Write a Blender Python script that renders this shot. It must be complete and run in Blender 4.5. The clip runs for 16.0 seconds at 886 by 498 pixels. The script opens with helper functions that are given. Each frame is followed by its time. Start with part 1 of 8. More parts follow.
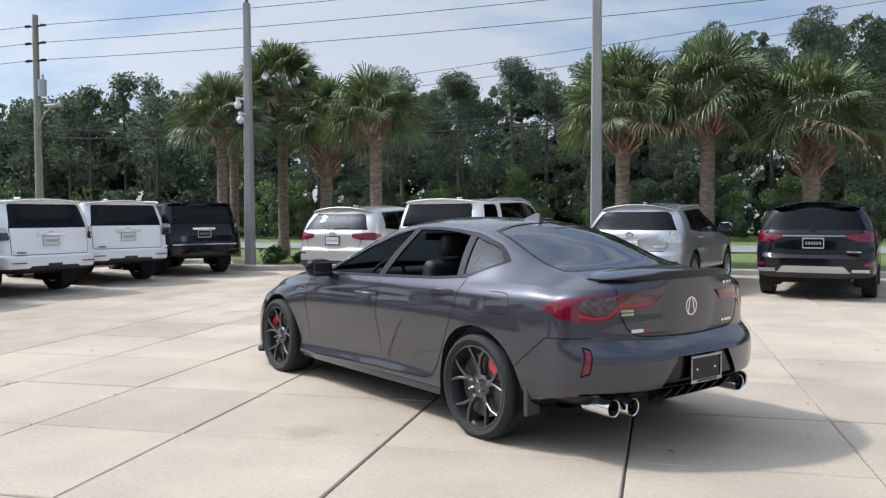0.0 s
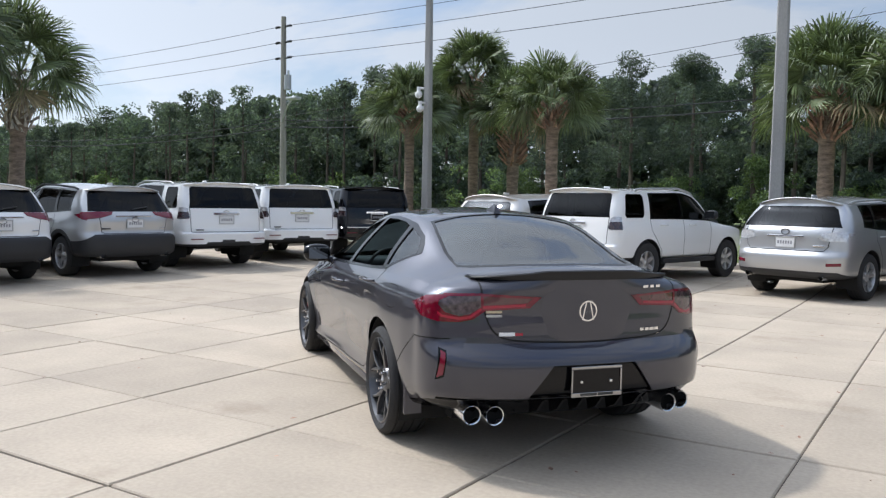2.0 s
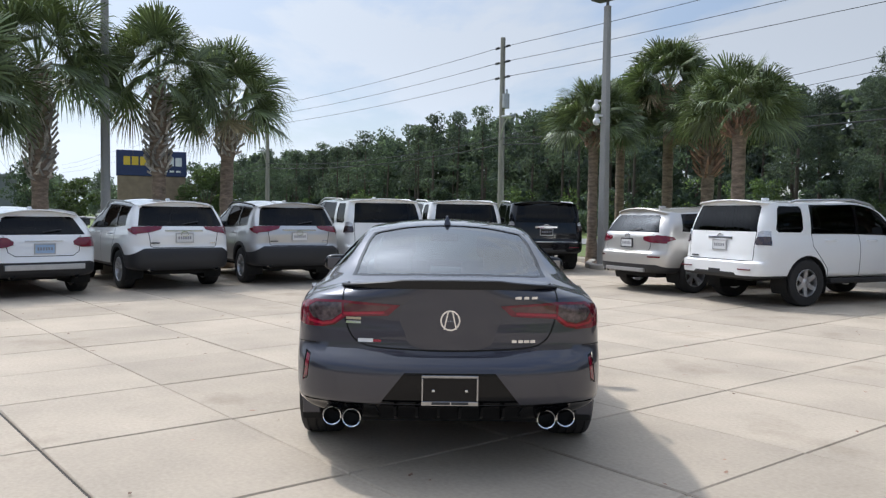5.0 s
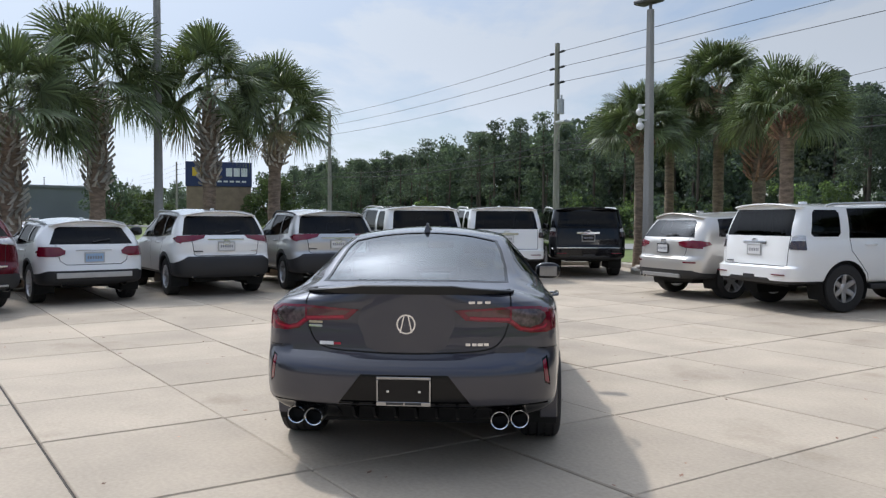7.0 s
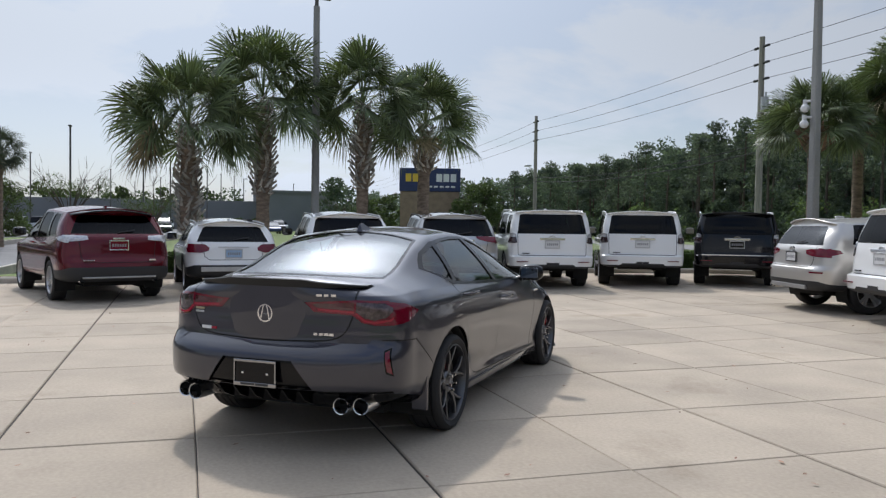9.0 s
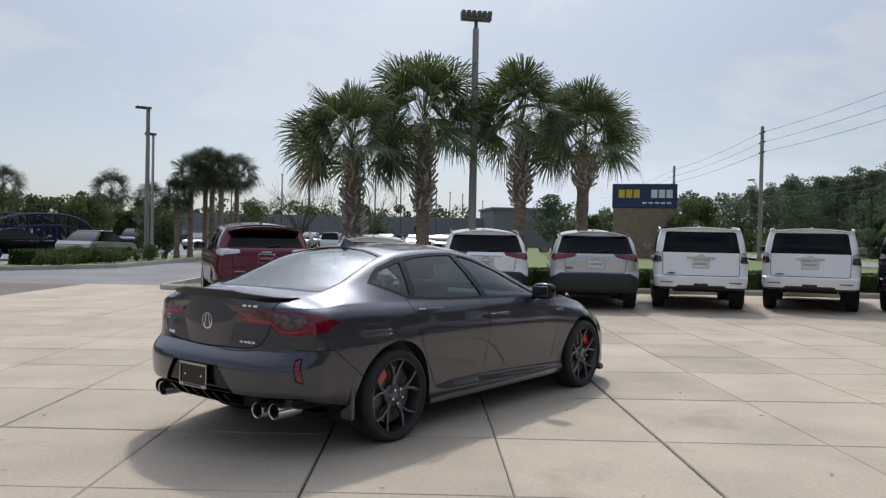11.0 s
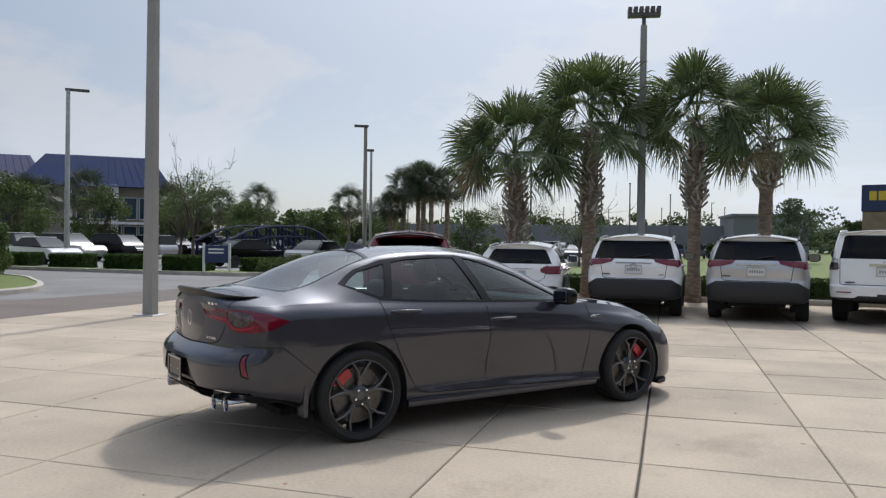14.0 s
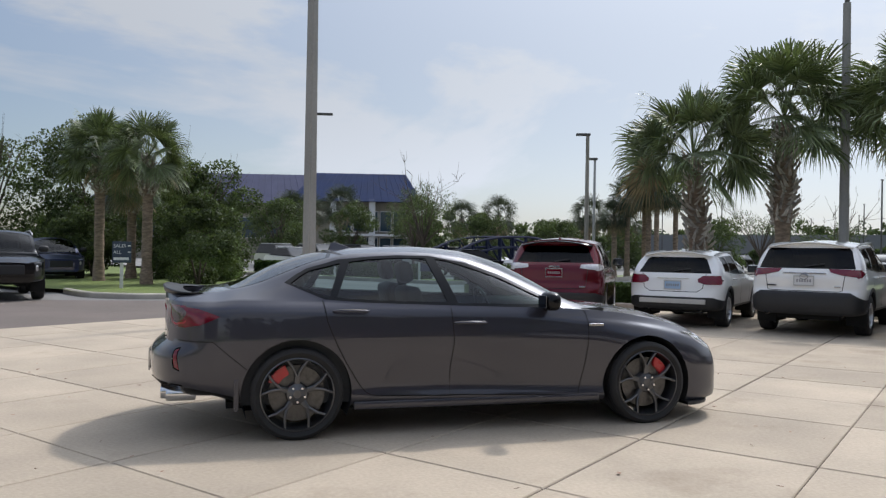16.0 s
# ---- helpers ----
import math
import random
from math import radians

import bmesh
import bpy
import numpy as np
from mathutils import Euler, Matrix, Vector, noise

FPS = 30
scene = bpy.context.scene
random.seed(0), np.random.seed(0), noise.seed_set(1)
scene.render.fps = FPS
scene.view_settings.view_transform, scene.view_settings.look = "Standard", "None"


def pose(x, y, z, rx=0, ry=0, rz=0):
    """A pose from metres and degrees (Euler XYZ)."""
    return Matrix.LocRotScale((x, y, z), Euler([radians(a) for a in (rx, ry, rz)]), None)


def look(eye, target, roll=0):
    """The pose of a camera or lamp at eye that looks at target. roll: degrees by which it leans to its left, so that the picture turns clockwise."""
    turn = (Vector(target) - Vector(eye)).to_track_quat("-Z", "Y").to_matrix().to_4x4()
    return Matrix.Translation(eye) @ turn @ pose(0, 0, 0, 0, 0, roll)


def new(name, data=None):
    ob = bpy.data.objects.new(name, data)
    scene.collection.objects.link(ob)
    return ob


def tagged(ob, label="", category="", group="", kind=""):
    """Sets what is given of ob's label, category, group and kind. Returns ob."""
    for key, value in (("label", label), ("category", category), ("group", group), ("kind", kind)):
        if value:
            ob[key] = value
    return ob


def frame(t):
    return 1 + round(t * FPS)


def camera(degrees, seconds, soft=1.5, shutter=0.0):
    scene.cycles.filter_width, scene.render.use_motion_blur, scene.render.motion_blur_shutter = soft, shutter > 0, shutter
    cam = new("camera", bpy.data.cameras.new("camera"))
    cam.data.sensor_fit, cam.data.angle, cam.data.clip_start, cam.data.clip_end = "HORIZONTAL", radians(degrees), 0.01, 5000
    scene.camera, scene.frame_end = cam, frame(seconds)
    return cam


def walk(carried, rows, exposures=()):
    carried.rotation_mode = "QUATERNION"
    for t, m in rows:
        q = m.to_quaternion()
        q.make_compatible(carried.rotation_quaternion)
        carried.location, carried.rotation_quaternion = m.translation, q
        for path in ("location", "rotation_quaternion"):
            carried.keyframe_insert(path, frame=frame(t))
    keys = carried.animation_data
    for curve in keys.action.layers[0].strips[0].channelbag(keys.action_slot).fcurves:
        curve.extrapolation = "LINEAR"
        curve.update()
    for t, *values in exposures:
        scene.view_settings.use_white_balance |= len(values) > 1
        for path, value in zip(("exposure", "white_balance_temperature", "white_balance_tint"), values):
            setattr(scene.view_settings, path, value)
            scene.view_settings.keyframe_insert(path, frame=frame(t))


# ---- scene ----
cam = camera(58.6, 16.0, soft=1.3)
METRES, EYE, TILT, LEAN, TURN = 13.9, 1.43, 0.0, 0.0, 13.8
ROWS = [
    (0.0, 0.0, 0.0, 0.0, -0.01, -2.31, 0.28),
    (0.5, 0.0327, 0.008, -0.0002, 3.85, -2.63, -0.07),
    (1.0, 0.0731, 0.014, 0.0006, 8.36, -2.96, -0.44),
    (1.5, 0.1135, 0.0214, 0.0016, 13.27, -3.21, -0.81),
    (2.0, 0.1535, 0.0346, 0.0022, 18.44, -3.35, -0.97),
    (2.5, 0.1949, 0.0457, 0.0028, 23.61, -3.4, -0.97),
    (3.0, 0.2302, 0.0647, 0.0033, 28.3, -3.36, -0.83),
    (3.5, 0.2653, 0.0785, 0.0042, 32.07, -3.18, -0.73),
    (4.0, 0.2863, 0.0942, 0.0034, 34.75, -2.89, -0.7),
    (6.5, 0.3116, 0.0977, 0.0021, 39.33, -2.12, -0.44),
    (7.0, 0.3397, 0.1158, 0.0032, 41.8, -2.03, -0.2),
    (7.5, 0.3661, 0.1411, 0.0023, 45.12, -2.0, -0.14),
    (8.0, 0.4017, 0.1668, 0.0026, 49.15, -1.97, -0.23),
    (8.5, 0.4314, 0.1976, 0.0014, 53.67, -1.91, -0.49),
    (9.0, 0.4607, 0.2298, 0.002, 58.47, -1.81, -0.76),
    (9.5, 0.4888, 0.262, 0.0025, 63.27, -1.56, -1.01),
    (10.0, 0.5084, 0.2985, 0.0035, 67.93, -1.26, -1.09),
    (12.5, 0.5374, 0.4185, 0.0047, 83.13, -0.69, -1.04),
    (13.0, 0.5375, 0.4325, 0.0037, 85.47, -0.66, -0.97),
    (13.5, 0.5395, 0.4677, 0.0041, 88.68, -0.59, -0.85),
    (14.0, 0.5311, 0.5068, 0.0022, 92.76, -0.46, -0.8),
    (14.5, 0.5244, 0.5508, 0.0013, 97.51, -0.27, -0.84),
    (15.0, 0.5085, 0.5914, -0.001, 102.4, -0.09, -0.94),
    (15.5, 0.4949, 0.633, -0.0004, 107.21, 0.07, -1.01),
    (16.0, 0.4777, 0.6684, -0.0021, 111.68, 0.12, -0.93),
]
walk(cam, [(t, pose(0, 0, EYE, TILT, LEAN, TURN) @ pose(METRES * x, METRES * y, METRES * z, 90 + pitch, roll, yaw)) for t, x, y, z, yaw, pitch, roll in ROWS],
     [(0, 0.52, 6220, 10), (2, 0.45, 6220, 10), (4, 0.36, 6230, 10), (7, 0.22, 6260, 10), (10, -0.08, 6400, 11), (13, -0.05, 6530, 11), (16, 0.12, 6560, 11)])

# ---- world and sun ----
SUN_AZ, SUN_EL = radians(181.7), radians(50.8)
world = bpy.data.worlds.new("world")
scene.world = world
world.use_nodes = True
wn, wl = world.node_tree.nodes, world.node_tree.links
wn.clear()
w_out, w_bg, w_sky = wn.new("ShaderNodeOutputWorld"), wn.new("ShaderNodeBackground"), wn.new("ShaderNodeTexSky")
w_sky.sky_type, w_sky.sun_disc = "NISHITA", False
w_sky.sun_elevation, w_sky.sun_rotation = SUN_EL, radians(90) - SUN_AZ
w_sky.air_density, w_sky.dust_density, w_sky.ozone_density = 1.0, 1.3, 2.6
w_co, w_map, w_n1, w_n2, w_add, w_ramp, w_mix = (wn.new("ShaderNodeTexCoord"), wn.new("ShaderNodeMapping"), wn.new("ShaderNodeTexNoise"),
    wn.new("ShaderNodeTexNoise"), wn.new("ShaderNodeMath"), wn.new("ShaderNodeMapRange"), wn.new("ShaderNodeMixRGB"))
w_map.inputs["Scale"].default_value = (1.0, 1.3, 3.4)
w_n1.inputs["Scale"].default_value, w_n1.inputs["Detail"].default_value, w_n1.inputs["Roughness"].default_value = 1.5, 9, 0.6
w_n2.inputs["Scale"].default_value, w_n2.inputs["Detail"].default_value = 4.5, 8
w_n1.inputs["Distortion"].default_value = 0.5
w_add.operation = "MULTIPLY_ADD"
w_add.inputs[1].default_value = 0.35
w_ramp.inputs["From Min"].default_value, w_ramp.inputs["From Max"].default_value = 0.56, 0.74
w_ramp.inputs["To Min"].default_value, w_ramp.inputs["To Max"].default_value = 0.02, 1.0
w_bw, w_pale, w_lift = wn.new("ShaderNodeRGBToBW"), wn.new("ShaderNodeMixRGB"), wn.new("ShaderNodeMixRGB")
w_pale.blend_type, w_lift.blend_type = "MULTIPLY", "ADD"
w_pale.inputs[0].default_value, w_pale.inputs[2].default_value = 1, (0.86, 0.95, 1.07, 1)
w_lift.inputs[0].default_value, w_lift.inputs[2].default_value = 1, (1.75, 1.85, 2.05, 1)
wl.new(w_sky.outputs[0], w_bw.inputs[0])
wl.new(w_bw.outputs[0], w_pale.inputs[1])
wl.new(w_pale.outputs[0], w_lift.inputs[1])
wl.new(w_lift.outputs[0], w_mix.inputs[2])
wl.new(w_co.outputs["Generated"], w_map.inputs["Vector"])
wl.new(w_map.outputs[0], w_n1.inputs["Vector"])
wl.new(w_map.outputs[0], w_n2.inputs["Vector"])
wl.new(w_n2.outputs[0], w_add.inputs[0])
wl.new(w_n1.outputs[0], w_add.inputs[2])
wl.new(w_add.outputs[0], w_ramp.inputs["Value"])
wl.new(w_sky.outputs[0], w_mix.inputs[1])
# hazy brightness round the sun
w_dot, w_cap, w_pow, w_gain, w_glow, w_haze, w_max = (wn.new("ShaderNodeVectorMath"), wn.new("ShaderNodeMath"), wn.new("ShaderNodeMath"), wn.new("ShaderNodeMath"), wn.new("ShaderNodeMixRGB"), wn.new("ShaderNodeMapRange"), wn.new("ShaderNodeMath"))
w_dot.operation, w_cap.operation, w_pow.operation, w_gain.operation, w_max.operation = "DOT_PRODUCT", "MAXIMUM", "POWER", "MULTIPLY_ADD", "MAXIMUM"
w_dot.inputs[1].default_value = (math.cos(SUN_AZ) * math.cos(SUN_EL), math.sin(SUN_AZ) * math.cos(SUN_EL), math.sin(SUN_EL))
w_cap.inputs[1].default_value, w_pow.inputs[1].default_value = 0.0, 22.0
w_gain.inputs[1].default_value, w_gain.inputs[2].default_value = 1.0, 1.0
w_haze.inputs["From Min"].default_value, w_haze.inputs["From Max"].default_value = 0.25, 0.85
w_haze.inputs["To Min"].default_value, w_haze.inputs["To Max"].default_value = 0.0, 0.8
w_glow.blend_type = "MULTIPLY"
w_glow.inputs[0].default_value = 1
wl.new(w_co.outputs["Generated"], w_dot.inputs[0])
wl.new(w_dot.outputs["Value"], w_cap.inputs[0])
wl.new(w_cap.outputs[0], w_pow.inputs[0])
wl.new(w_pow.outputs[0], w_gain.inputs[0])
wl.new(w_dot.outputs["Value"], w_haze.inputs["Value"])
wl.new(w_ramp.outputs[0], w_max.inputs[0])
wl.new(w_haze.outputs[0], w_max.inputs[1])
wl.new(w_max.outputs[0], w_mix.inputs[0])
wl.new(w_mix.outputs[0], w_glow.inputs[1])
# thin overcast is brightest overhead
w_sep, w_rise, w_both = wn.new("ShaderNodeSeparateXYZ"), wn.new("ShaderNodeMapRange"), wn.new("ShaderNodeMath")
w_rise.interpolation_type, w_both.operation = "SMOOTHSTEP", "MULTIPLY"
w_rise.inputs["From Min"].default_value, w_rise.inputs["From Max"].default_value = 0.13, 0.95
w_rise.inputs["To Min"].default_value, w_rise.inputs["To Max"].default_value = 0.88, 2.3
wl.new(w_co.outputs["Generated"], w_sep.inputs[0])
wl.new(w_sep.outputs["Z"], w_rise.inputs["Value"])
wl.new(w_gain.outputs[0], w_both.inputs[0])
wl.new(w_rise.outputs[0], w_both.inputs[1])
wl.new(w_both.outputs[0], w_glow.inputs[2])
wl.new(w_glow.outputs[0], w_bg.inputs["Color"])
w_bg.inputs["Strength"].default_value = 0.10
wl.new(w_bg.outputs[0], w_out.inputs["Surface"])

sun = new("sun", bpy.data.lights.new("sun", "SUN"))
sun.data.energy, sun.data.angle, sun.data.color = 2.0, radians(2.5), (1.0, 0.95, 0.89)
sun.matrix_world = look((0, 0, 0), (-math.cos(SUN_AZ) * math.cos(SUN_EL), -math.sin(SUN_AZ) * math.cos(SUN_EL), -math.sin(SUN_EL)))


# ---- materials ----
def material(name, color, rough=0.6, metal=0.0, vary=0.15, scale=3.0, fine=40.0, bump=0.0, coat=0.0, spec=0.5, second=None, per_object=0.0, per_island=0.0, stretch=(1, 1, 1), rough_vary=0.1, thin=0.0, stains=0.0):
    m = bpy.data.materials.new(name)
    m.use_nodes = True
    n, l = m.node_tree.nodes, m.node_tree.links
    b = n["Principled BSDF"]
    co, mp, n1, n2 = n.new("ShaderNodeTexCoord"), n.new("ShaderNodeMapping"), n.new("ShaderNodeTexNoise"), n.new("ShaderNodeTexNoise")
    mp.inputs["Scale"].default_value = stretch
    l.new(co.outputs["Object"], mp.inputs["Vector"])
    for nn, s, d in ((n1, scale, 5), (n2, fine, 3)):
        nn.inputs["Scale"].default_value, nn.inputs["Detail"].default_value = s, d
        l.new(mp.outputs[0], nn.inputs["Vector"])
    mix = n.new("ShaderNodeMath")
    mix.operation = "ADD"
    l.new(n1.outputs[0], mix.inputs[0])
    half = n.new("ShaderNodeMath")
    half.operation = "MULTIPLY"
    half.inputs[1].default_value = 0.5
    l.new(n2.outputs[0], half.inputs[0])
    l.new(half.outputs[0], mix.inputs[1])
    mr = n.new("ShaderNodeMapRange")
    mr.inputs["From Min"].default_value, mr.inputs["From Max"].default_value = 0.45, 1.05
    l.new(mix.outputs[0], mr.inputs["Value"])
    ramp = n.new("ShaderNodeMixRGB")
    c2 = second or tuple(c * (1 - 2 * vary) for c in color)
    c1 = color if second else tuple(min(1, c * (1 + vary)) for c in color)
    ramp.inputs[1].default_value, ramp.inputs[2].default_value = (*c2, 1), (*c1, 1)
    l.new(mr.outputs[0], ramp.inputs[0])
    last = ramp.outputs[0]
    for amount, node, out in ((per_object, "ShaderNodeObjectInfo", "Random"), (per_island, "ShaderNodeNewGeometry", "Random Per Island")):
        if amount:
            info, r2, mul = n.new(node), n.new("ShaderNodeMapRange"), n.new("ShaderNodeMixRGB")
            r2.inputs["To Min"].default_value, r2.inputs["To Max"].default_value = 1 - amount, 1 + amount
            mul.blend_type = "MULTIPLY"
            mul.inputs[0].default_value = 1
            l.new(info.outputs[out], r2.inputs["Value"])
            l.new(last, mul.inputs[1])
            l.new(r2.outputs[0], mul.inputs[2])
            last = mul.outputs[0]
    if stains:
        ns, ms_, mm = n.new("ShaderNodeTexNoise"), n.new("ShaderNodeMapRange"), n.new("ShaderNodeMixRGB")
        geo = n.new("ShaderNodeNewGeometry")
        ns.inputs["Scale"].default_value, ns.inputs["Detail"].default_value, ns.inputs["Roughness"].default_value = 0.75, 7, 0.62
        ms_.inputs["From Min"].default_value, ms_.inputs["From Max"].default_value = 0.58, 0.74
        ms_.inputs["To Min"].default_value, ms_.inputs["To Max"].default_value = 0.0, stains
        mm.blend_type = "MULTIPLY"
        mm.inputs[2].default_value = (0.55, 0.5, 0.44, 1)
        l.new(geo.outputs["Position"], ns.inputs["Vector"])
        l.new(ns.outputs[0], ms_.inputs["Value"])
        l.new(ms_.outputs[0], mm.inputs[0])
        l.new(last, mm.inputs[1])
        last = mm.outputs[0]
    l.new(last, b.inputs["Base Color"])
    rr = n.new("ShaderNodeMapRange")
    rr.inputs["To Min"].default_value, rr.inputs["To Max"].default_value = max(0.02, rough - rough_vary), min(1, rough + rough_vary)
    l.new(n1.outputs[0], rr.inputs["Value"])
    l.new(rr.outputs[0], b.inputs["Roughness"])
    b.inputs["Metallic"].default_value = metal
    b.inputs["Specular IOR Level"].default_value = spec
    b.inputs["Coat IOR"].default_value = 1.55 if coat >= 1 else 1.5
    b.inputs["Coat Weight"].default_value, b.inputs["Coat Roughness"].default_value = coat, 0.015
    if bump:
        bp = n.new("ShaderNodeBump")
        bp.inputs["Strength"].default_value, bp.inputs["Distance"].default_value = bump, 0.01
        l.new(n2.outputs[0], bp.inputs["Height"])
        l.new(bp.outputs[0], b.inputs["Normal"])
    if thin:
        tl, ms, bright = n.new("ShaderNodeBsdfTranslucent"), n.new("ShaderNodeMixShader"), n.new("ShaderNodeMixRGB")
        bright.blend_type = "MULTIPLY"
        bright.inputs[0].default_value, bright.inputs[2].default_value = 1, (1.5, 1.6, 0.8, 1)
        l.new(last, bright.inputs[1])
        l.new(bright.outputs[0], tl.inputs["Color"])
        ms.inputs[0].default_value = thin
        l.new(b.outputs[0], ms.inputs[1])
        l.new(tl.outputs[0], ms.inputs[2])
        l.new(ms.outputs[0], n["Material Output"].inputs["Surface"])
    return m


def glass_material(name, tint, gloss=1.0, ior=1.55, rough=0.015):
    m = bpy.data.materials.new(name)
    m.use_nodes = True
    n, l = m.node_tree.nodes, m.node_tree.links
    n.clear()
    out, tr, gl, mix, fr = (n.new(k) for k in ("ShaderNodeOutputMaterial", "ShaderNodeBsdfTransparent", "ShaderNodeBsdfGlossy", "ShaderNodeMixShader", "ShaderNodeFresnel"))
    tr.inputs[0].default_value = (*tint, 1)
    gl.inputs["Color"].default_value = (gloss, gloss, gloss, 1)
    gl.inputs["Roughness"].default_value = rough
    fr.inputs["IOR"].default_value = ior
    l.new(fr.outputs[0], mix.inputs[0])
    l.new(tr.outputs[0], mix.inputs[1])
    l.new(gl.outputs[0], mix.inputs[2])
    l.new(mix.outputs[0], out.inputs[0])
    return m


def paint(name, color, metal=0.0, rough=0.35, coat=1.0):
    return material(name, color, rough, metal, vary=0.02, scale=300, fine=900, coat=coat, rough_vary=0.03, spec=0.4)


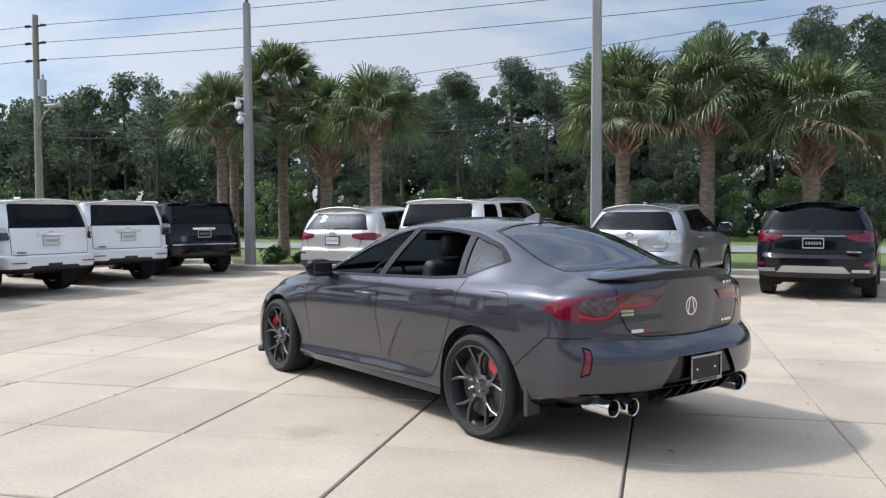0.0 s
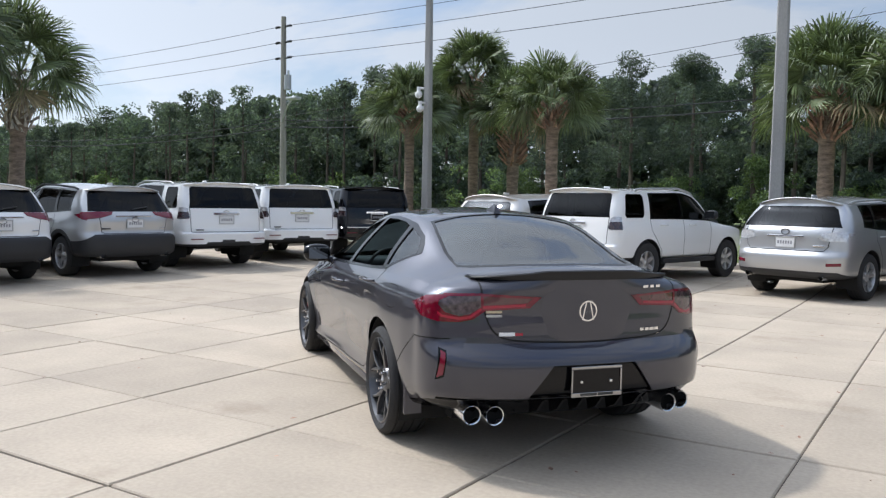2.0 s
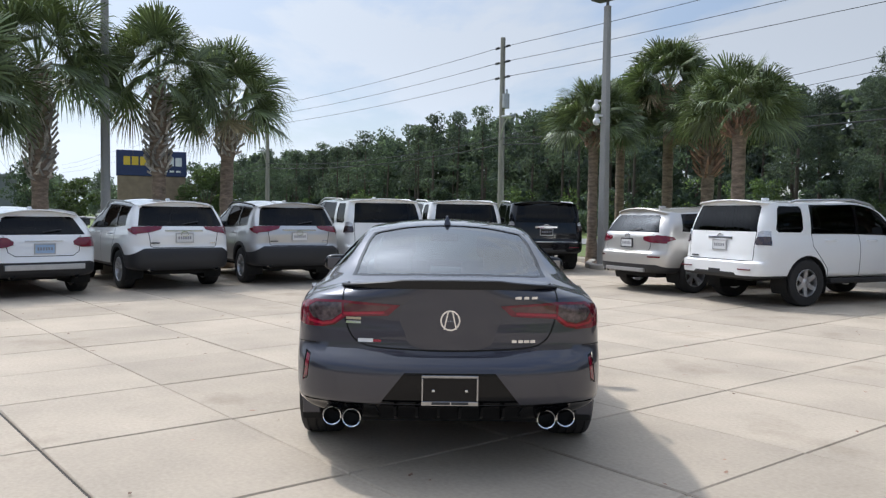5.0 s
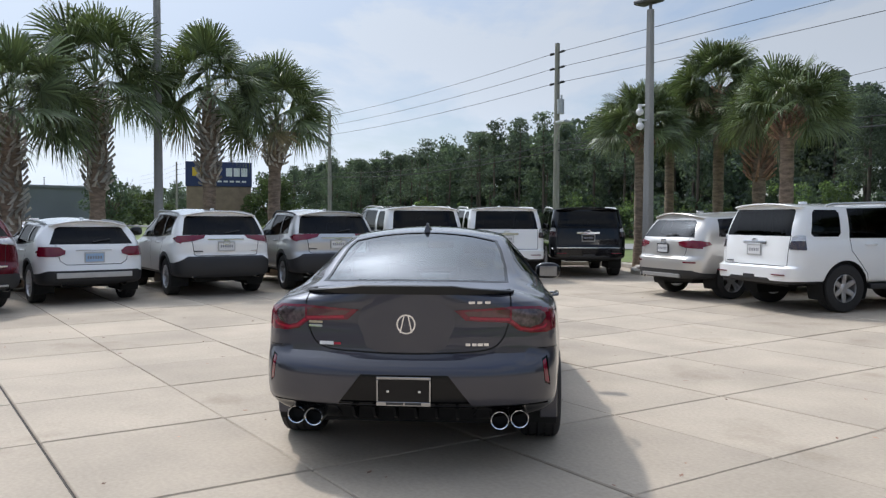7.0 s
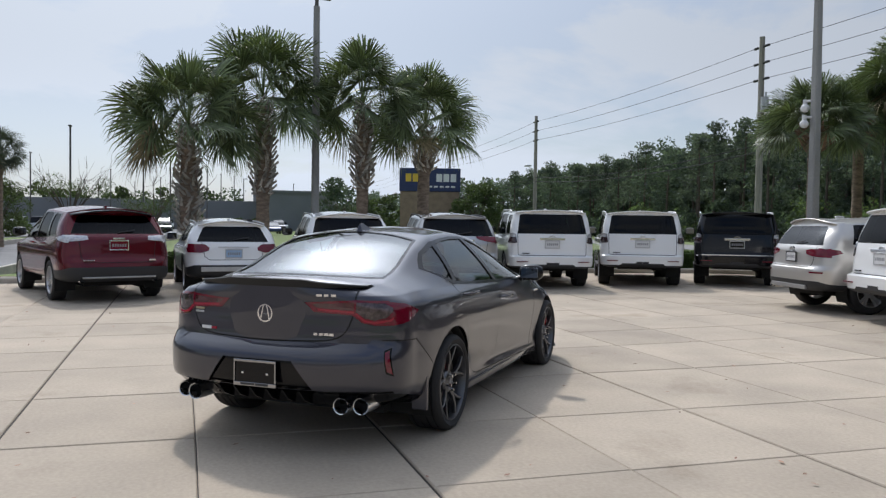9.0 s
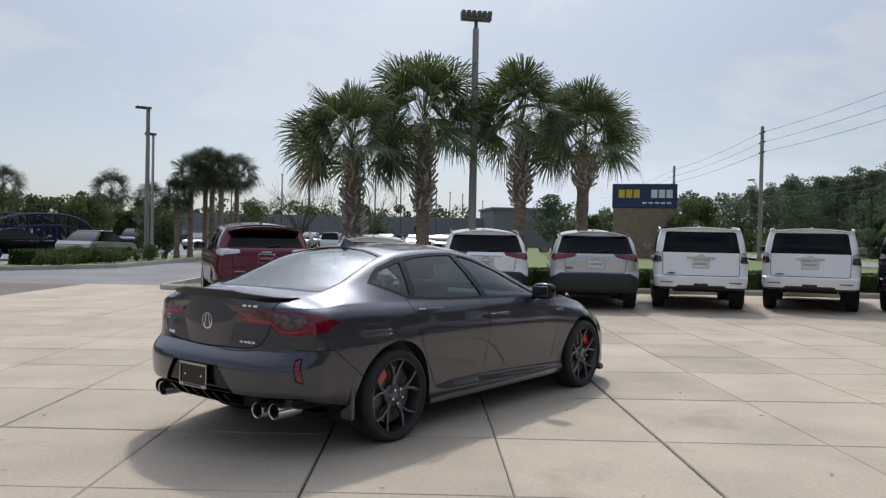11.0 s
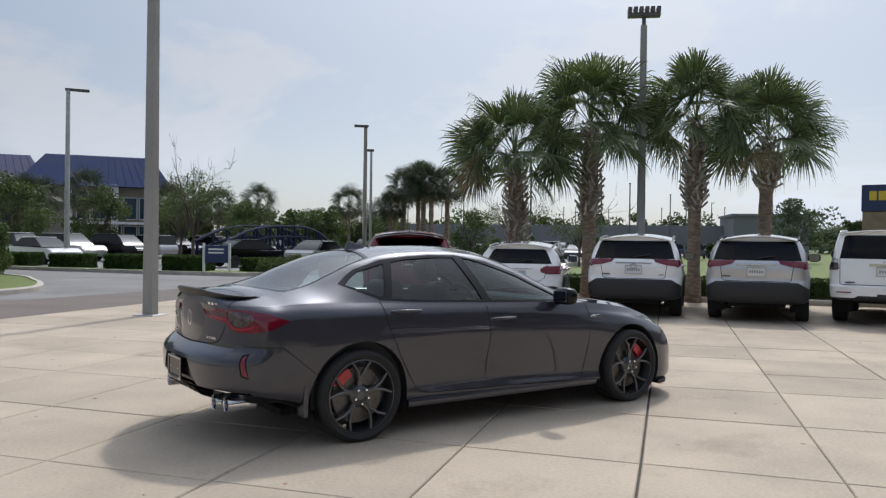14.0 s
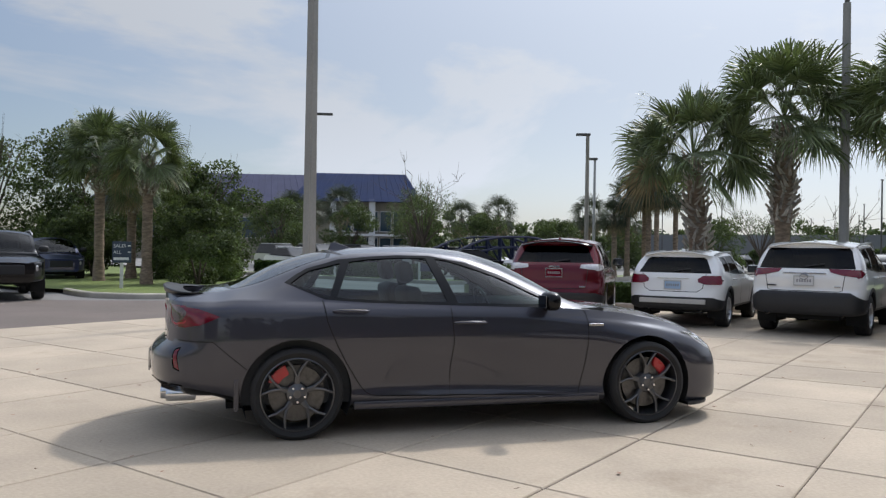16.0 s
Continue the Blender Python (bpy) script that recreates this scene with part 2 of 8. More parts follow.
M = dict(
    concrete=material("concrete", (0.452, 0.38, 0.295), 0.85, vary=0.13, scale=0.9, fine=35, bump=0.3, per_object=0.09, spec=0.3, stains=0.6),
    joint=material("joint_sand", (0.07, 0.06, 0.05), 0.95, vary=0.3, scale=6),
    kerb=material("kerb_concrete", (0.5, 0.46, 0.4), 0.85, vary=0.15, scale=2, fine=60, bump=0.3),
    apron=material("brown_asphalt", (0.155, 0.128, 0.112), 0.9, vary=0.15, scale=0.6, fine=120, bump=0.4),
    asphalt=material("asphalt", (0.21, 0.205, 0.2), 0.9, vary=0.18, scale=0.5, fine=120, bump=0.4),
    road=material("road_asphalt", (0.23, 0.225, 0.215), 0.9, vary=0.1, scale=0.3, fine=60, bump=0.2),
    grass=material("grass", (0.135, 0.19, 0.04), 0.9, vary=0.2, scale=0.6, fine=30, bump=0.9, second=(0.105, 0.13, 0.035)),
    mulch=material("mulch", (0.16, 0.1, 0.065), 0.95, vary=0.35, scale=8, fine=60, bump=1.0),
    hedge=material("hedge_leaves", (0.06, 0.1, 0.03), 0.75, spec=0.2, vary=0.3, scale=2, per_island=0.45, thin=0.25),
    # leaf and pine: aerial haze is mixed into the colour as blue-grey
    leaf=material("hazy_tree_leaves", (0.082, 0.11, 0.1), 0.6, spec=0.2, vary=0.35, scale=0.25, per_island=0.3, thin=0.5),
    pine=material("hazy_pine_needles", (0.102, 0.128, 0.124), 0.6, spec=0.2, vary=0.35, scale=0.25, per_island=0.3, thin=0.5),
    oak=material("oak_leaves", (0.085, 0.115, 0.05), 0.6, spec=0.25, vary=0.3, scale=0.6, per_island=0.5, thin=0.28),
    vine=material("vine_leaves", (0.115, 0.16, 0.085), 0.6, spec=0.2, vary=0.3, scale=0.4, per_island=0.4, thin=0.5),
    frond=material("palm_frond", (0.145, 0.185, 0.085), 0.42, vary=0.25, scale=1.5, per_island=0.45, spec=0.45, thin=0.12),
    # darker copy of the palm frond: backlit shade of the far palms as colour
    backlit_frond=material("backlit_palm_frond", (0.07, 0.088, 0.055), 0.5, vary=0.25, scale=1.5, per_island=0.4, spec=0.3, thin=0.1),
    dry_frond=material("dry_frond", (0.3, 0.24, 0.13), 0.8, vary=0.3, scale=3, per_island=0.3),
    trunk=material("palm_trunk", (0.3, 0.225, 0.165), 0.95, vary=0.35, scale=5, fine=25, bump=1.0, stretch=(1, 1, 3)),
    boot=material("palm_boots", (0.46, 0.42, 0.36), 0.9, vary=0.3, scale=6, fine=30, bump=0.6, per_island=0.35),
    brown_boot=material("brown_palm_boots", (0.36, 0.215, 0.15), 0.9, vary=0.35, scale=6, fine=30, bump=0.6, per_island=0.45),
    bark=material("bark", (0.12, 0.095, 0.075), 0.95, vary=0.35, scale=3, fine=20, bump=1.0, stretch=(1, 1, 0.3)),
    pole=material("concrete_pole", (0.33, 0.325, 0.31), 0.85, vary=0.15, scale=1.2, fine=50, bump=0.3, stretch=(1, 1, 0.4)),
    bronze=material("bronze_pole", (0.12, 0.115, 0.11), 0.5, 0.3, vary=0.2, scale=2),
    wood_pole=material("weathered_pole_wood", (0.36, 0.33, 0.29), 0.9, vary=0.25, scale=3, fine=30, bump=0.6, stretch=(4, 4, 0.3)),
    steel=material("galvanised_steel", (0.5, 0.5, 0.5), 0.45, 0.8, vary=0.1, scale=4),
    cable=material("cable", (0.03, 0.03, 0.03), 0.7, vary=0.1),
    grey_paint=paint("dark_grey_metallic_paint", (0.043, 0.042, 0.056), 0.6, 0.42),
    white_paint=paint("white_paint", (0.86, 0.86, 0.85), rough=0.3),
    silver_paint=paint("silver_paint", (0.5, 0.5, 0.5), 0.7, 0.35),
    champagne_paint=paint("champagne_silver_paint", (0.6, 0.57, 0.53), 0.6, 0.35),
    black_paint=paint("black_paint", (0.003, 0.003, 0.005), 0.0, 0.12, 0.15),
    red_paint=paint("red_metallic_paint", (0.115, 0.002, 0.01), 0.4, 0.25, 0.6),
    blue_paint=paint("dark_blue_paint", (0.02, 0.03, 0.09), 0.3, 0.3),
    trailer_blue=material("dull_dark_blue_steel", (0.012, 0.018, 0.05), 0.7, vary=0.2, spec=0.2),
    cladding=material("black_plastic", (0.022, 0.022, 0.024), 0.55, vary=0.1, scale=30, fine=300),
    gloss_black=material("gloss_black", (0.004, 0.004, 0.005), 0.16, vary=0.05, coat=0.0, spec=0.3),
    carbon=material("carbon_fibre", (0.013, 0.013, 0.014), 0.5, vary=0.3, scale=200, fine=400, coat=0.1, spec=0.35),
    rubber=material("tyre_rubber", (0.022, 0.021, 0.021), 0.8, vary=0.15, scale=12, fine=90, bump=0.3),
    rim_dark=material("dark_grey_rim", (0.12, 0.12, 0.125), 0.33, 0.85, vary=0.05, coat=0.4),
    rim_silver=material("silver_alloy", (0.55, 0.55, 0.56), 0.32, 0.85, vary=0.05),
    disc=material("brake_disc", (0.14, 0.135, 0.13), 0.4, 0.9, vary=0.15, scale=20),
    caliper=material("red_caliper", (0.5, 0.015, 0.02), 0.3, vary=0.05, coat=0.5),
    chrome=material("chrome", (0.75, 0.75, 0.76), 0.08, 1.0, vary=0.02, rough_vary=0.03),
    dull_chrome=material("dull_chrome", (0.4, 0.4, 0.41), 0.12, 1.0, vary=0.1),
    mirror=material("mirror_glass", (0.22, 0.23, 0.25), 0.04, 1.0, vary=0.02, rough_vary=0.02),
    dark=material("shadow_gap_black", (0.01, 0.01, 0.01), 0.9, vary=0.05),
    interior=material("dark_leather", (0.018, 0.018, 0.02), 0.6, vary=0.15, scale=8, fine=120, bump=0.2),
    trim=material("interior_trim", (0.03, 0.033, 0.036), 0.6, vary=0.1, scale=10),
    lamp_red=material("red_lamp_lens", (0.16, 0.002, 0.017), 0.12, vary=0.2, scale=25, coat=0.9, spec=0.3),
    lamp_bright=material("bright_red_lens", (0.36, 0.005, 0.03), 0.15, vary=0.1, coat=0.6),
    lamp_dark=material("smoked_lamp_lens", (0.09, 0.02, 0.024), 0.1, vary=0.15, scale=20, coat=1.0),
    lamp_smoke=material("dark_smoked_lens", (0.05, 0.028, 0.03), 0.1, vary=0.3, scale=25, coat=1.0),
    lamp_clear=material("clear_lamp_lens", (0.7, 0.69, 0.69), 0.12, 0.45, vary=0.2, scale=25, coat=1.0),
    lamp_grey=material("grey_lamp_lens", (0.12, 0.085, 0.09), 0.15, 0.4, vary=0.3, scale=40, coat=0.6),
    plate=material("plate_white", (0.7, 0.7, 0.7), 0.5, vary=0.05),
    plate_blue=material("plate_pale_blue", (0.35, 0.5, 0.7), 0.5, vary=0.1),
    bar_grey=material("grey_print", (0.25, 0.25, 0.27), 0.5, vary=0.05),
    bar_black=material("black_print", (0.03, 0.03, 0.03), 0.5, vary=0.05),
    bar_white=material("white_print", (0.8, 0.8, 0.8), 0.5, vary=0.05),
    bar_gold=material("gold_print", (0.5, 0.42, 0.3), 0.3, 0.6, vary=0.05),
    bar_yellow=material("yellow_print", (0.75, 0.5, 0.05), 0.5, vary=0.05),
    sign_blue=material("blue_sign_panel", (0.02, 0.035, 0.12), 0.4, vary=0.1),
    sign_dark=material("slate_sign_panel", (0.045, 0.065, 0.1), 0.5, vary=0.1),
    brick=material("brown_brick_wall", (0.3, 0.22, 0.16), 0.9, vary=0.15, scale=2, fine=60, bump=0.3),
    roof_blue=material("blue_metal_roof", (0.012, 0.026, 0.08), 0.8, 0.0, spec=0.1, vary=0.1, scale=0.5),
    roof_grey=material("grey_blue_metal_roof", (0.08, 0.085, 0.14), 0.8, spec=0.1, vary=0.1, scale=0.5),
    stucco=material("pale_stucco", (0.3, 0.27, 0.22), 0.9, vary=0.08, scale=0.6, fine=50, bump=0.2),
    grey_wall=material("grey_wall", (0.2, 0.21, 0.22), 0.85, vary=0.08, scale=0.2),
    glass=glass_material("clear_car_glass", (0.34, 0.46, 0.46), 1.0, 1.55),
    glass_rear=glass_material("tinted_rear_glass", (0.34, 0.5, 0.53), 1.0, 2.2, 0.01),
    glass_dark=glass_material("privacy_glass", (0.03, 0.036, 0.045), 0.38),
    glass_mid=glass_material("tinted_glass", (0.14, 0.16, 0.17), 0.7),
    window=material("building_window_glass", (0.03, 0.06, 0.09), 0.06, vary=0.2, scale=0.5, coat=0.5),
)


# ---- helpers ----
def gz(x, y):
    s = max(0.0, -0.6 * x + 0.8 * y - 8.0)
    return 0.0085 * s * s / (s + 2.5) if s < 30 else 0.0085 * 900 / 32.5


def mesh_from(name, verts, faces, mats, index=None, smooth=None):
    me = bpy.data.meshes.new(name)
    me.from_pydata([tuple(v) for v in verts], [], [tuple(f) for f in faces])
    for m in mats if isinstance(mats, (list, tuple)) else [mats]:
        me.materials.append(m)
    if index is not None:
        me.polygons.foreach_set("material_index", index)
    if smooth is not None:
        me.polygons.foreach_set("use_smooth", [True] * len(me.polygons))
        me.set_sharp_from_angle(angle=radians(smooth))
    me.update()
    return me


def part(name, bm, mat, parent=None, label="", smooth=None, m=None):
    me = bpy.data.meshes.new(name)
    bm.to_mesh(me)
    bm.free()
    me.materials.append(mat)
    if smooth is not None:
        me.polygons.foreach_set("use_smooth", [True] * len(me.polygons))
        me.set_sharp_from_angle(angle=radians(smooth))
    ob = new(name, me)
    ob.parent = parent
    if m is not None:
        ob.matrix_basis = m
    if label:
        ob["label"] = label
    return ob


def piece(name, me, parent=None, m=None, label=""):
    ob = new(name, me)
    ob.parent = parent
    if m is not None:
        ob.matrix_basis = m
    if label:
        ob["label"] = label
    return ob


def thing(name, label, category, m=None, group="", kind=""):
    ob = new(name)
    ob.empty_display_size = 0.2
    if m is not None:
        ob.matrix_basis = m
    return tagged(ob, label, category, group, kind)


def box(bm, x0, y0, z0, x1, y1, z1, bevel=0.0, m=None):
    r = bmesh.ops.create_cube(bm, size=1.0)
    t = Matrix.Translation(((x0 + x1) / 2, (y0 + y1) / 2, (z0 + z1) / 2)) @ Matrix.Diagonal((x1 - x0, y1 - y0, z1 - z0, 1))
    bmesh.ops.transform(bm, matrix=(m or Matrix()) @ t, verts=r["verts"])
    if bevel:
        es = list({e for v in r["verts"] for e in v.link_edges})
        bmesh.ops.bevel(bm, geom=es, offset=bevel, segments=2, affect="EDGES", profile=0.5)
    return bm


def boxed(*a, **k):
    return box(bmesh.new(), *a, **k)


def tube(bm, pts, radii, seg=10, cap=True, flat=1.0):
    rings, n = [], len(pts)
    pts = [Vector(p) for p in pts]
    for i, p in enumerate(pts):
        d = (pts[min(i + 1, n - 1)] - pts[max(i - 1, 0)]).normalized()
        a = d.cross(Vector((0, 0, 1)) if abs(d.z) < 0.95 else Vector((1, 0, 0))).normalized()
        b = d.cross(a)
        r = radii[i] if isinstance(radii, (list, tuple)) else radii
        rings.append([bm.verts.new(p + a * r * math.cos(2 * math.pi * k / seg) + b * r * flat * math.sin(2 * math.pi * k / seg)) for k in range(seg)])
    for r0, r1 in zip(rings, rings[1:]):
        for k in range(seg):
            bm.faces.new((r0[k], r0[(k + 1) % seg], r1[(k + 1) % seg], r1[k]))
    if cap:
        bm.faces.new(rings[0][::-1])
        bm.faces.new(rings[-1])
    return bm


def lathe(bm, profile, seg=48, closed=False):
    """Turns (radius, y) round the y axis."""
    rings = [[bm.verts.new((r * math.cos(2 * math.pi * k / seg), y, r * math.sin(2 * math.pi * k / seg))) for k in range(seg)] for r, y in profile]
    pairs = list(zip(rings, rings[1:])) + ([(rings[-1], rings[0])] if closed else [])
    for r0, r1 in pairs:
        for k in range(seg):
            bm.faces.new((r0[k], r0[(k + 1) % seg], r1[(k + 1) % seg], r1[k]))
    return bm


def curve(table):
    """A smooth line through (x, value) that does not overshoot."""
    xs, ys = np.array([a for a, _ in table], float), np.array([b for _, b in table], float)
    if xs[0] > xs[-1]:
        xs, ys = xs[::-1], ys[::-1]
    h, d = np.diff(xs), np.diff(ys) / np.diff(xs)
    m = np.zeros(len(xs))
    for i in range(1, len(xs) - 1):
        if d[i - 1] * d[i] > 0:
            w1, w2 = 2 * h[i] + h[i - 1], h[i] + 2 * h[i - 1]
            m[i] = (w1 + w2) / (w1 / d[i - 1] + w2 / d[i])
    m[0], m[-1] = d[0], d[-1]

    def f(x):
        x = min(max(x, xs[0]), xs[-1])
        i = min(int(np.searchsorted(xs, x, side="right")) - 1, len(h) - 1)
        t = (x - xs[i]) / h[i]
        return float((1 + 2 * t) * (1 - t) ** 2 * ys[i] + t * (1 - t) ** 2 * h[i] * m[i] + t * t * (3 - 2 * t) * ys[i + 1] + t * t * (t - 1) * h[i] * m[i + 1])
    return f


def inside(poly, a, b):
    hit, j = False, len(poly) - 1
    for i in range(len(poly)):
        (ai, bi), (aj, bj) = poly[i], poly[j]
        if (bi > b) != (bj > b) and a < (aj - ai) * (b - bi) / (bj - bi) + ai:
            hit = not hit
        j = i
    return hit


def knife(bm, poly, axes, keep):
    """Cuts an outline, seen along the third axis, into the faces that keep() lets through; returns the faces inside."""
    i, j = "xyz".index(axes[0]), "xyz".index(axes[1])
    lo, hi = (min(p[0] for p in poly), min(p[1] for p in poly)), (max(p[0] for p in poly), max(p[1] for p in poly))

    def near(f, lo, hi):
        us, vs = [v.co[i] for v in f.verts], [v.co[j] for v in f.verts]
        return max(us) >= lo[0] and min(us) <= hi[0] and max(vs) >= lo[1] and min(vs) <= hi[1]
    cand = {f for f in bm.faces if near(f, lo, hi) and keep(f.calc_center_median())}
    for p, q in zip(poly, poly[1:] + poly[:1]):
        e = 1e-4
        slo, shi = (min(p[0], q[0]) - e, min(p[1], q[1]) - e), (max(p[0], q[0]) + e, max(p[1], q[1]) + e)
        fs = [f for f in cand if f.is_valid and near(f, slo, shi)]
        if not fs:
            continue
        co, no = [0, 0, 0], [0, 0, 0]
        co[i], co[j], no[i], no[j] = p[0], p[1], q[1] - p[1], p[0] - q[0]
        geom = list({v for f in fs for v in f.verts}) + list({x for f in fs for x in f.edges}) + fs
        r = bmesh.ops.bisect_plane(bm, geom=geom, dist=1e-5, plane_co=co, plane_no=no)
        cand |= {g for g in r["geom"] if isinstance(g, bmesh.types.BMFace)}
        cand = {f for f in cand if f.is_valid}
    out = []
    for f in cand:
        c = f.calc_center_median()
        if keep(c) and inside(poly, c[i], c[j]):
            out.append(f)
    return out


def lift(bm, faces, push=0.0, rim=0.0):
    """Takes faces out of a mesh into one of their own, pushed along the normals, with a rim of that depth."""
    faces = [f for f in faces if f.is_valid]
    bm.normal_update()
    nb, vmap = bmesh.new(), {}
    for f in faces:
        vs = []
        for v in f.verts:
            if v not in vmap:
                vmap[v] = nb.verts.new(v.co + v.normal * push)
            vs.append(vmap[v])
        nb.faces.new(vs)
    if rim:
        back = {v: w.co - v.normal * (rim + push) for v, w in vmap.items()}
        es = [e for e in nb.edges if e.is_boundary]
        inv = {w: v for v, w in vmap.items()}
        low = {}
        for e in es:
            for w in e.verts:
                if w not in low:
                    low[w] = nb.verts.new(back[inv[w]])
        for e in es:
            a, b = e.verts
            nb.faces.new((a, b, low[b], low[a]))
        bmesh.ops.recalc_face_normals(nb, faces=nb.faces)
    bmesh.ops.delete(bm, geom=list(faces), context="FACES")
    return nb


def strip(line, width):
    """The outline of a line of that width."""
    a, b = [], []
    for k, p in enumerate(line):
        q0, q1 = line[max(k - 1, 0)], line[min(k + 1, len(line) - 1)]
        dx, dy = q1[0] - q0[0], q1[1] - q0[1]
        d = math.hypot(dx, dy) or 1
        a.append((p[0] - dy / d * width / 2, p[1] + dx / d * width / 2))
        b.append((p[0] + dy / d * width / 2, p[1] - dx / d * width / 2))
    return a + b[::-1]


def circle(cx, cz, r, n=32, a0=0, a1=360):
    return [(cx + r * math.cos(radians(a0 + (a1 - a0) * k / n)), cz + r * math.sin(radians(a0 + (a1 - a0) * k / n))) for k in range(n if a1 - a0 == 360 else n + 1)]


def spline2(points, n):
    """A rounded line through 2D points, n steps a span."""
    out, p = [], [np.array(q, float) for q in points]
    for k in range(len(p) - 1):
        p0, p1, p2, p3 = p[max(k - 1, 0)], p[k], p[k + 1], p[min(k + 2, len(p) - 1)]
        for s in range(n):
            t = s / n
            out.append(tuple(0.5 * (2 * p1 + (p2 - p0) * t + (2 * p0 - 5 * p1 + 4 * p2 - p3) * t * t + (3 * p1 - p0 - 3 * p2 + p3) * t ** 3)))
    return out + [tuple(p[-1])]


# ---- vehicles ----
def shell(sp):
    """A car's skin: sections along the length, a rounded rear end and a closed nose."""
    bm = bmesh.new()
    xs = np.linspace(sp["x_r"], sp["x_f"], sp["nx"])
    ng, nr = sp.get("ng", 8), sp.get("nr", 8)

    def half(x):
        keys = [(fy(x), fz(x)) for fy, fz in sp["low"]]
        low = spline2(keys, sp["n_low"])
        yb, zb = keys[-1]
        yr, zr, zt = sp["rail"][0](x), sp["rail"][1](x), sp["top"](x)
        bulge = sp.get("bulge", 0.02) * min(1.0, max(0.0, (zr - zb) / 0.3))
        gh = [(yb + (yr - yb) * k / ng + bulge * math.sin(math.pi * k / ng), zb + (zr - zb) * k / ng) for k in range(1, ng + 1)]
        roof = [(yr * (1 - k / nr), zr + (zt - zr) * (1 - (1 - k / nr) ** 2)) for k in range(1, nr + 1)]
        return low + gh + roof
    rings = []
    for x in xs:
        h = half(x)
        ring = [bm.verts.new((x, y, z)) for y, z in h] + [bm.verts.new((x, -y, z)) for y, z in h[-2::-1]]
        rings.append(ring)
    n = len(rings[0])
    ir = n // 2 - nr
    for a, b in zip(rings, rings[1:]):
        for k in range(n - 1):
            bm.faces.new((a[k], b[k], b[k + 1], a[k + 1]))
    bm.faces.new(rings[-1])
    # rear end
    h, x_r, e, nc, back = half(sp["x_r"]), sp["x_r"], 2.0 / sp["corner"], sp["nc"], sp["back"]
    rows = []
    for i in range(ir + 1):
        (w, z), row = h[i], [rings[0][i]]
        for c in range(1, nc):
            th = math.pi * c / nc
            y = w * math.copysign(abs(math.cos(th)) ** e, math.cos(th))
            row.append(bm.verts.new((x_r + (back(z) - x_r) * math.sin(th) ** e, y, z)))
        row.append(rings[0][n - 1 - i])
        rows.append(row)
    for a, b in zip(rows, rows[1:]):
        for c in range(nc):
            bm.faces.new((a[c], a[c + 1], b[c + 1], b[c]))
    # roof or deck over the rear end
    w, zr = h[ir]
    prev, steps = rings[0][ir:n - ir], 5
    for s in range(1, steps + 1):
        line = []
        for k in range(ir, n - ir):
            v = rings[0][k].co
            xe = x_r + (back(zr) - x_r) * max(0.0, 1 - min(1.0, abs(v.y) / w) ** sp["corner"]) ** (1 / sp["corner"])
            line.append(bm.verts.new((x_r + (xe - x_r) * s / steps, v.y, v.z - sp.get("lip", 0.0) * (s / steps) ** 2 * (v.z - zr) / max(1e-3, h[-1][1] - zr))))
        for k in range(len(line) - 1):
            bm.faces.new((prev[k], prev[k + 1], line[k + 1], line[k]))
        prev = line
    low = [bm.verts.new((v.co.x, v.co.y, zr)) for v in prev]
    for k in range(len(prev) - 1):
        bm.faces.new((prev[k], prev[k + 1], low[k + 1], low[k]))
    bmesh.ops.remove_doubles(bm, verts=bm.verts, dist=1e-4)
    bmesh.ops.dissolve_degenerate(bm, dist=1e-5, edges=bm.edges)
    bmesh.ops.recalc_face_normals(bm, faces=bm.faces)
    bm.normal_update()
    up = max(bm.faces, key=lambda f: f.calc_center_median().z)
    if up.normal.z < 0:
        bmesh.ops.reverse_faces(bm, faces=bm.faces)
    return bm


def rim_mesh(r, w):
    """A rim whose face looks along +y, round the y axis."""
    f = w * 0.5
    return lathe(bmesh.new(), [(r * 0.93, -f), (r * 1.0, -f), (r * 0.97, -f + 0.02), (r * 0.9, 0.0), (r * 0.93, f - 0.05), (r * 0.99, f - 0.012), (r * 1.0, f), (r * 0.965, f + 0.003), (r * 0.94, f - 0.02), (r * 0.88, 0.0), (r * 0.93, -f)], 60)


def hub_mesh(w):
    f = w * 0.5
    return lathe(bmesh.new(), [(0.0, f - 0.022), (0.03, f - 0.02), (0.036, f - 0.024), (0.075, f - 0.035), (0.085, f - 0.05), (0.085, f - 0.09), (0.0, f - 0.09)], 30)


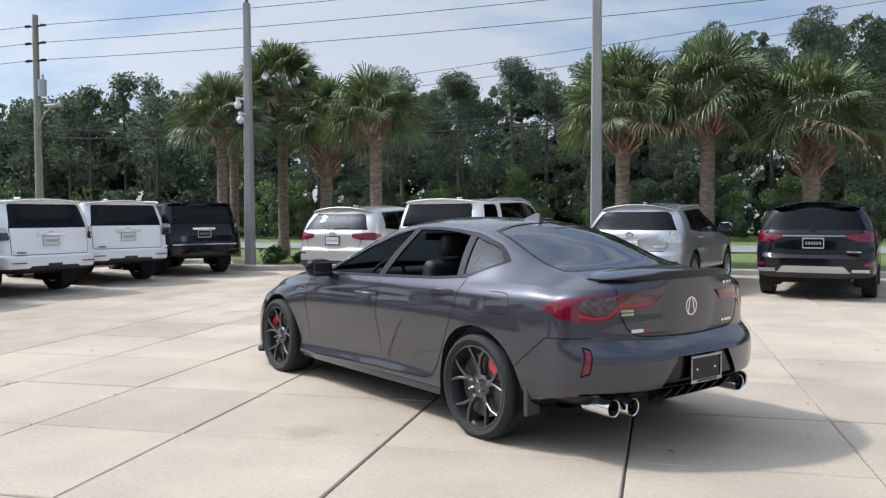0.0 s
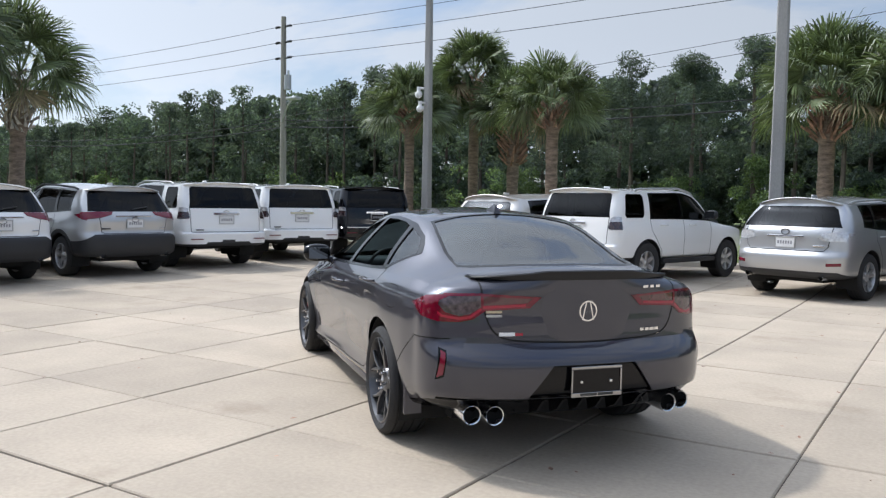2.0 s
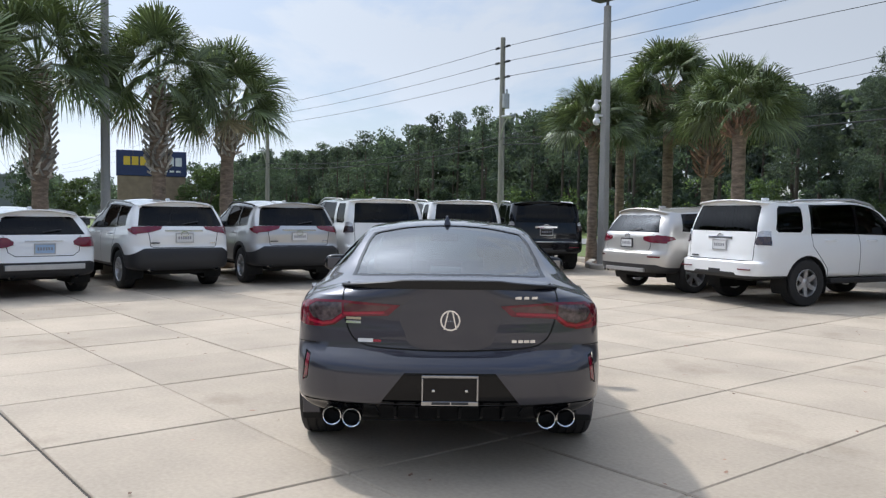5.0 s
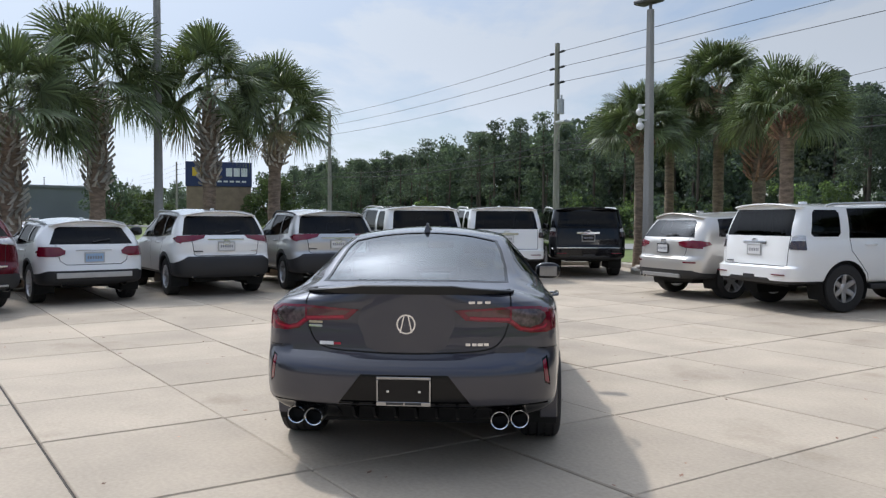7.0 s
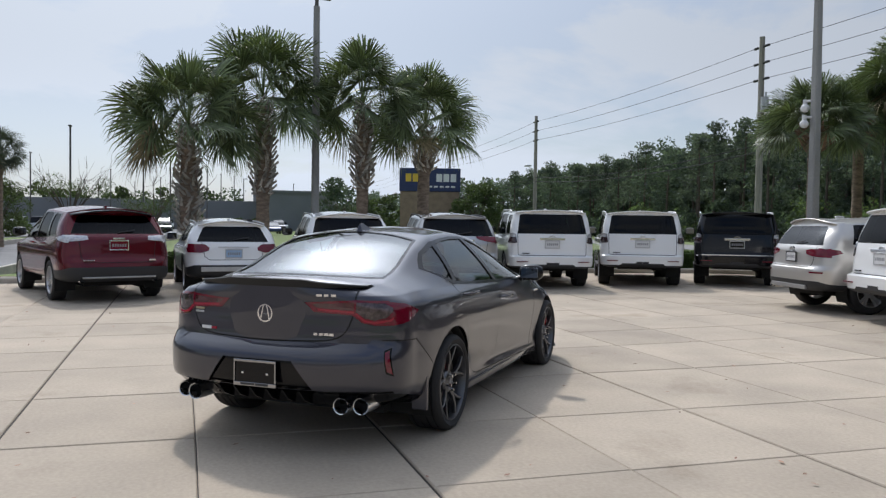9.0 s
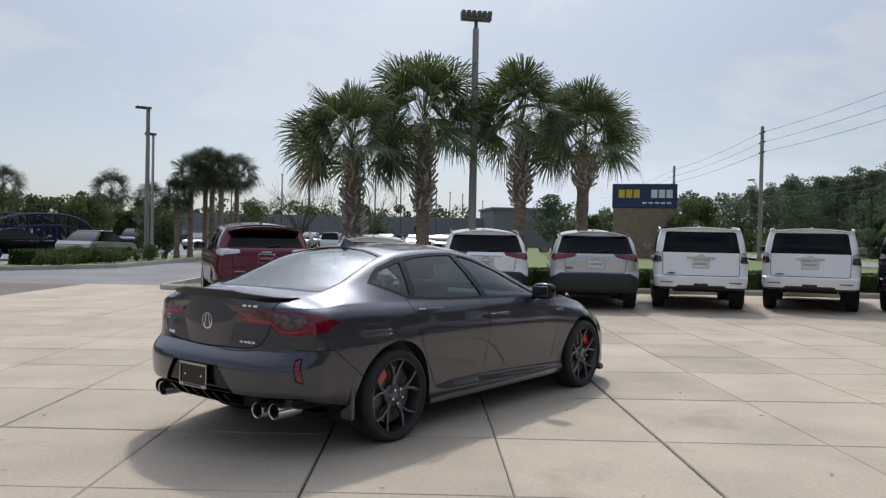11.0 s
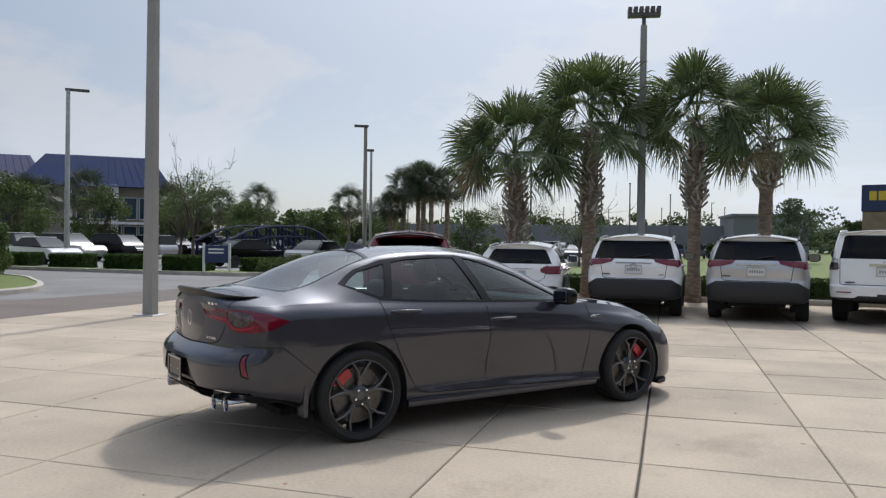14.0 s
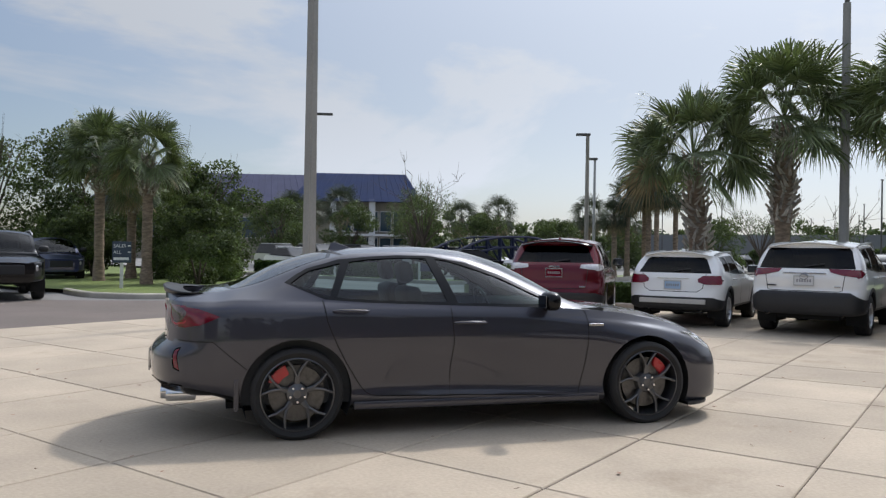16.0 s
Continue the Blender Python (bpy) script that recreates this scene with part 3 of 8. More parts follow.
def spoke_mesh(r, w, style):
    """One spoke, standing up; and how many the rim has."""
    bm, f = bmesh.new(), w * 0.5

    def arm(a, r0, r1, w0, w1, y0, y1, da=0.0):
        d = 0.028
        c = []
        for rr, ww, yy, aa in ((r0, w0, y0, a), ((r0 + r1) / 2, (w0 + w1) / 2, (y0 + y1) / 2 + 0.004, a + da / 2), (r1, w1, y1, a + da)):
            o, s = Vector((math.cos(aa), 0, math.sin(aa))) * rr, Vector((-math.sin(aa), 0, math.cos(aa)))
            c.append([bm.verts.new(o + s * q * ww / 2 + Vector((0, yy + dy, 0))) for q, dy in ((-1, -d), (-0.9, -0.004), (-0.4, 0.0), (0.4, 0.0), (0.9, -0.004), (1, -d))])
        for p, q in zip(c, c[1:]):
            for k in range(6):
                bm.faces.new((p[k], p[(k + 1) % 6], q[(k + 1) % 6], q[k]))
    a, n = math.pi / 2, 5
    if style == "y":
        arm(a, 0.05, r * 0.52, 0.05, 0.036, f - 0.042, f - 0.026)
        for s in (-1, 1):
            arm(a + s * 0.03, r * 0.46, r * 0.97, 0.024, 0.02, f - 0.026, f - 0.008, s * 0.27)
    elif style == "five":
        for s in (-1, 1):
            arm(a + s * 0.16, 0.07, r * 0.96, 0.045, 0.05, f - 0.035, f - 0.012, s * 0.02)
    elif style == "six":
        n = 6
        arm(a, 0.07, r * 0.97, 0.09, 0.075, f - 0.03, f - 0.01)
    else:
        for s in (-1, 1):
            arm(a + s * 0.314, 0.06, r * 0.97, 0.032, 0.03, f - 0.035, f - 0.01, s * 0.12)
    bmesh.ops.recalc_face_normals(bm, faces=bm.faces)
    return bm, n


def tyre_mesh(r, rr, w):
    bm = bmesh.new()
    h = w / 2
    prof = [(rr * 0.97, -h * 0.8), (rr * 1.03, -h * 0.95), ((r + rr) / 2, -h * 1.03), (r * 0.955, -h * 0.95), (r * 0.985, -h * 0.84)]
    groove = []
    for y in (-0.62, -0.2, 0.2, 0.62):
        groove += [(r, (y - 0.05) * h), (r - 0.008, (y - 0.045) * h), (r - 0.008, (y + 0.045) * h), (r, (y + 0.05) * h)]
    prof += groove + [(a, -b) for a, b in prof[::-1]]
    lathe(bm, prof, 72)
    bmesh.ops.recalc_face_normals(bm, faces=bm.faces)
    return bm


def wheels(car, r, rr, w, wb, track, style, rim_mat, brake=None, tz=0.0):
    rim_me = tyre_me = None
    for x, s in ((0, 1), (0, -1), (wb, 1), (wb, -1)):
        m = pose(x, s * track, r - 0.006 + tz, 0, 0, 0 if s > 0 else 180)
        if rim_me is None:
            ob = part("wheel", rim_mesh(rr, w * 0.93), rim_mat, car, smooth=30, m=m)
            rim_me = ob.data
            hub_me = part("hub", hub_mesh(w * 0.93), rim_mat, ob, smooth=30).data
            sb, spokes = spoke_mesh(rr, w * 0.93, style)
            spoke_me = part("spoke", sb, rim_mat, ob, smooth=30).data
            ty = part("tyre", tyre_mesh(r, rr, w), M["rubber"], ob, "black rubber tyre", smooth=40)
            tyre_me = ty.data
        else:
            ob = piece("wheel", rim_me, car, m)
            piece("hub", hub_me, ob)
            piece("spoke", spoke_me, ob)
            piece("tyre", tyre_me, ob, None, "black rubber tyre")
        for k in range(1, spokes):
            piece("spoke", spoke_me, ob, pose(0, 0, 0, 0, 360 * k / spokes, 0))
        d = bmesh.new()
        lathe(d, [(0.06, w * 0.16), (rr * 0.76, w * 0.16), (rr * 0.76, w * 0.05), (0.06, w * 0.05)], 40)
        part("brake_disc", d, M["disc"], ob, smooth=30)
        if brake:
            c = bmesh.new()
            lo, hi = (22, 68) if (s < 0) == (x == 0) else (112, 158)
            out = [(rr * q * math.cos(radians(a)), rr * q * math.sin(radians(a))) for q, rng in ((0.84, range(lo, hi + 1, 9)), (0.56, range(hi, lo - 1, -10))) for a in rng]
            f0 = [c.verts.new((a, w * 0.03, b)) for a, b in out]
            f1 = [c.verts.new((a, w * 0.27, b)) for a, b in out]
            c.faces.new(f1)
            for k in range(len(out)):
                c.faces.new((f0[k], f0[(k + 1) % len(out)], f1[(k + 1) % len(out)], f1[k]))
            bmesh.ops.recalc_face_normals(c, faces=c.faces)
            bmesh.ops.bevel(c, geom=[e for e in c.edges if not e.is_boundary], offset=0.006, segments=2, affect="EDGES")
            part("brake_caliper", c, brake, ob, "glossy red brake caliper", smooth=40)
            for k in range(5):
                a = 2 * math.pi * (k + 0.5) / 5 + math.pi / 2
                nb = bmesh.new()
                bmesh.ops.create_cone(nb, cap_ends=True, segments=6, radius1=0.011, radius2=0.009, depth=0.03, matrix=Matrix.Translation((0.055 * math.cos(a), w * 0.42, 0.055 * math.sin(a))) @ Matrix.Rotation(radians(-90), 4, "X"))
                part("wheel_nut", nb, M["chrome"], ob)


def arch_liner(car, x, z, r, y0, y1):
    n = 24
    a = [(math.cos(radians(-25 + 230 * k / n)), math.sin(radians(-25 + 230 * k / n))) for k in range(n + 1)]
    for s in (1, -1):
        bm = bmesh.new()
        o = [bm.verts.new((x + r * c, s * y1, z + r * d)) for c, d in a]
        i = [bm.verts.new((x + r * c, s * y0, z + r * d)) for c, d in a]
        for k in range(n):
            bm.faces.new((o[k], o[k + 1], i[k + 1], i[k]))
        bm.faces.new(i)
        part("wheel_well", bm, M["dark"], car, smooth=40)


def tables(rows):
    return [(curve([(x, y) for x, y, _ in r]), curve([(x, z) for x, _, z in r])) for r in rows]


def seat(car, x, y, m, headrest=True, width=0.5, tall=0.62):
    p = bmesh.new()
    box(p, x - 0.27, y - width / 2, 0.36, x + 0.27, y + width / 2, 0.52, 0.05)
    ob = part("seat", p, m, car, smooth=60)
    b = bmesh.new()
    t = pose(x - 0.24, y, 0.5, 0, -14, 0)
    box(b, -0.07, -width / 2, 0, 0.07, width / 2, tall, 0.05, t)
    part("backrest", b, m, ob, smooth=60)
    if headrest:
        hb = bmesh.new()
        box(hb, -0.05, -0.13, tall + 0.03, 0.06, 0.13, tall + 0.21, 0.045, t)
        part("headrest", hb, m, ob, smooth=60)


def ring_badge(bm, x, y, z, ry, rz, t=0.008, d=0.008, seg=28):
    o = [[bm.verts.new((x + dx, y + (ry + q) * math.cos(2 * math.pi * k / seg), z + (rz + q) * math.sin(2 * math.pi * k / seg))) for k in range(seg)] for q, dx in ((0, d), (0, 0), (-t, 0), (-t, d))]
    for a, b in zip(o, o[1:]):
        for k in range(seg):
            bm.faces.new((a[k], a[(k + 1) % seg], b[(k + 1) % seg], b[k]))
    return bm


def sedan():
    car = thing("sedan", "dark grey metallic four-door sedan with dark wheels parked on the concrete", "car", pose(-0.43, 5.69, 0, 0, 0, 141.4))
    low = tables([
        [(-0.6, 0.68, 0.3), (-0.38, 0.7, 0.24), (0, 0.7, 0.19), (3.3, 0.7, 0.14), (3.6, 0.6, 0.16), (3.76, 0.42, 0.2)],
        [(-0.6, 0.83, 0.34), (-0.38, 0.855, 0.28), (0, 0.88, 0.25), (0.6, 0.89, 0.255), (1.5, 0.893, 0.245), (2.3, 0.89, 0.23), (2.87, 0.885, 0.2), (3.3, 0.86, 0.165), (3.6, 0.75, 0.18), (3.76, 0.52, 0.22)],
        [(-0.85, 0.86, 0.43), (-0.4, 0.905, 0.42), (0, 0.925, 0.42), (0.5, 0.898, 0.4), (1.2, 0.884, 0.385), (2.3, 0.889, 0.35), (2.87, 0.915, 0.34), (3.3, 0.875, 0.33), (3.6, 0.765, 0.33), (3.76, 0.54, 0.34)],
        [(-0.85, 0.86, 0.64), (-0.6, 0.895, 0.65), (-0.4, 0.925, 0.67), (0, 0.945, 0.7), (0.5, 0.932, 0.7), (1.2, 0.925, 0.7), (2.3, 0.925, 0.675), (2.87, 0.935, 0.63), (3.3, 0.872, 0.54), (3.6, 0.755, 0.48), (3.76, 0.53, 0.43)],
        [(-0.85, 0.84, 0.86), (-0.6, 0.883, 0.87), (-0.4, 0.911, 0.88), (0, 0.929, 0.89), (0.6, 0.919, 0.87), (1.5, 0.912, 0.845), (2.3, 0.908, 0.82), (2.87, 0.893, 0.77), (3.3, 0.82, 0.685), (3.6, 0.69, 0.59), (3.76, 0.47, 0.51)],
        [(-0.85, 0.812, 0.945), (-0.6, 0.862, 0.952), (-0.4, 0.889, 0.957), (0, 0.905, 0.957), (0.6, 0.902, 0.938), (1.5, 0.898, 0.915), (2.1, 0.886, 0.898), (2.5, 0.87, 0.87), (2.9, 0.83, 0.82), (3.3, 0.75, 0.735), (3.6, 0.62, 0.63), (3.76, 0.42, 0.54)],
        [(-0.85, 0.78, 0.985), (-0.6, 0.802, 1.0), (-0.4, 0.832, 1.015), (0, 0.85, 1.01), (0.6, 0.868, 0.99), (1.5, 0.872, 0.965), (2.1, 0.862, 0.95), (2.5, 0.84, 0.925), (2.9, 0.79, 0.87), (3.3, 0.7, 0.775), (3.6, 0.56, 0.66), (3.76, 0.38, 0.56)],
    ])
    rail = tables([[(-0.85, 0.6, 1.055), (-0.6, 0.605, 1.058), (-0.5, 0.615, 1.078), (-0.3, 0.61, 1.12), (-0.1, 0.6, 1.195), (0.15, 0.58, 1.29), (0.5, 0.56, 1.362), (0.9, 0.555, 1.376), (1.3, 0.57, 1.345), (1.6, 0.605, 1.255), (1.9, 0.655, 1.13), (2.15, 0.705, 1.025), (2.4, 0.735, 0.955), (2.9, 0.65, 0.91), (3.3, 0.55, 0.81), (3.6, 0.41, 0.69), (3.76, 0.26, 0.58)]])[0]
    top = curve([(-0.85, 1.075), (-0.6, 1.088), (-0.54, 1.092), (-0.46, 1.112), (-0.33, 1.172), (-0.14, 1.265), (0.14, 1.358), (0.42, 1.404), (1.02, 1.432), (1.43, 1.405), (1.75, 1.33), (2.08, 1.175), (2.42, 0.99), (2.56, 0.965), (2.9, 0.932), (3.3, 0.838), (3.6, 0.71), (3.76, 0.59)])
    back = curve([(0.19, -0.86), (0.3, -0.91), (0.38, -0.96), (0.405, -1.02), (0.425, -1.055), (0.5, -1.07), (0.58, -1.074), (0.62, -1.068), (0.655, -1.042), (0.685, -1.0), (0.7, -0.974), (0.715, -0.966), (0.8, -0.962), (0.88, -0.958), (0.95, -0.96), (1.0, -0.967), (1.06, -0.972)])
    bm = shell(dict(low=low, rail=rail, top=top, back=back, x_r=-0.6, x_f=3.76, nx=118, n_low=8, nc=72, corner=2.6, lip=0.4, nr=10, ng=8, bulge=0.025))

    def side(c):
        return abs(c.y) > 0.42

    def rear(c):
        return c.x < -0.66
    # wheel arches
    for x, z, r in ((0, 0.335, 0.4), (2.87, 0.33, 0.395)):
        bmesh.ops.delete(bm, geom=knife(bm, circle(x, z, r, 40), "xz", side), context="FACES")
        arch_liner(car, x, z, r, 0.6, 0.91)
    # glass
    front_pane = [(1.235, 0.995), (1.11, 1.332), (1.2, 1.32), (1.345, 1.28), (1.63, 1.187), (1.93, 1.045), (2.06, 0.975), (1.9, 0.978)]
    rear_pane = [(0.29, 1.035), (0.41, 1.3), (0.56, 1.322), (0.8, 1.336), (1.03, 1.336), (1.15, 0.998), (0.5, 1.018)]
    quarter = [(-0.045, 1.135), (0.03, 1.19), (0.1, 1.23), (0.34, 1.29), (0.235, 1.048), (0.19, 1.05)]
    dlo = [(-0.09, 1.14), (0.0, 1.2), (0.08, 1.245), (0.33, 1.318), (0.56, 1.342), (0.8, 1.356), (1.06, 1.354), (1.36, 1.303), (1.65, 1.205), (1.95, 1.06), (2.14, 0.955), (1.89, 0.958), (1.18, 0.977), (0.51, 1.0), (0.2, 1.022)]
    for name, poly, opened in (("front_window", front_pane, True), ("rear_window", rear_pane, True), ("quarter_window", quarter, False)):
        fs = knife(bm, poly, "xz", lambda c: side(c) and c.z > 0.93)
        for s in (1, -1):
            q = lift(bm, [f for f in fs if f.is_valid and f.calc_center_median().y * s > 0], -0.006)
            if s > 0 and opened:
                q.free()
            else:
                part(name, q, M["glass"], car, smooth=50)
    fs = knife(bm, dlo, "xz", lambda c: side(c) and c.z > 0.93)
    for s in (1, -1):
        part("window_trim", lift(bm, [f for f in fs if f.is_valid and f.calc_center_median().y * s > 0], 0.002, 0.012), M["gloss_black"], car, "gloss black window surround", smooth=40)
    rg = [(-0.49, -0.3), (-0.5, 0), (-0.49, 0.3), (-0.47, 0.5), (-0.44, 0.575), (-0.2, 0.565), (0.05, 0.535), (0.24, 0.5), (0.28, 0.3), (0.29, 0), (0.28, -0.3), (0.24, -0.5), (0.05, -0.535), (-0.2, -0.565), (-0.44, -0.575), (-0.47, -0.5)]
    part("rear_windscreen", lift(bm, knife(bm, rg, "xy", lambda c: c.z > 1.05), -0.004), M["glass_rear"], car, "tinted rear windscreen", smooth=50)
    rim_poly = [(x * 1.0 + (-0.03 if x < -0.3 else (0.03 if x > 0.1 else 0)), y * 1.035) for x, y in rg]
    part("windscreen_seal", lift(bm, knife(bm, rim_poly, "xy", lambda c: c.z > 1.05), 0.001, 0.008), M["gloss_black"], car, smooth=40)
    ws = [(1.5, -0.52), (1.46, 0), (1.5, 0.52), (1.75, 0.58), (2.05, 0.65), (2.3, 0.68), (2.4, 0.55), (2.44, 0.3), (2.45, 0), (2.44, -0.3), (2.4, -0.55), (2.3, -0.68), (2.05, -0.65), (1.75, -0.58)]
    part("windscreen", lift(bm, knife(bm, ws, "xy", lambda c: c.z > 0.94), -0.004), M["glass"], car, smooth=50)
    # lamps
    for s in (1, -1):
        def own(c, s=s):
            return c.x < -0.78 and c.y * s > 0

        def mir(poly, s=s):
            return [(y * s, z) for y, z in poly]
        centre = mir([(0.825, 0.925), (0.765, 0.958), (0.612, 0.964), (0.61, 0.905), (0.665, 0.866), (0.72, 0.854), (0.785, 0.872)])
        bar = mir([(0.597, 0.962), (0.33, 0.948), (0.362, 0.925), (0.597, 0.914)])
        part("tail_lamp_centre", lift(bm, knife(bm, centre, "yz", own), 0.001), M["lamp_grey"], car, "smoked clear lamp insert", smooth=50)
        part("tail_lamp_bar", lift(bm, knife(bm, bar, "yz", own), 0.001), M["lamp_dark"], car, "smoked lamp bar", smooth=50)
        for line in ([(0.368, 0.914), (0.6, 0.902)], [(0.608, 0.894), (0.664, 0.85), (0.72, 0.84), (0.8, 0.852), (0.85, 0.895)], [(0.63, 0.928), (0.7, 0.9), (0.775, 0.905)]):
            q = knife(bm, strip(mir(line), 0.014 if line[0][1] < 0.92 else 0.007), "yz", own)
            if q:
                part("tail_lamp_guide", lift(bm, q, 0.003), M["lamp_bright"] if line[0][1] < 0.92 else M["lamp_clear"], car, "bright red light guide" if line[0][1] < 0.92 else "pale reflector element", smooth=50)
        poly = mir([(0.97, 0.962), (0.79, 0.972), (0.61, 0.978), (0.278, 0.958), (0.345, 0.898), (0.588, 0.885), (0.65, 0.838), (0.72, 0.822), (0.97, 0.818)])
        tri = [(-0.8, 0.966), (-0.7, 0.953), (-0.548, 0.9), (-0.68, 0.843), (-0.8, 0.82)]
        knife(bm, tri, "xz", lambda c, s=s: c.y * s > 0.5 and -0.82 < c.x < -0.5)
        reds = set(knife(bm, poly, "yz", own))
        for f in bm.faces:
            c = f.calc_center_median()
            if c.y * s > 0.5 and -0.8 <= c.x < -0.5 and inside(tri, c.x, c.z):
                reds.add(f)
        part("tail_lamp", lift(bm, list(reds), 0.004, 0.012), M["lamp_red"], car, "red wraparound tail lamp lens", smooth=50)
        part("reflector", lift(bm, knife(bm, mir([(0.815, 0.672), (0.796, 0.66), (0.812, 0.54), (0.838, 0.522)]), "yz", own), -0.002, 0.01), M["lamp_red"], car, "slim red reflector", smooth=50)
        part("reflector_recess", lift(bm, knife(bm, mir([(0.822, 0.686), (0.789, 0.672), (0.806, 0.53), (0.842, 0.51)]), "yz", own), -0.006), M["gloss_black"], car, "gloss black reflector recess", smooth=40)
        head = [(3.3, 0.74), (3.5, 0.7), (3.66, 0.61), (3.66, 0.56), (3.52, 0.6), (3.38, 0.68)]
        part("headlamp", lift(bm, knife(bm, head, "xz", lambda c, s=s: c.y * s > 0.2 and c.x > 3.2), 0.003, 0.01), M["lamp_clear"], car, "clear headlamp lens", smooth=50)
    # seams
    def seam(line, axes, keep, w=0.008, name="panel_gap"):
        fs = knife(bm, strip(line, w), axes, keep)
        for s in (1, -1) if axes == "xz" else (0,):
            q = [f for f in fs if f.is_valid and (s == 0 or f.calc_center_median().y * s > 0)]
            if q:
                part(name, lift(bm, q, -0.003), M["dark"], car)
    lid = spline2([(0.6, 1.06), (0.605, 0.98), (0.595, 0.89), (0.55, 0.78), (0.46, 0.728), (0.25, 0.712), (0, 0.706), (-0.25, 0.712), (-0.46, 0.728), (-0.55, 0.78), (-0.595, 0.89), (-0.605, 0.98), (-0.6, 1.06)], 3)
    seam(lid, "yz", rear, 0.009, "boot_lid_gap")
    seam(spline2([(0.18, 1.02), (0.2, 0.92), (0.22, 0.84), (0.31, 0.64), (0.42, 0.45), (0.51, 0.33), (0.6, 0.3)], 3) + [(1.17, 0.285)], "xz", side)
    seam([(1.17, 0.96), (1.19, 0.7), (1.165, 0.5), (1.17, 0.29), (2.24, 0.255)], "xz", side)
    seam(spline2([(2.3, 0.95), (2.33, 0.84), (2.31, 0.55), (2.25, 0.26)], 3), "xz", side)
    seam([(-0.84, 0.73), (-0.6, 0.72), (-0.36, 0.52)], "xz", side, 0.006, "bumper_gap")
    seam(spline2([(-0.12, 0.96), (-0.27, 0.955), (-0.3, 0.9), (-0.28, 0.835), (-0.14, 0.83), (-0.09, 0.88), (-0.1, 0.945)], 3), "xz", lambda c: c.y > 0.5, 0.005, "fuel_flap_gap")
    # lower rear
    part("plate_recess", lift(bm, knife(bm, [(0.25, 0.6), (-0.25, 0.6), (-0.385, 0.425), (0.385, 0.425)], "yz", rear), -0.02), M["gloss_black"], car, "gloss black number plate recess", smooth=40)
    fs = knife(bm, [(-1.12, 0.418), (-0.75, 0.39), (-0.42, 0.315), (-0.42, 0.1), (-1.12, 0.1)], "xz", lambda c: abs(c.y) > 0.4 and c.x < -0.41)
    for s in (1, -1):
        part("lower_valance", lift(bm, [f for f in fs if f.is_valid and f.calc_center_median().y * s > 0], -0.004), M["gloss_black"], car, "gloss black lower valance", smooth=40)
    part("diffuser", lift(bm, knife(bm, [(0.83, 0.415), (0.72, 0.42), (-0.72, 0.42), (-0.83, 0.415), (-0.8, 0.1), (0.8, 0.1)], "yz", rear), -0.01, 0.01), M["gloss_black"], car, "gloss black rear diffuser", smooth=40)
    wide = curve([(0.63, 0.895), (0.87, 0.878), (1.0, 0.802), (1.06, 0.78)])

    def skin(y, z):
        return -0.6 + (back(z) + 0.6) * (1 - (abs(y) / wide(z)) ** 2.6) ** (1 / 2.6)
    for y0, y1, z0, z1, m in ((-0.362, -0.398, 0.996, 1.011, "chrome"), (-0.412, -0.44, 0.996, 1.011, "chrome"), (-0.456, -0.488, 0.996, 1.011, "chrome"), (-0.345, -0.372, 0.752, 0.768, "chrome"), (-0.382, -0.408, 0.752, 0.768, "chrome"), (-0.414, -0.445, 0.752, 0.768, "chrome"), (-0.45, -0.478, 0.752, 0.768, "chrome"),
                              (0.43, 0.515, 0.748, 0.768, "bar_white"), (0.385, 0.428, 0.75, 0.764, "lamp_bright"), (0.5, 0.585, 0.872, 0.885, "bar_gold"), (0.5, 0.585, 0.85, 0.864, "chrome")):
        q = bmesh.new()
        cs = [(y0, z0), (y1, z0), (y1, z1), (y0, z1)]
        o, i = ([q.verts.new((skin(y, z) + d, y, z)) for y, z in cs] for d in (-0.005, 0.01))
        q.faces.new(o), q.faces.new(i[::-1])
        for k in range(4):
            q.faces.new((o[k], o[(k + 1) % 4], i[(k + 1) % 4], i[k]))
        bmesh.ops.recalc_face_normals(q, faces=q.faces)
        part("badge_bar", q, M[m], car)
    part("body", bm, M["grey_paint"], car, "dark grey metallic painted body", smooth=38)
    for k in range(6):
        y = -0.3 + 0.12 * k
        f = bmesh.new()
        v = [f.verts.new((x, y + d, z)) for d in (-0.008, 0.008) for x, z in ((-0.88, 0.3), (-0.98, 0.34), (-1.05, 0.41), (-0.88, 0.42))]
        f.faces.new(v[:4])
        f.faces.new(v[4:][::-1])
        for q in range(4):
            f.faces.new((v[q], v[(q + 1) % 4], v[4 + (q + 1) % 4], v[4 + q]))
        part("diffuser_fin", f, M["gloss_black"], car)
    b = boxed(-0.5, -0.62, 0.19, 3.5, 0.62, 0.24)
    part("underbody", b, M["dark"], car)
    for s in (1, -1):
        part("mud_flap", boxed(-0.45, s * 0.85 - 0.06, 0.22, -0.415, s * 0.85 + 0.05, 0.45, 0.008), M["grey_paint"], car)
        part("sill_skirt", boxed(0.42, s * 0.865 - 0.04, 0.2, 2.44, s * 0.865 + 0.03, 0.262, 0.012), M["grey_paint"], car, smooth=40)
    # front splitter
    sp = bmesh.new()
    out = [(3.25 + 0.5 * math.cos(radians(a)), 0.93 * math.sin(radians(a))) for a in range(-90, 91, 9)]
    lo = [sp.verts.new((x, y, 0.135)) for x, y in out]
    hi = [sp.verts.new((x, y, 0.16)) for x, y in out]
    sp.faces.new(lo[::-1]), sp.faces.new(hi)
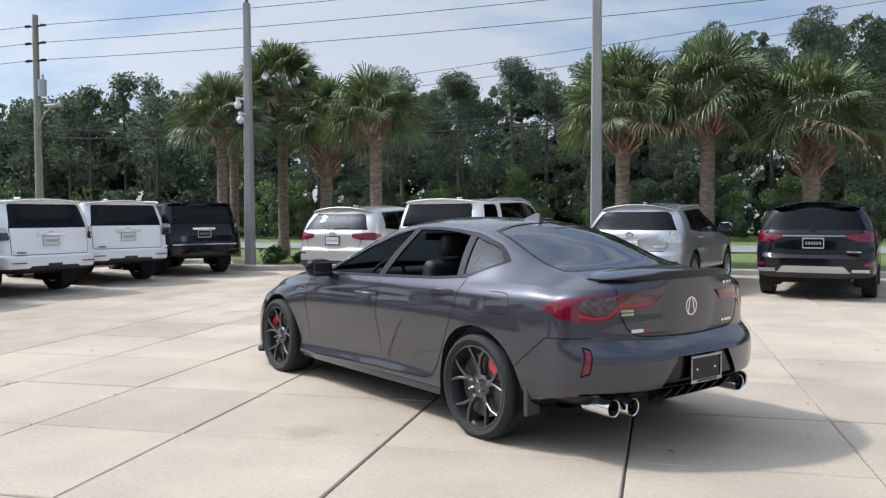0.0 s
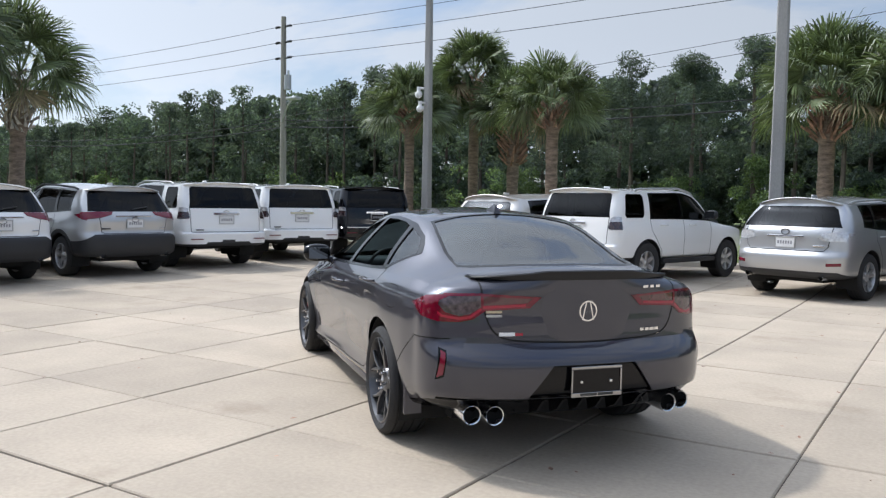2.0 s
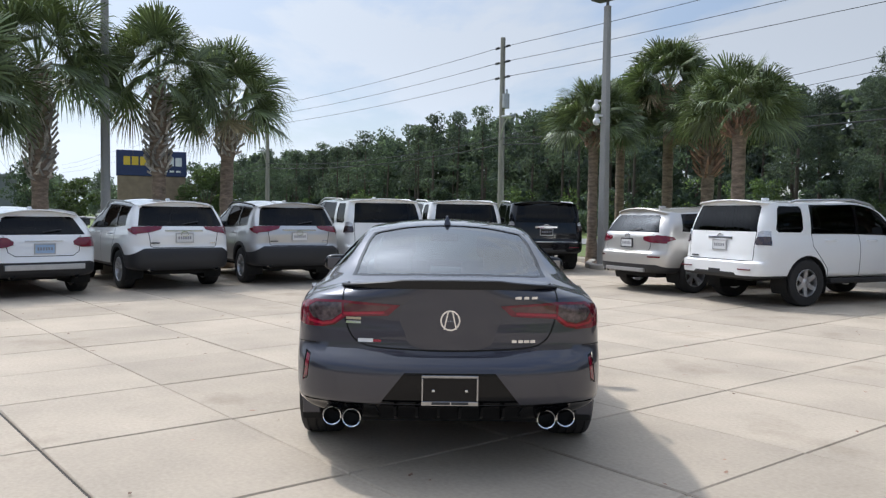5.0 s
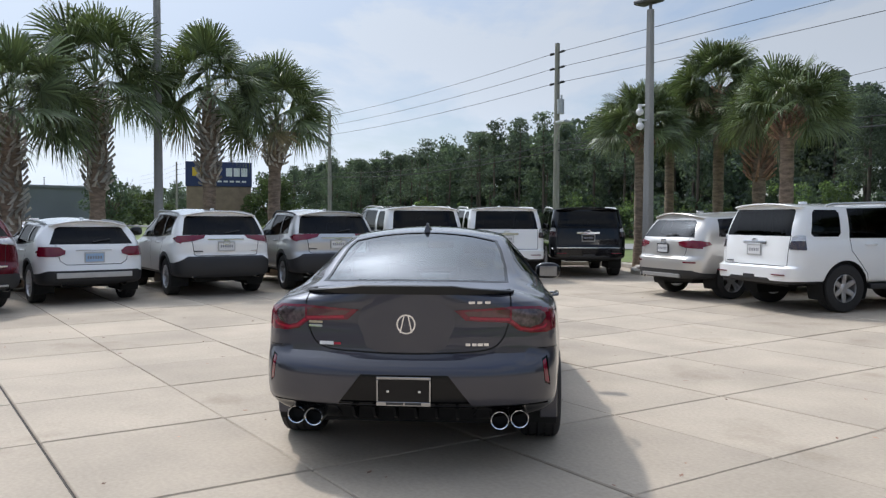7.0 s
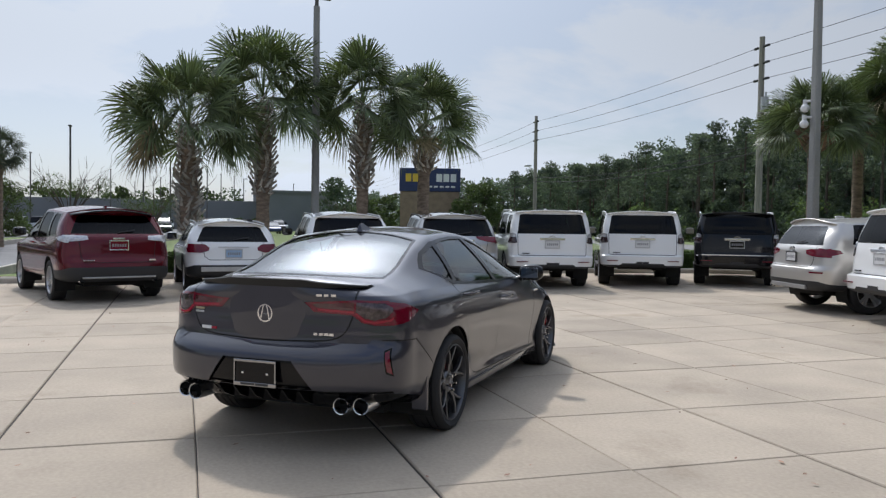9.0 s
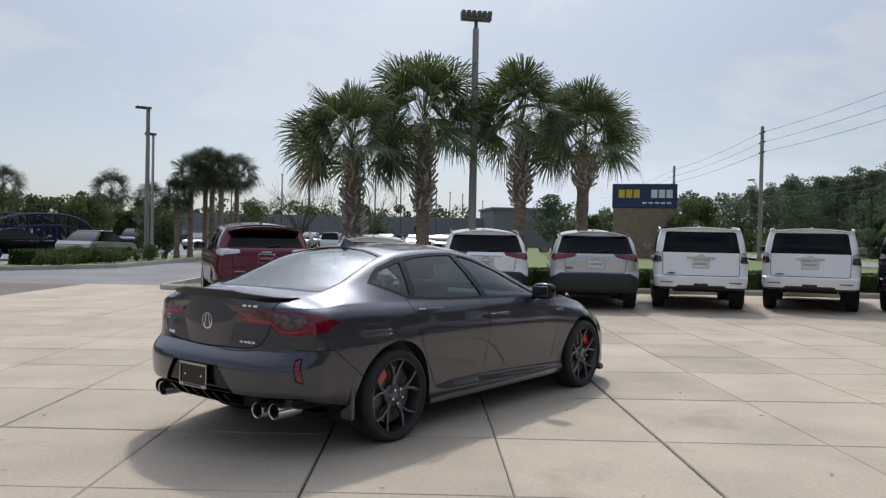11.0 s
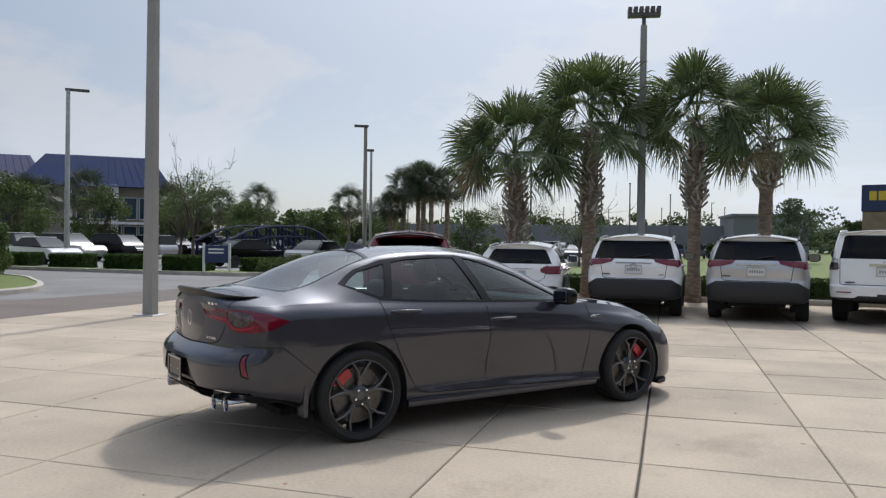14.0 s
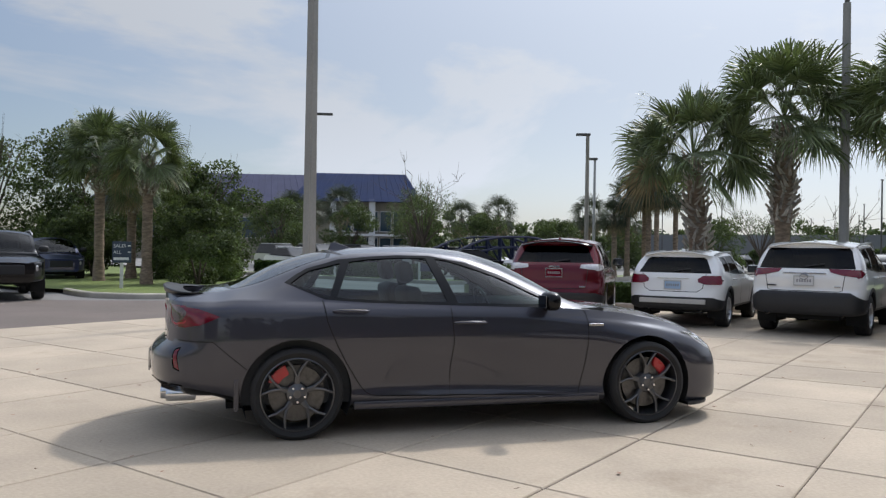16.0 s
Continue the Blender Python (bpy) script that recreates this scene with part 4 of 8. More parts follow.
    for k in range(len(out) - 1):
        sp.faces.new((lo[k], lo[k + 1], hi[k + 1], hi[k]))
    part("front_splitter", sp, M["cladding"], car, "black front lip spoiler")
    # boot spoiler
    sp = bmesh.new()
    rows = []
    zt = curve([(0, 1.104), (0.26, 1.102), (0.34, 1.092), (0.5, 1.076), (0.62, 1.062)])
    for k in range(49):
        y = -0.625 + 1.25 * k / 48
        a = abs(y)
        xe = -0.6 - 0.372 * max(0, 1 - (a / 0.655) ** 2.6) ** (1 / 2.6)
        z = zt(a)
        rows.append([sp.verts.new(p) for p in ((xe + 0.13, y, 1.076 - 0.03 * (a / 0.62) ** 2), (xe + 0.05, y, (1.08 - 0.02 * (a / 0.62) ** 2) * 0.4 + z * 0.6), (xe - 0.012, y, z), (xe - 0.02, y, z - 0.006), (xe - 0.005, y, min(z - 0.012, 1.05)), (xe + 0.04, y, 1.046))])
    for p, q in zip(rows, rows[1:]):
        for k in range(6):
            sp.faces.new((p[k], q[k], q[(k + 1) % 6], p[(k + 1) % 6]))
    sp.faces.new(rows[0]), sp.faces.new(rows[-1][::-1])
    bmesh.ops.recalc_face_normals(sp, faces=sp.faces)
    part("boot_spoiler", sp, M["carbon"], car, "black carbon fibre boot lip spoiler", smooth=30)
    # exhausts
    for y in (0.66, 0.545, -0.545, -0.66):
        e = bmesh.new()
        lathe(e, [(0.047, 0.0), (0.052, 0.004), (0.055, -0.008), (0.053, -0.2), (0.045, -0.2), (0.045, -0.012), (0.047, 0.0)], 36)
        tip = part("exhaust_tip", e, M["chrome"], car, "polished round exhaust tip", smooth=40, m=pose(-0.962 + 0.045 * (abs(y) > 0.6), y, 0.325, 0, 0, 90))
        e = bmesh.new()
        lathe(e, [(0.0, -0.1), (0.047, -0.1)], 36)
        part("exhaust_bore", e, M["dark"], tip)
    # number plate and marks
    pl = part("number_plate", boxed(-1.079, -0.145, 0.435, -1.071, 0.145, 0.583, 0.003), M["gloss_black"], car, "black dealer plate blank")
    f = bmesh.new()
    for a in ((-0.155, 0.576, 0.155, 0.592), (-0.155, 0.425, 0.155, 0.45), (-0.155, 0.45, -0.145, 0.576), (0.145, 0.45, 0.155, 0.576)):
        box(f, -1.087, a[0], a[1], -1.073, a[2], a[3], 0.003)
    part("plate_frame", f, M["dull_chrome"], pl, "polished metal number plate frame")
    for y0, y1, m in ((-0.1, -0.008, "bar_black"), (0.0, 0.1, "bar_black")):
        part("print_bar", boxed(-1.0885, y0, 0.432, -1.0865, y1, 0.446), M[m], pl)
    for y in (-0.09, 0.09):
        part("plate_screw", boxed(-1.083, y - 0.008, 0.5, -1.078, y + 0.008, 0.514, 0.002), M["chrome"], pl)
    e = bmesh.new()
    ring_badge(e, -0.972, 0, 0.876, 0.056, 0.058, 0.009, 0.02)
    for s in (1, -1):
        tube(e, [(-0.966, s * 0.034, 0.826), (-0.966, s * 0.012, 0.926)], 0.0075, 6)
    tube(e, [(-0.966, -0.02, 0.872), (-0.966, 0.02, 0.872)], 0.006, 6)
    part("boot_badge", e, M["chrome"], car, "round chrome badge", smooth=40)
    for s in (1, -1):
        part("fender_badge", boxed(2.33, s * 0.912 - 0.012, 0.81, 2.46, s * 0.912 + 0.008, 0.828, 0.003), M["chrome"], car)
    # fin, handles, mirrors
    f = bmesh.new()
    prof = [(0.33, 0.0), (0.35, 0.06), (0.39, 0.062), (0.5, 0.012), (0.52, 0.0)]
    cs = []
    for x, z in prof:
        w = 0.026 - 0.3 * z
        zb = top(x) - 0.004
        cs.append([f.verts.new((x, s * (w if z == 0 else w * 0.6), zb + z)) for s in (-1, 1)])
    for p, q in zip(cs, cs[1:]):
        f.faces.new((p[0], p[1], q[1], q[0]))
    f.faces.new([c[0] for c in cs][::-1]), f.faces.new([c[1] for c in cs])
    bmesh.ops.recalc_face_normals(f, faces=f.faces)
    bmesh.ops.bevel(f, geom=f.edges[:], offset=0.004, segments=2, affect="EDGES")
    part("roof_antenna", f, M["grey_paint"], car, smooth=50)
    for s in (1, -1):
        for x, z in ((0.385, 0.94), (1.32, 0.845)):
            hd = bmesh.new()
            y = s * (0.927 if x < 1 else 0.93)
            tube(hd, [(x - 0.13, y - s * 0.012, z), (x - 0.1, y + s * 0.022, z + 0.003), (x, y + s * 0.032, z + 0.004), (x + 0.1, y + s * 0.022, z), (x + 0.13, y - s * 0.012, z)], [0.01, 0.016, 0.018, 0.016, 0.01], 10, flat=0.7)
            part("door_handle", hd, M["grey_paint"], car, "body-coloured door handle", smooth=60)
            hd = bmesh.new()
            tube(hd, [(x - 0.11, y + s * 0.03, z + 0.014), (x, y + s * 0.045, z + 0.018), (x + 0.11, y + s * 0.03, z + 0.014)], 0.003, 6)
            part("handle_trim", hd, M["dull_chrome"], car, smooth=60)
        mi = bmesh.new()
        bmesh.ops.create_uvsphere(mi, u_segments=24, v_segments=14, radius=1.0)
        for v in mi.verts:
            x, y, z = v.co
            v.co = (1.96 + 0.085 * math.copysign(abs(x) ** 0.7, x) * (0.75 if x > 0 else 0.8), s * (0.985 + 0.115 * math.copysign(abs(y) ** 0.75, y) * 1.0), 1.015 + 0.075 * math.copysign(abs(z) ** 0.7, z))
        mr = part("door_mirror", mi, M["gloss_black"], car, "gloss black door mirror", smooth=60)
        st = bmesh.new()
        tube(st, [(1.97, s * 0.83, 0.945), (1.97, s * 0.93, 0.97)], [0.03, 0.022], 8)
        part("mirror_arm", st, M["gloss_black"], mr, smooth=60)
        part("mirror_glass", boxed(1.888, s * 0.985 - 0.08, 0.965, 1.893, s * 0.985 + 0.08, 1.06, 0.002), M["mirror"], mr)
    # cabin
    b = bmesh.new()
    r = bmesh.ops.create_cube(b, size=1.0, matrix=Matrix.Translation((1.05, 0, 0.6)) @ Matrix.Diagonal((2.9, 1.66, 0.7, 1)))
    bmesh.ops.delete(b, geom=[f for f in b.faces if f.normal.z > 0.9], context="FACES")
    part("cabin_tub", b, M["trim"], car)
    hl = bmesh.new()
    rws = [[hl.verts.new((x, rail[0](x) * 0.97 * t, (rail[1](x) - 0.03) + (top(x) - rail[1](x)) * (1 - t * t))) for t in np.linspace(-1, 1, 9)] for x in np.linspace(0.32, 1.45, 10)]
    for p, q in zip(rws, rws[1:]):
        for k in range(8):
            hl.faces.new((p[k], p[k + 1], q[k + 1], q[k]))
    part("headliner", hl, M["trim"], car, smooth=40)
    for y in (0.37, -0.37):
        seat(car, 1.32, y, M["interior"])
        seat(car, 0.42, y, M["interior"], width=0.62, tall=0.56)
    part("parcel_shelf", boxed(-0.45, -0.6, 0.98, 0.12, 0.6, 1.03, 0.01), M["interior"], car)
    part("dashboard", boxed(1.98, -0.8, 0.6, 2.42, 0.8, 0.96, 0.06), M["interior"], car, smooth=60)
    st = bmesh.new()
    ringp = [(1.86 - 0.06 * math.sin(a), 0.37 + 0.185 * math.cos(a), 0.88 + 0.175 * math.sin(a)) for a in np.linspace(0, 2 * math.pi, 29)]
    tube(st, ringp, 0.014, 8, cap=False)
    tube(st, [(2.0, 0.37, 0.86), (1.88, 0.37, 0.88)], 0.035, 8)
    tube(st, [(1.86, 0.19, 0.88), (1.86, 0.55, 0.88)], 0.014, 6)
    part("steering_wheel", st, M["interior"], car, smooth=60)
    part("rear_view_mirror", boxed(1.62, -0.12, 1.23, 1.65, 0.12, 1.3, 0.012), M["interior"], car)
    wheels(car, 0.34, 0.27, 0.255, 2.87, 0.815, "y", M["rim_dark"], M["caliper"])
    return car


def suv(name, label, category, at, sp, col, group="parked cars"):
    """A tall parked car; sp holds its sizes, col its materials."""
    x0, y0, h = at
    car = thing(name, label, category, pose(x0, y0, gz(x0, y0) + 0.005, 0, 0, h), group)
    W, H, wb, zs, zb, ro, fo = sp["w"] / 2, sp["h"], sp["wb"], sp["sill"], sp["belt"], sp["ro"], sp["fo"]
    x_r, x_f, hood = -0.32, wb + fo, sp["hood"]
    tp = [(x_r - 1, 1.0), (-0.2, 1.0), (wb, 1.0), (wb + fo * 0.45, 0.96), (wb + fo * 0.8, 0.84), (x_f, 0.66)]
    taper = curve(tp)
    zl = curve([(x_r, 0), (wb + 0.2, 0), (x_f, -0.1)])

    def key(fy, z, zf=None):
        return (lambda x: W * fy * taper(x)), (lambda x: (z if zf is None else z + (zf - z) * max(0, (x - wb) / fo) ** 1.5))
    cowl, wst = sp["cowl"], sp["ws_top"]
    low = [key(0.84, zs - 0.05), key(0.965, zs), key(0.99, zs + 0.2), key(1.0, (zs + zb) / 2 + 0.05, (zs + hood) / 2), key(0.985, zb - 0.14, hood - 0.25)]
    bz = curve([(x_r, zb + sp.get("kick", 0.03)), (0.6, zb), (cowl - 0.2, zb - 0.03), (wb, hood - 0.09), (x_f, hood - 0.2)])
    low.append(((lambda x: W * 0.945 * taper(x)), bz))
    ry, tilt = sp["rail_y"], sp.get("rail_drop", 0.07)
    top = curve([(x_r, H - sp["tail_drop"]), (0.5, H - 0.015), (1.1, H), (wst, H - 0.05), ((wst + cowl) / 2, (H - 0.05 + hood + 0.02) / 2 + 0.06), (cowl, hood + 0.03), (wb, hood - 0.01), (wb + fo * 0.6, hood - 0.09), (x_f, hood - 0.2)])
    rz = curve([(x_r, H - sp["tail_drop"] - tilt), (0.5, H - 0.015 - tilt), (1.1, H - tilt), (wst - 0.1, H - 0.06 - tilt), ((wst + cowl) / 2 + 0.05, (H + hood) / 2 - 0.06), (cowl + 0.05, hood - 0.03), (wb, hood - 0.06), (x_f, hood - 0.22)])
    ryf = curve([(x_r, W * ry), (wst, W * ry), (cowl, W * 0.88), (wb, W * 0.8), (x_f, W * 0.5)])
    back = curve([(z, -ro + d) for z, d in sp["back"]])
    bm = shell(dict(low=low, rail=(ryf, rz), top=top, back=back, x_r=x_r, x_f=x_f, nx=58, n_low=5, nc=44, corner=sp.get("corner", 4.5), nr=6, ng=8, bulge=sp.get("bulge", 0.03)))

    def side(c):
        return abs(c.y) > W * 0.55

    def rear(c):
        return c.x < x_r - 0.02
    R = sp["tyre"]
    for x in (0, wb):
        bmesh.ops.delete(bm, geom=knife(bm, circle(x, R, R + 0.06, 26), "xz", lambda c: abs(c.y) > W * 0.6 and c.z < zb), context="FACES")
        arch_liner(car, x, R, R + 0.06, W * 0.62, W * 0.97)
    if sp.get("flare"):
        for x in (0, wb):
            fs = knife(bm, circle(x, R, R + 0.06 + sp["flare"], 26), "xz", lambda c: abs(c.y) > W * 0.6 and c.z < zb and c.z > zs - 0.15)
            for s in (1, -1):
                part("wheel_arch_cladding", lift(bm, [f for f in fs if f.is_valid and f.calc_center_median().y * s > 0], 0.012, 0.02), M["cladding"], car, "black plastic wheel arch", smooth=40)
    # side windows
    for xa, xa2, xb, xb2, gl in sp["panes"]:
        n = 8
        lo = [(xa + (xb - xa) * k / n, bz(xa + (xb - xa) * k / n) + 0.035) for k in range(n + 1)]
        hi = [(xa2 + (xb2 - xa2) * k / n, rz(xa2 + (xb2 - xa2) * k / n) - 0.05) for k in range(n + 1)]
        lo[0], lo[-1], hi[0], hi[-1] = (xa + 0.05, lo[0][1]), (xb - 0.05, lo[-1][1]), (xa2 + 0.05, hi[0][1]), (xb2 - 0.05, hi[-1][1])
        ends = [(xb, lo[-1][1] + 0.05), (xb2, hi[-1][1] - 0.05)], [(xa2, hi[0][1] - 0.05), (xa, lo[0][1] + 0.05)]
        fs = knife(bm, lo + ends[0] + hi[::-1] + ends[1], "xz", lambda c: side(c) and c.z > zb - 0.05)
        for s in (1, -1):
            part("side_window", lift(bm, [f for f in fs if f.is_valid and f.calc_center_median().y * s > 0], -0.008), M[gl], car, smooth=50)
    xa, xa2, xb, xb2 = sp["dlo"]
    lo = [(xa + (xb - xa) * k / 10, bz(xa + (xb - xa) * k / 10) + 0.012) for k in range(11)]
    hi = [(xa2 + (xb2 - xa2) * k / 10, rz(xa2 + (xb2 - xa2) * k / 10) - 0.03) for k in range(11)]
    if sp.get("pillars", "gloss_black"):
        fs = knife(bm, lo + hi[::-1], "xz", lambda c: side(c) and c.z > zb - 0.05)
        for s in (1, -1):
            part("window_surround", lift(bm, [f for f in fs if f.is_valid and f.calc_center_median().y * s > 0], 0.002, 0.01), M["gloss_black"], car, smooth=40)
    # windscreen
    wp = [(wst + 0.06, -W * ry * 0.9), (wst + 0.03, 0), (wst + 0.06, W * ry * 0.9), (cowl - 0.06, W * 0.78), (cowl - 0.02, 0), (cowl - 0.06, -W * 0.78)]
    part("windscreen", lift(bm, knife(bm, wp, "xy", lambda c: c.z > hood - 0.02), -0.006), M["glass_mid"], car, smooth=50)
    # rear end, as outlines of (y, z) for one half or the whole
    for pname, poly, mat, push, both, plabel in sp["rear"]:
        for s in ((1, -1) if both else (1,)):
            pp = [(a * s, b) for a, b in poly] if both else poly
            deep = 0.2 if "lamp" in pname else 2.0
            fs = knife(bm, pp, "yz", (lambda c, s=s: rear(c) and c.y * s > 0 and c.x < back(c.z) + deep) if both else rear)
            if fs:
                part(pname, lift(bm, fs, push, 0.012), M[mat], car, plabel, smooth=45)
    for pname, poly, mat, push in sp.get("wrap", ()):
        fs = knife(bm, poly, "xz", lambda c: abs(c.y) > W * 0.72 and c.x > -ro + 0.1)
        for s in (1, -1):
            q = [f for f in fs if f.is_valid and f.calc_center_median().y * s > 0]
            if q:
                part(pname, lift(bm, q, push, 0.012), M[mat], car, smooth=45)
    # seams, lower cladding
    for line in sp["seams"]:
        fs = knife(bm, strip(line, 0.012), "xz", lambda c: side(c) and c.z < zb + 0.06)
        for s in (1, -1):
            part("panel_gap", lift(bm, [f for f in fs if f.is_valid and f.calc_center_median().y * s > 0], -0.003), M["dark"], car)
    for line in sp.get("rear_seams", ()):
        part("tailgate_gap", lift(bm, knife(bm, strip(line, 0.012), "yz", rear), -0.003), M["dark"], car)
    if sp.get("clad"):
        zc = sp["clad"]
        fs = knife(bm, [(-3, 0), (6, 0), (6, zc), (-3, zc)], "xz", lambda c: abs(c.y) > W * 0.5 and c.z < zc + 0.1)
        for s in (1, -1):
            part("sill_cladding", lift(bm, [f for f in fs if f.is_valid and f.calc_center_median().y * s > 0], 0.004, 0.01), M["cladding"], car, "black plastic lower cladding", smooth=40)
    part("body", bm, col["body"], car, smooth=38)
    part("underbody", boxed(-ro + 0.35, -W * 0.55, 0.27 + sp.get("clear", 0.0), x_f - 0.25, W * 0.55, zs + 0.02), M["dark"], car)
    b = bmesh.new()
    bmesh.ops.create_cube(b, size=1.0, matrix=Matrix.Translation((wb * 0.36, 0, zb - 0.27)) @ Matrix.Diagonal((wb * 1.15, W * 1.7, 0.5, 1)))
    bmesh.ops.delete(b, geom=[f for f in b.faces if f.normal.z > 0.9], context="FACES")
    part("cabin_tub", b, M["trim"], car)
    for y in (0.38, -0.38):
        for x in (wb - 1.3, wb - 2.15):
            hs = bmesh.new()
            box(hs, x - 0.08, y - 0.24, zb - 0.4, x + 0.08, y + 0.24, zb + 0.08, 0.05)
            box(hs, x - 0.06, y - 0.13, zb + 0.1, x + 0.05, y + 0.13, zb + 0.28, 0.04)
            part("seat_back", hs, M["interior"], car, smooth=60)
    # roof rails, mirrors, handles, plate, wiper, spoiler
    if sp.get("rails"):
        hr = sp.get("rail_rise", 0.04)
        for s in (1, -1):
            rb = bmesh.new()
            pts = [(x, s * ryf(x) * 1.0, rz(x) + dz) for x, dz in ((-0.3, 0.01), (-0.18, 0.8 * hr), (0.5, hr), (1.1, hr * 0.95), (wst - 0.12, hr * 0.7), (wst, 0.0))]
            tube(rb, pts, 0.02, 8)
            part("roof_rail", rb, M[sp["rails"]], car, smooth=60)
    f = bmesh.new()
    box(f, -0.1, -0.02, top(-0.05) - 0.02, 0.06, 0.02, top(-0.05) + 0.035, 0.012)
    part("roof_antenna", f, col["body"], car, smooth=50)
    for s in (1, -1):
        mi = bmesh.new()
        bmesh.ops.create_uvsphere(mi, u_segments=16, v_segments=10, radius=1.0)
        for v in mi.verts:
            x, y, z = v.co
            v.co = (cowl - 0.32 + 0.08 * math.copysign(abs(x) ** 0.7, x), s * (W + 0.1 + 0.13 * math.copysign(abs(y) ** 0.75, y)), zb + 0.1 + 0.09 * math.copysign(abs(z) ** 0.7, z))
        mr = part("door_mirror", mi, col.get("mirror", col["body"]), car, smooth=60)
        part("mirror_glass", boxed(cowl - 0.408, s * (W + 0.1) - 0.1, zb + 0.03, cowl - 0.4, s * (W + 0.1) + 0.1, zb + 0.17, 0.002), M["mirror"], mr)
        for x in sp["handles"]:
            hd = bmesh.new()
            tube(hd, [(x - 0.11, s * W * 0.965, zb - 0.09), (x - 0.08, s * (W * 0.985 + 0.03), zb - 0.09), (x + 0.08, s * (W * 0.985 + 0.03), zb - 0.09), (x + 0.11, s * W * 0.965, zb - 0.09)], 0.015, 8)
            part("door_handle", hd, M[sp.get("handle_mat", "chrome")] if sp.get("handle_mat") else col["body"], car, smooth=60)
    px, pz = back(sp["plate"]) - 0.012, sp["plate"]
    pl = part("number_plate", boxed(px - 0.006, -0.15, pz - 0.075, px + 0.01, 0.15, pz + 0.075, 0.004), M[sp.get("plate_mat", "plate")], car, "number plate with plain bars")
    pf = bmesh.new()
    for a in ((-0.165, 0.07, 0.165, 0.09), (-0.165, -0.09, 0.165, -0.07), (-0.165, -0.07, -0.15, 0.07), (0.15, -0.07, 0.165, 0.07)):
        box(pf, px - 0.01, a[0], pz + a[1], px + 0.008, a[2], pz + a[3], 0.003)
    part("plate_frame", pf, M[sp.get("frame_mat", "steel")], pl)
    for k in range(6):
        part("plate_bar", boxed(px - 0.0075, -0.118 + 0.042 * k, pz - 0.025, px - 0.005, -0.092 + 0.042 * k, pz + 0.025), M["bar_grey"], pl)
    if sp.get("wiper"):
        wz = sp["wiper"]
        wp = bmesh.new()
        tube(wp, [(back(wz) - 0.015, 0, wz), (back(wz + 0.04) - 0.02, -0.3, wz + 0.05)], 0.01, 6)
        part("rear_wiper", wp, M["cladding"], car)
    if sp.get("spoiler"):
        xe, d, drop = back(rz(x_r)), sp["spoiler"], sp.get("spoiler_drop", 0.03)
        sb = bmesh.new()
        rws = []
        for k in range(17):
            t = -1 + k / 8
            y = W * ry * 0.97 * t
            xx = x_r + (xe - x_r) * max(0, 1 - abs(t * 0.97) ** sp.get("corner", 4.5)) ** (1 / sp.get("corner", 4.5))
            z = rz(x_r) + (top(x_r) - rz(x_r)) * (1 - t * t)
            rws.append([sb.verts.new(p) for p in ((xx + 0.15, y, z + 0.006), (xx - d, y, z - drop), (xx - d, y, z - drop - 0.022), (xx + 0.12, y, z - 0.045))])
        for p, q in zip(rws, rws[1:]):
            for k in range(4):
                sb.faces.new((p[k], q[k], q[(k + 1) % 4], p[(k + 1) % 4]))
        sb.faces.new(rws[0]), sb.faces.new(rws[-1][::-1])
        bmesh.ops.recalc_face_normals(sb, faces=sb.faces)
        bmesh.ops.bevel(sb, geom=sb.edges[:], offset=0.006, segments=1, affect="EDGES")
        part("roof_spoiler", sb, col.get("spoiler", col["body"]), car, smooth=40)
    for z, y0, y1, h2, mat in sp.get("bars", ()):
        bx = back(z)
        part("badge_bar", boxed(bx - 0.02, y0, z - h2 / 2, bx + 0.03, y1, z + h2 / 2, min(0.006, h2 * 0.3)), M[mat], car)
    if sp.get("badge"):
        e = bmesh.new()
        ring_badge(e, back(sp["badge"]) - 0.02, 0, sp["badge"], 0.07, 0.05, 0.012, 0.03, 20)
        part("tailgate_badge", e, M["chrome"], car)
    for y in sp.get("exhaust", ()):
        e = bmesh.new()
        lathe(e, [(0.04, 0.0), (0.045, -0.01), (0.045, -0.2), (0.036, -0.2), (0.036, -0.01), (0.04, 0.0)], 20)
        part("exhaust_tip", e, M["chrome"], car, m=pose(-ro + 0.04, y, zs - 0.03, 0, 0, 90), smooth=40)
    part("grille", boxed(x_f - 0.05, -W * 0.42, hood - 0.5, x_f + 0.02, W * 0.42, hood - 0.26, 0.02), M["cladding"], car)
    for s in (1, -1):
        part("headlamp", boxed(x_f - 0.16, s * W * 0.6 - 0.14, hood - 0.42, x_f - 0.02, s * W * 0.6 + 0.14, hood - 0.27, 0.03), M["lamp_clear"], car)
    if sp.get("board"):
        for s in (1, -1):
            part("running_board", boxed(R + 0.12, s * W * 0.93 - 0.07, zs - 0.14, wb - R - 0.12, s * W * 0.93 + 0.07, zs - 0.05, 0.02), M["cladding"], car, "black running board", smooth=40)
    if sp.get("hitch"):
        part("tow_hitch", boxed(-ro + 0.0, -0.16, zs + 0.0, -ro + 0.25, 0.16, zs + 0.1, 0.02), M["cladding"], car)
    wheels(car, R, sp["rim"], sp["tw"], wb, W - sp["tw"] / 2 - 0.015, sp["style"], M[sp.get("rim_mat", "rim_silver")])
    return car


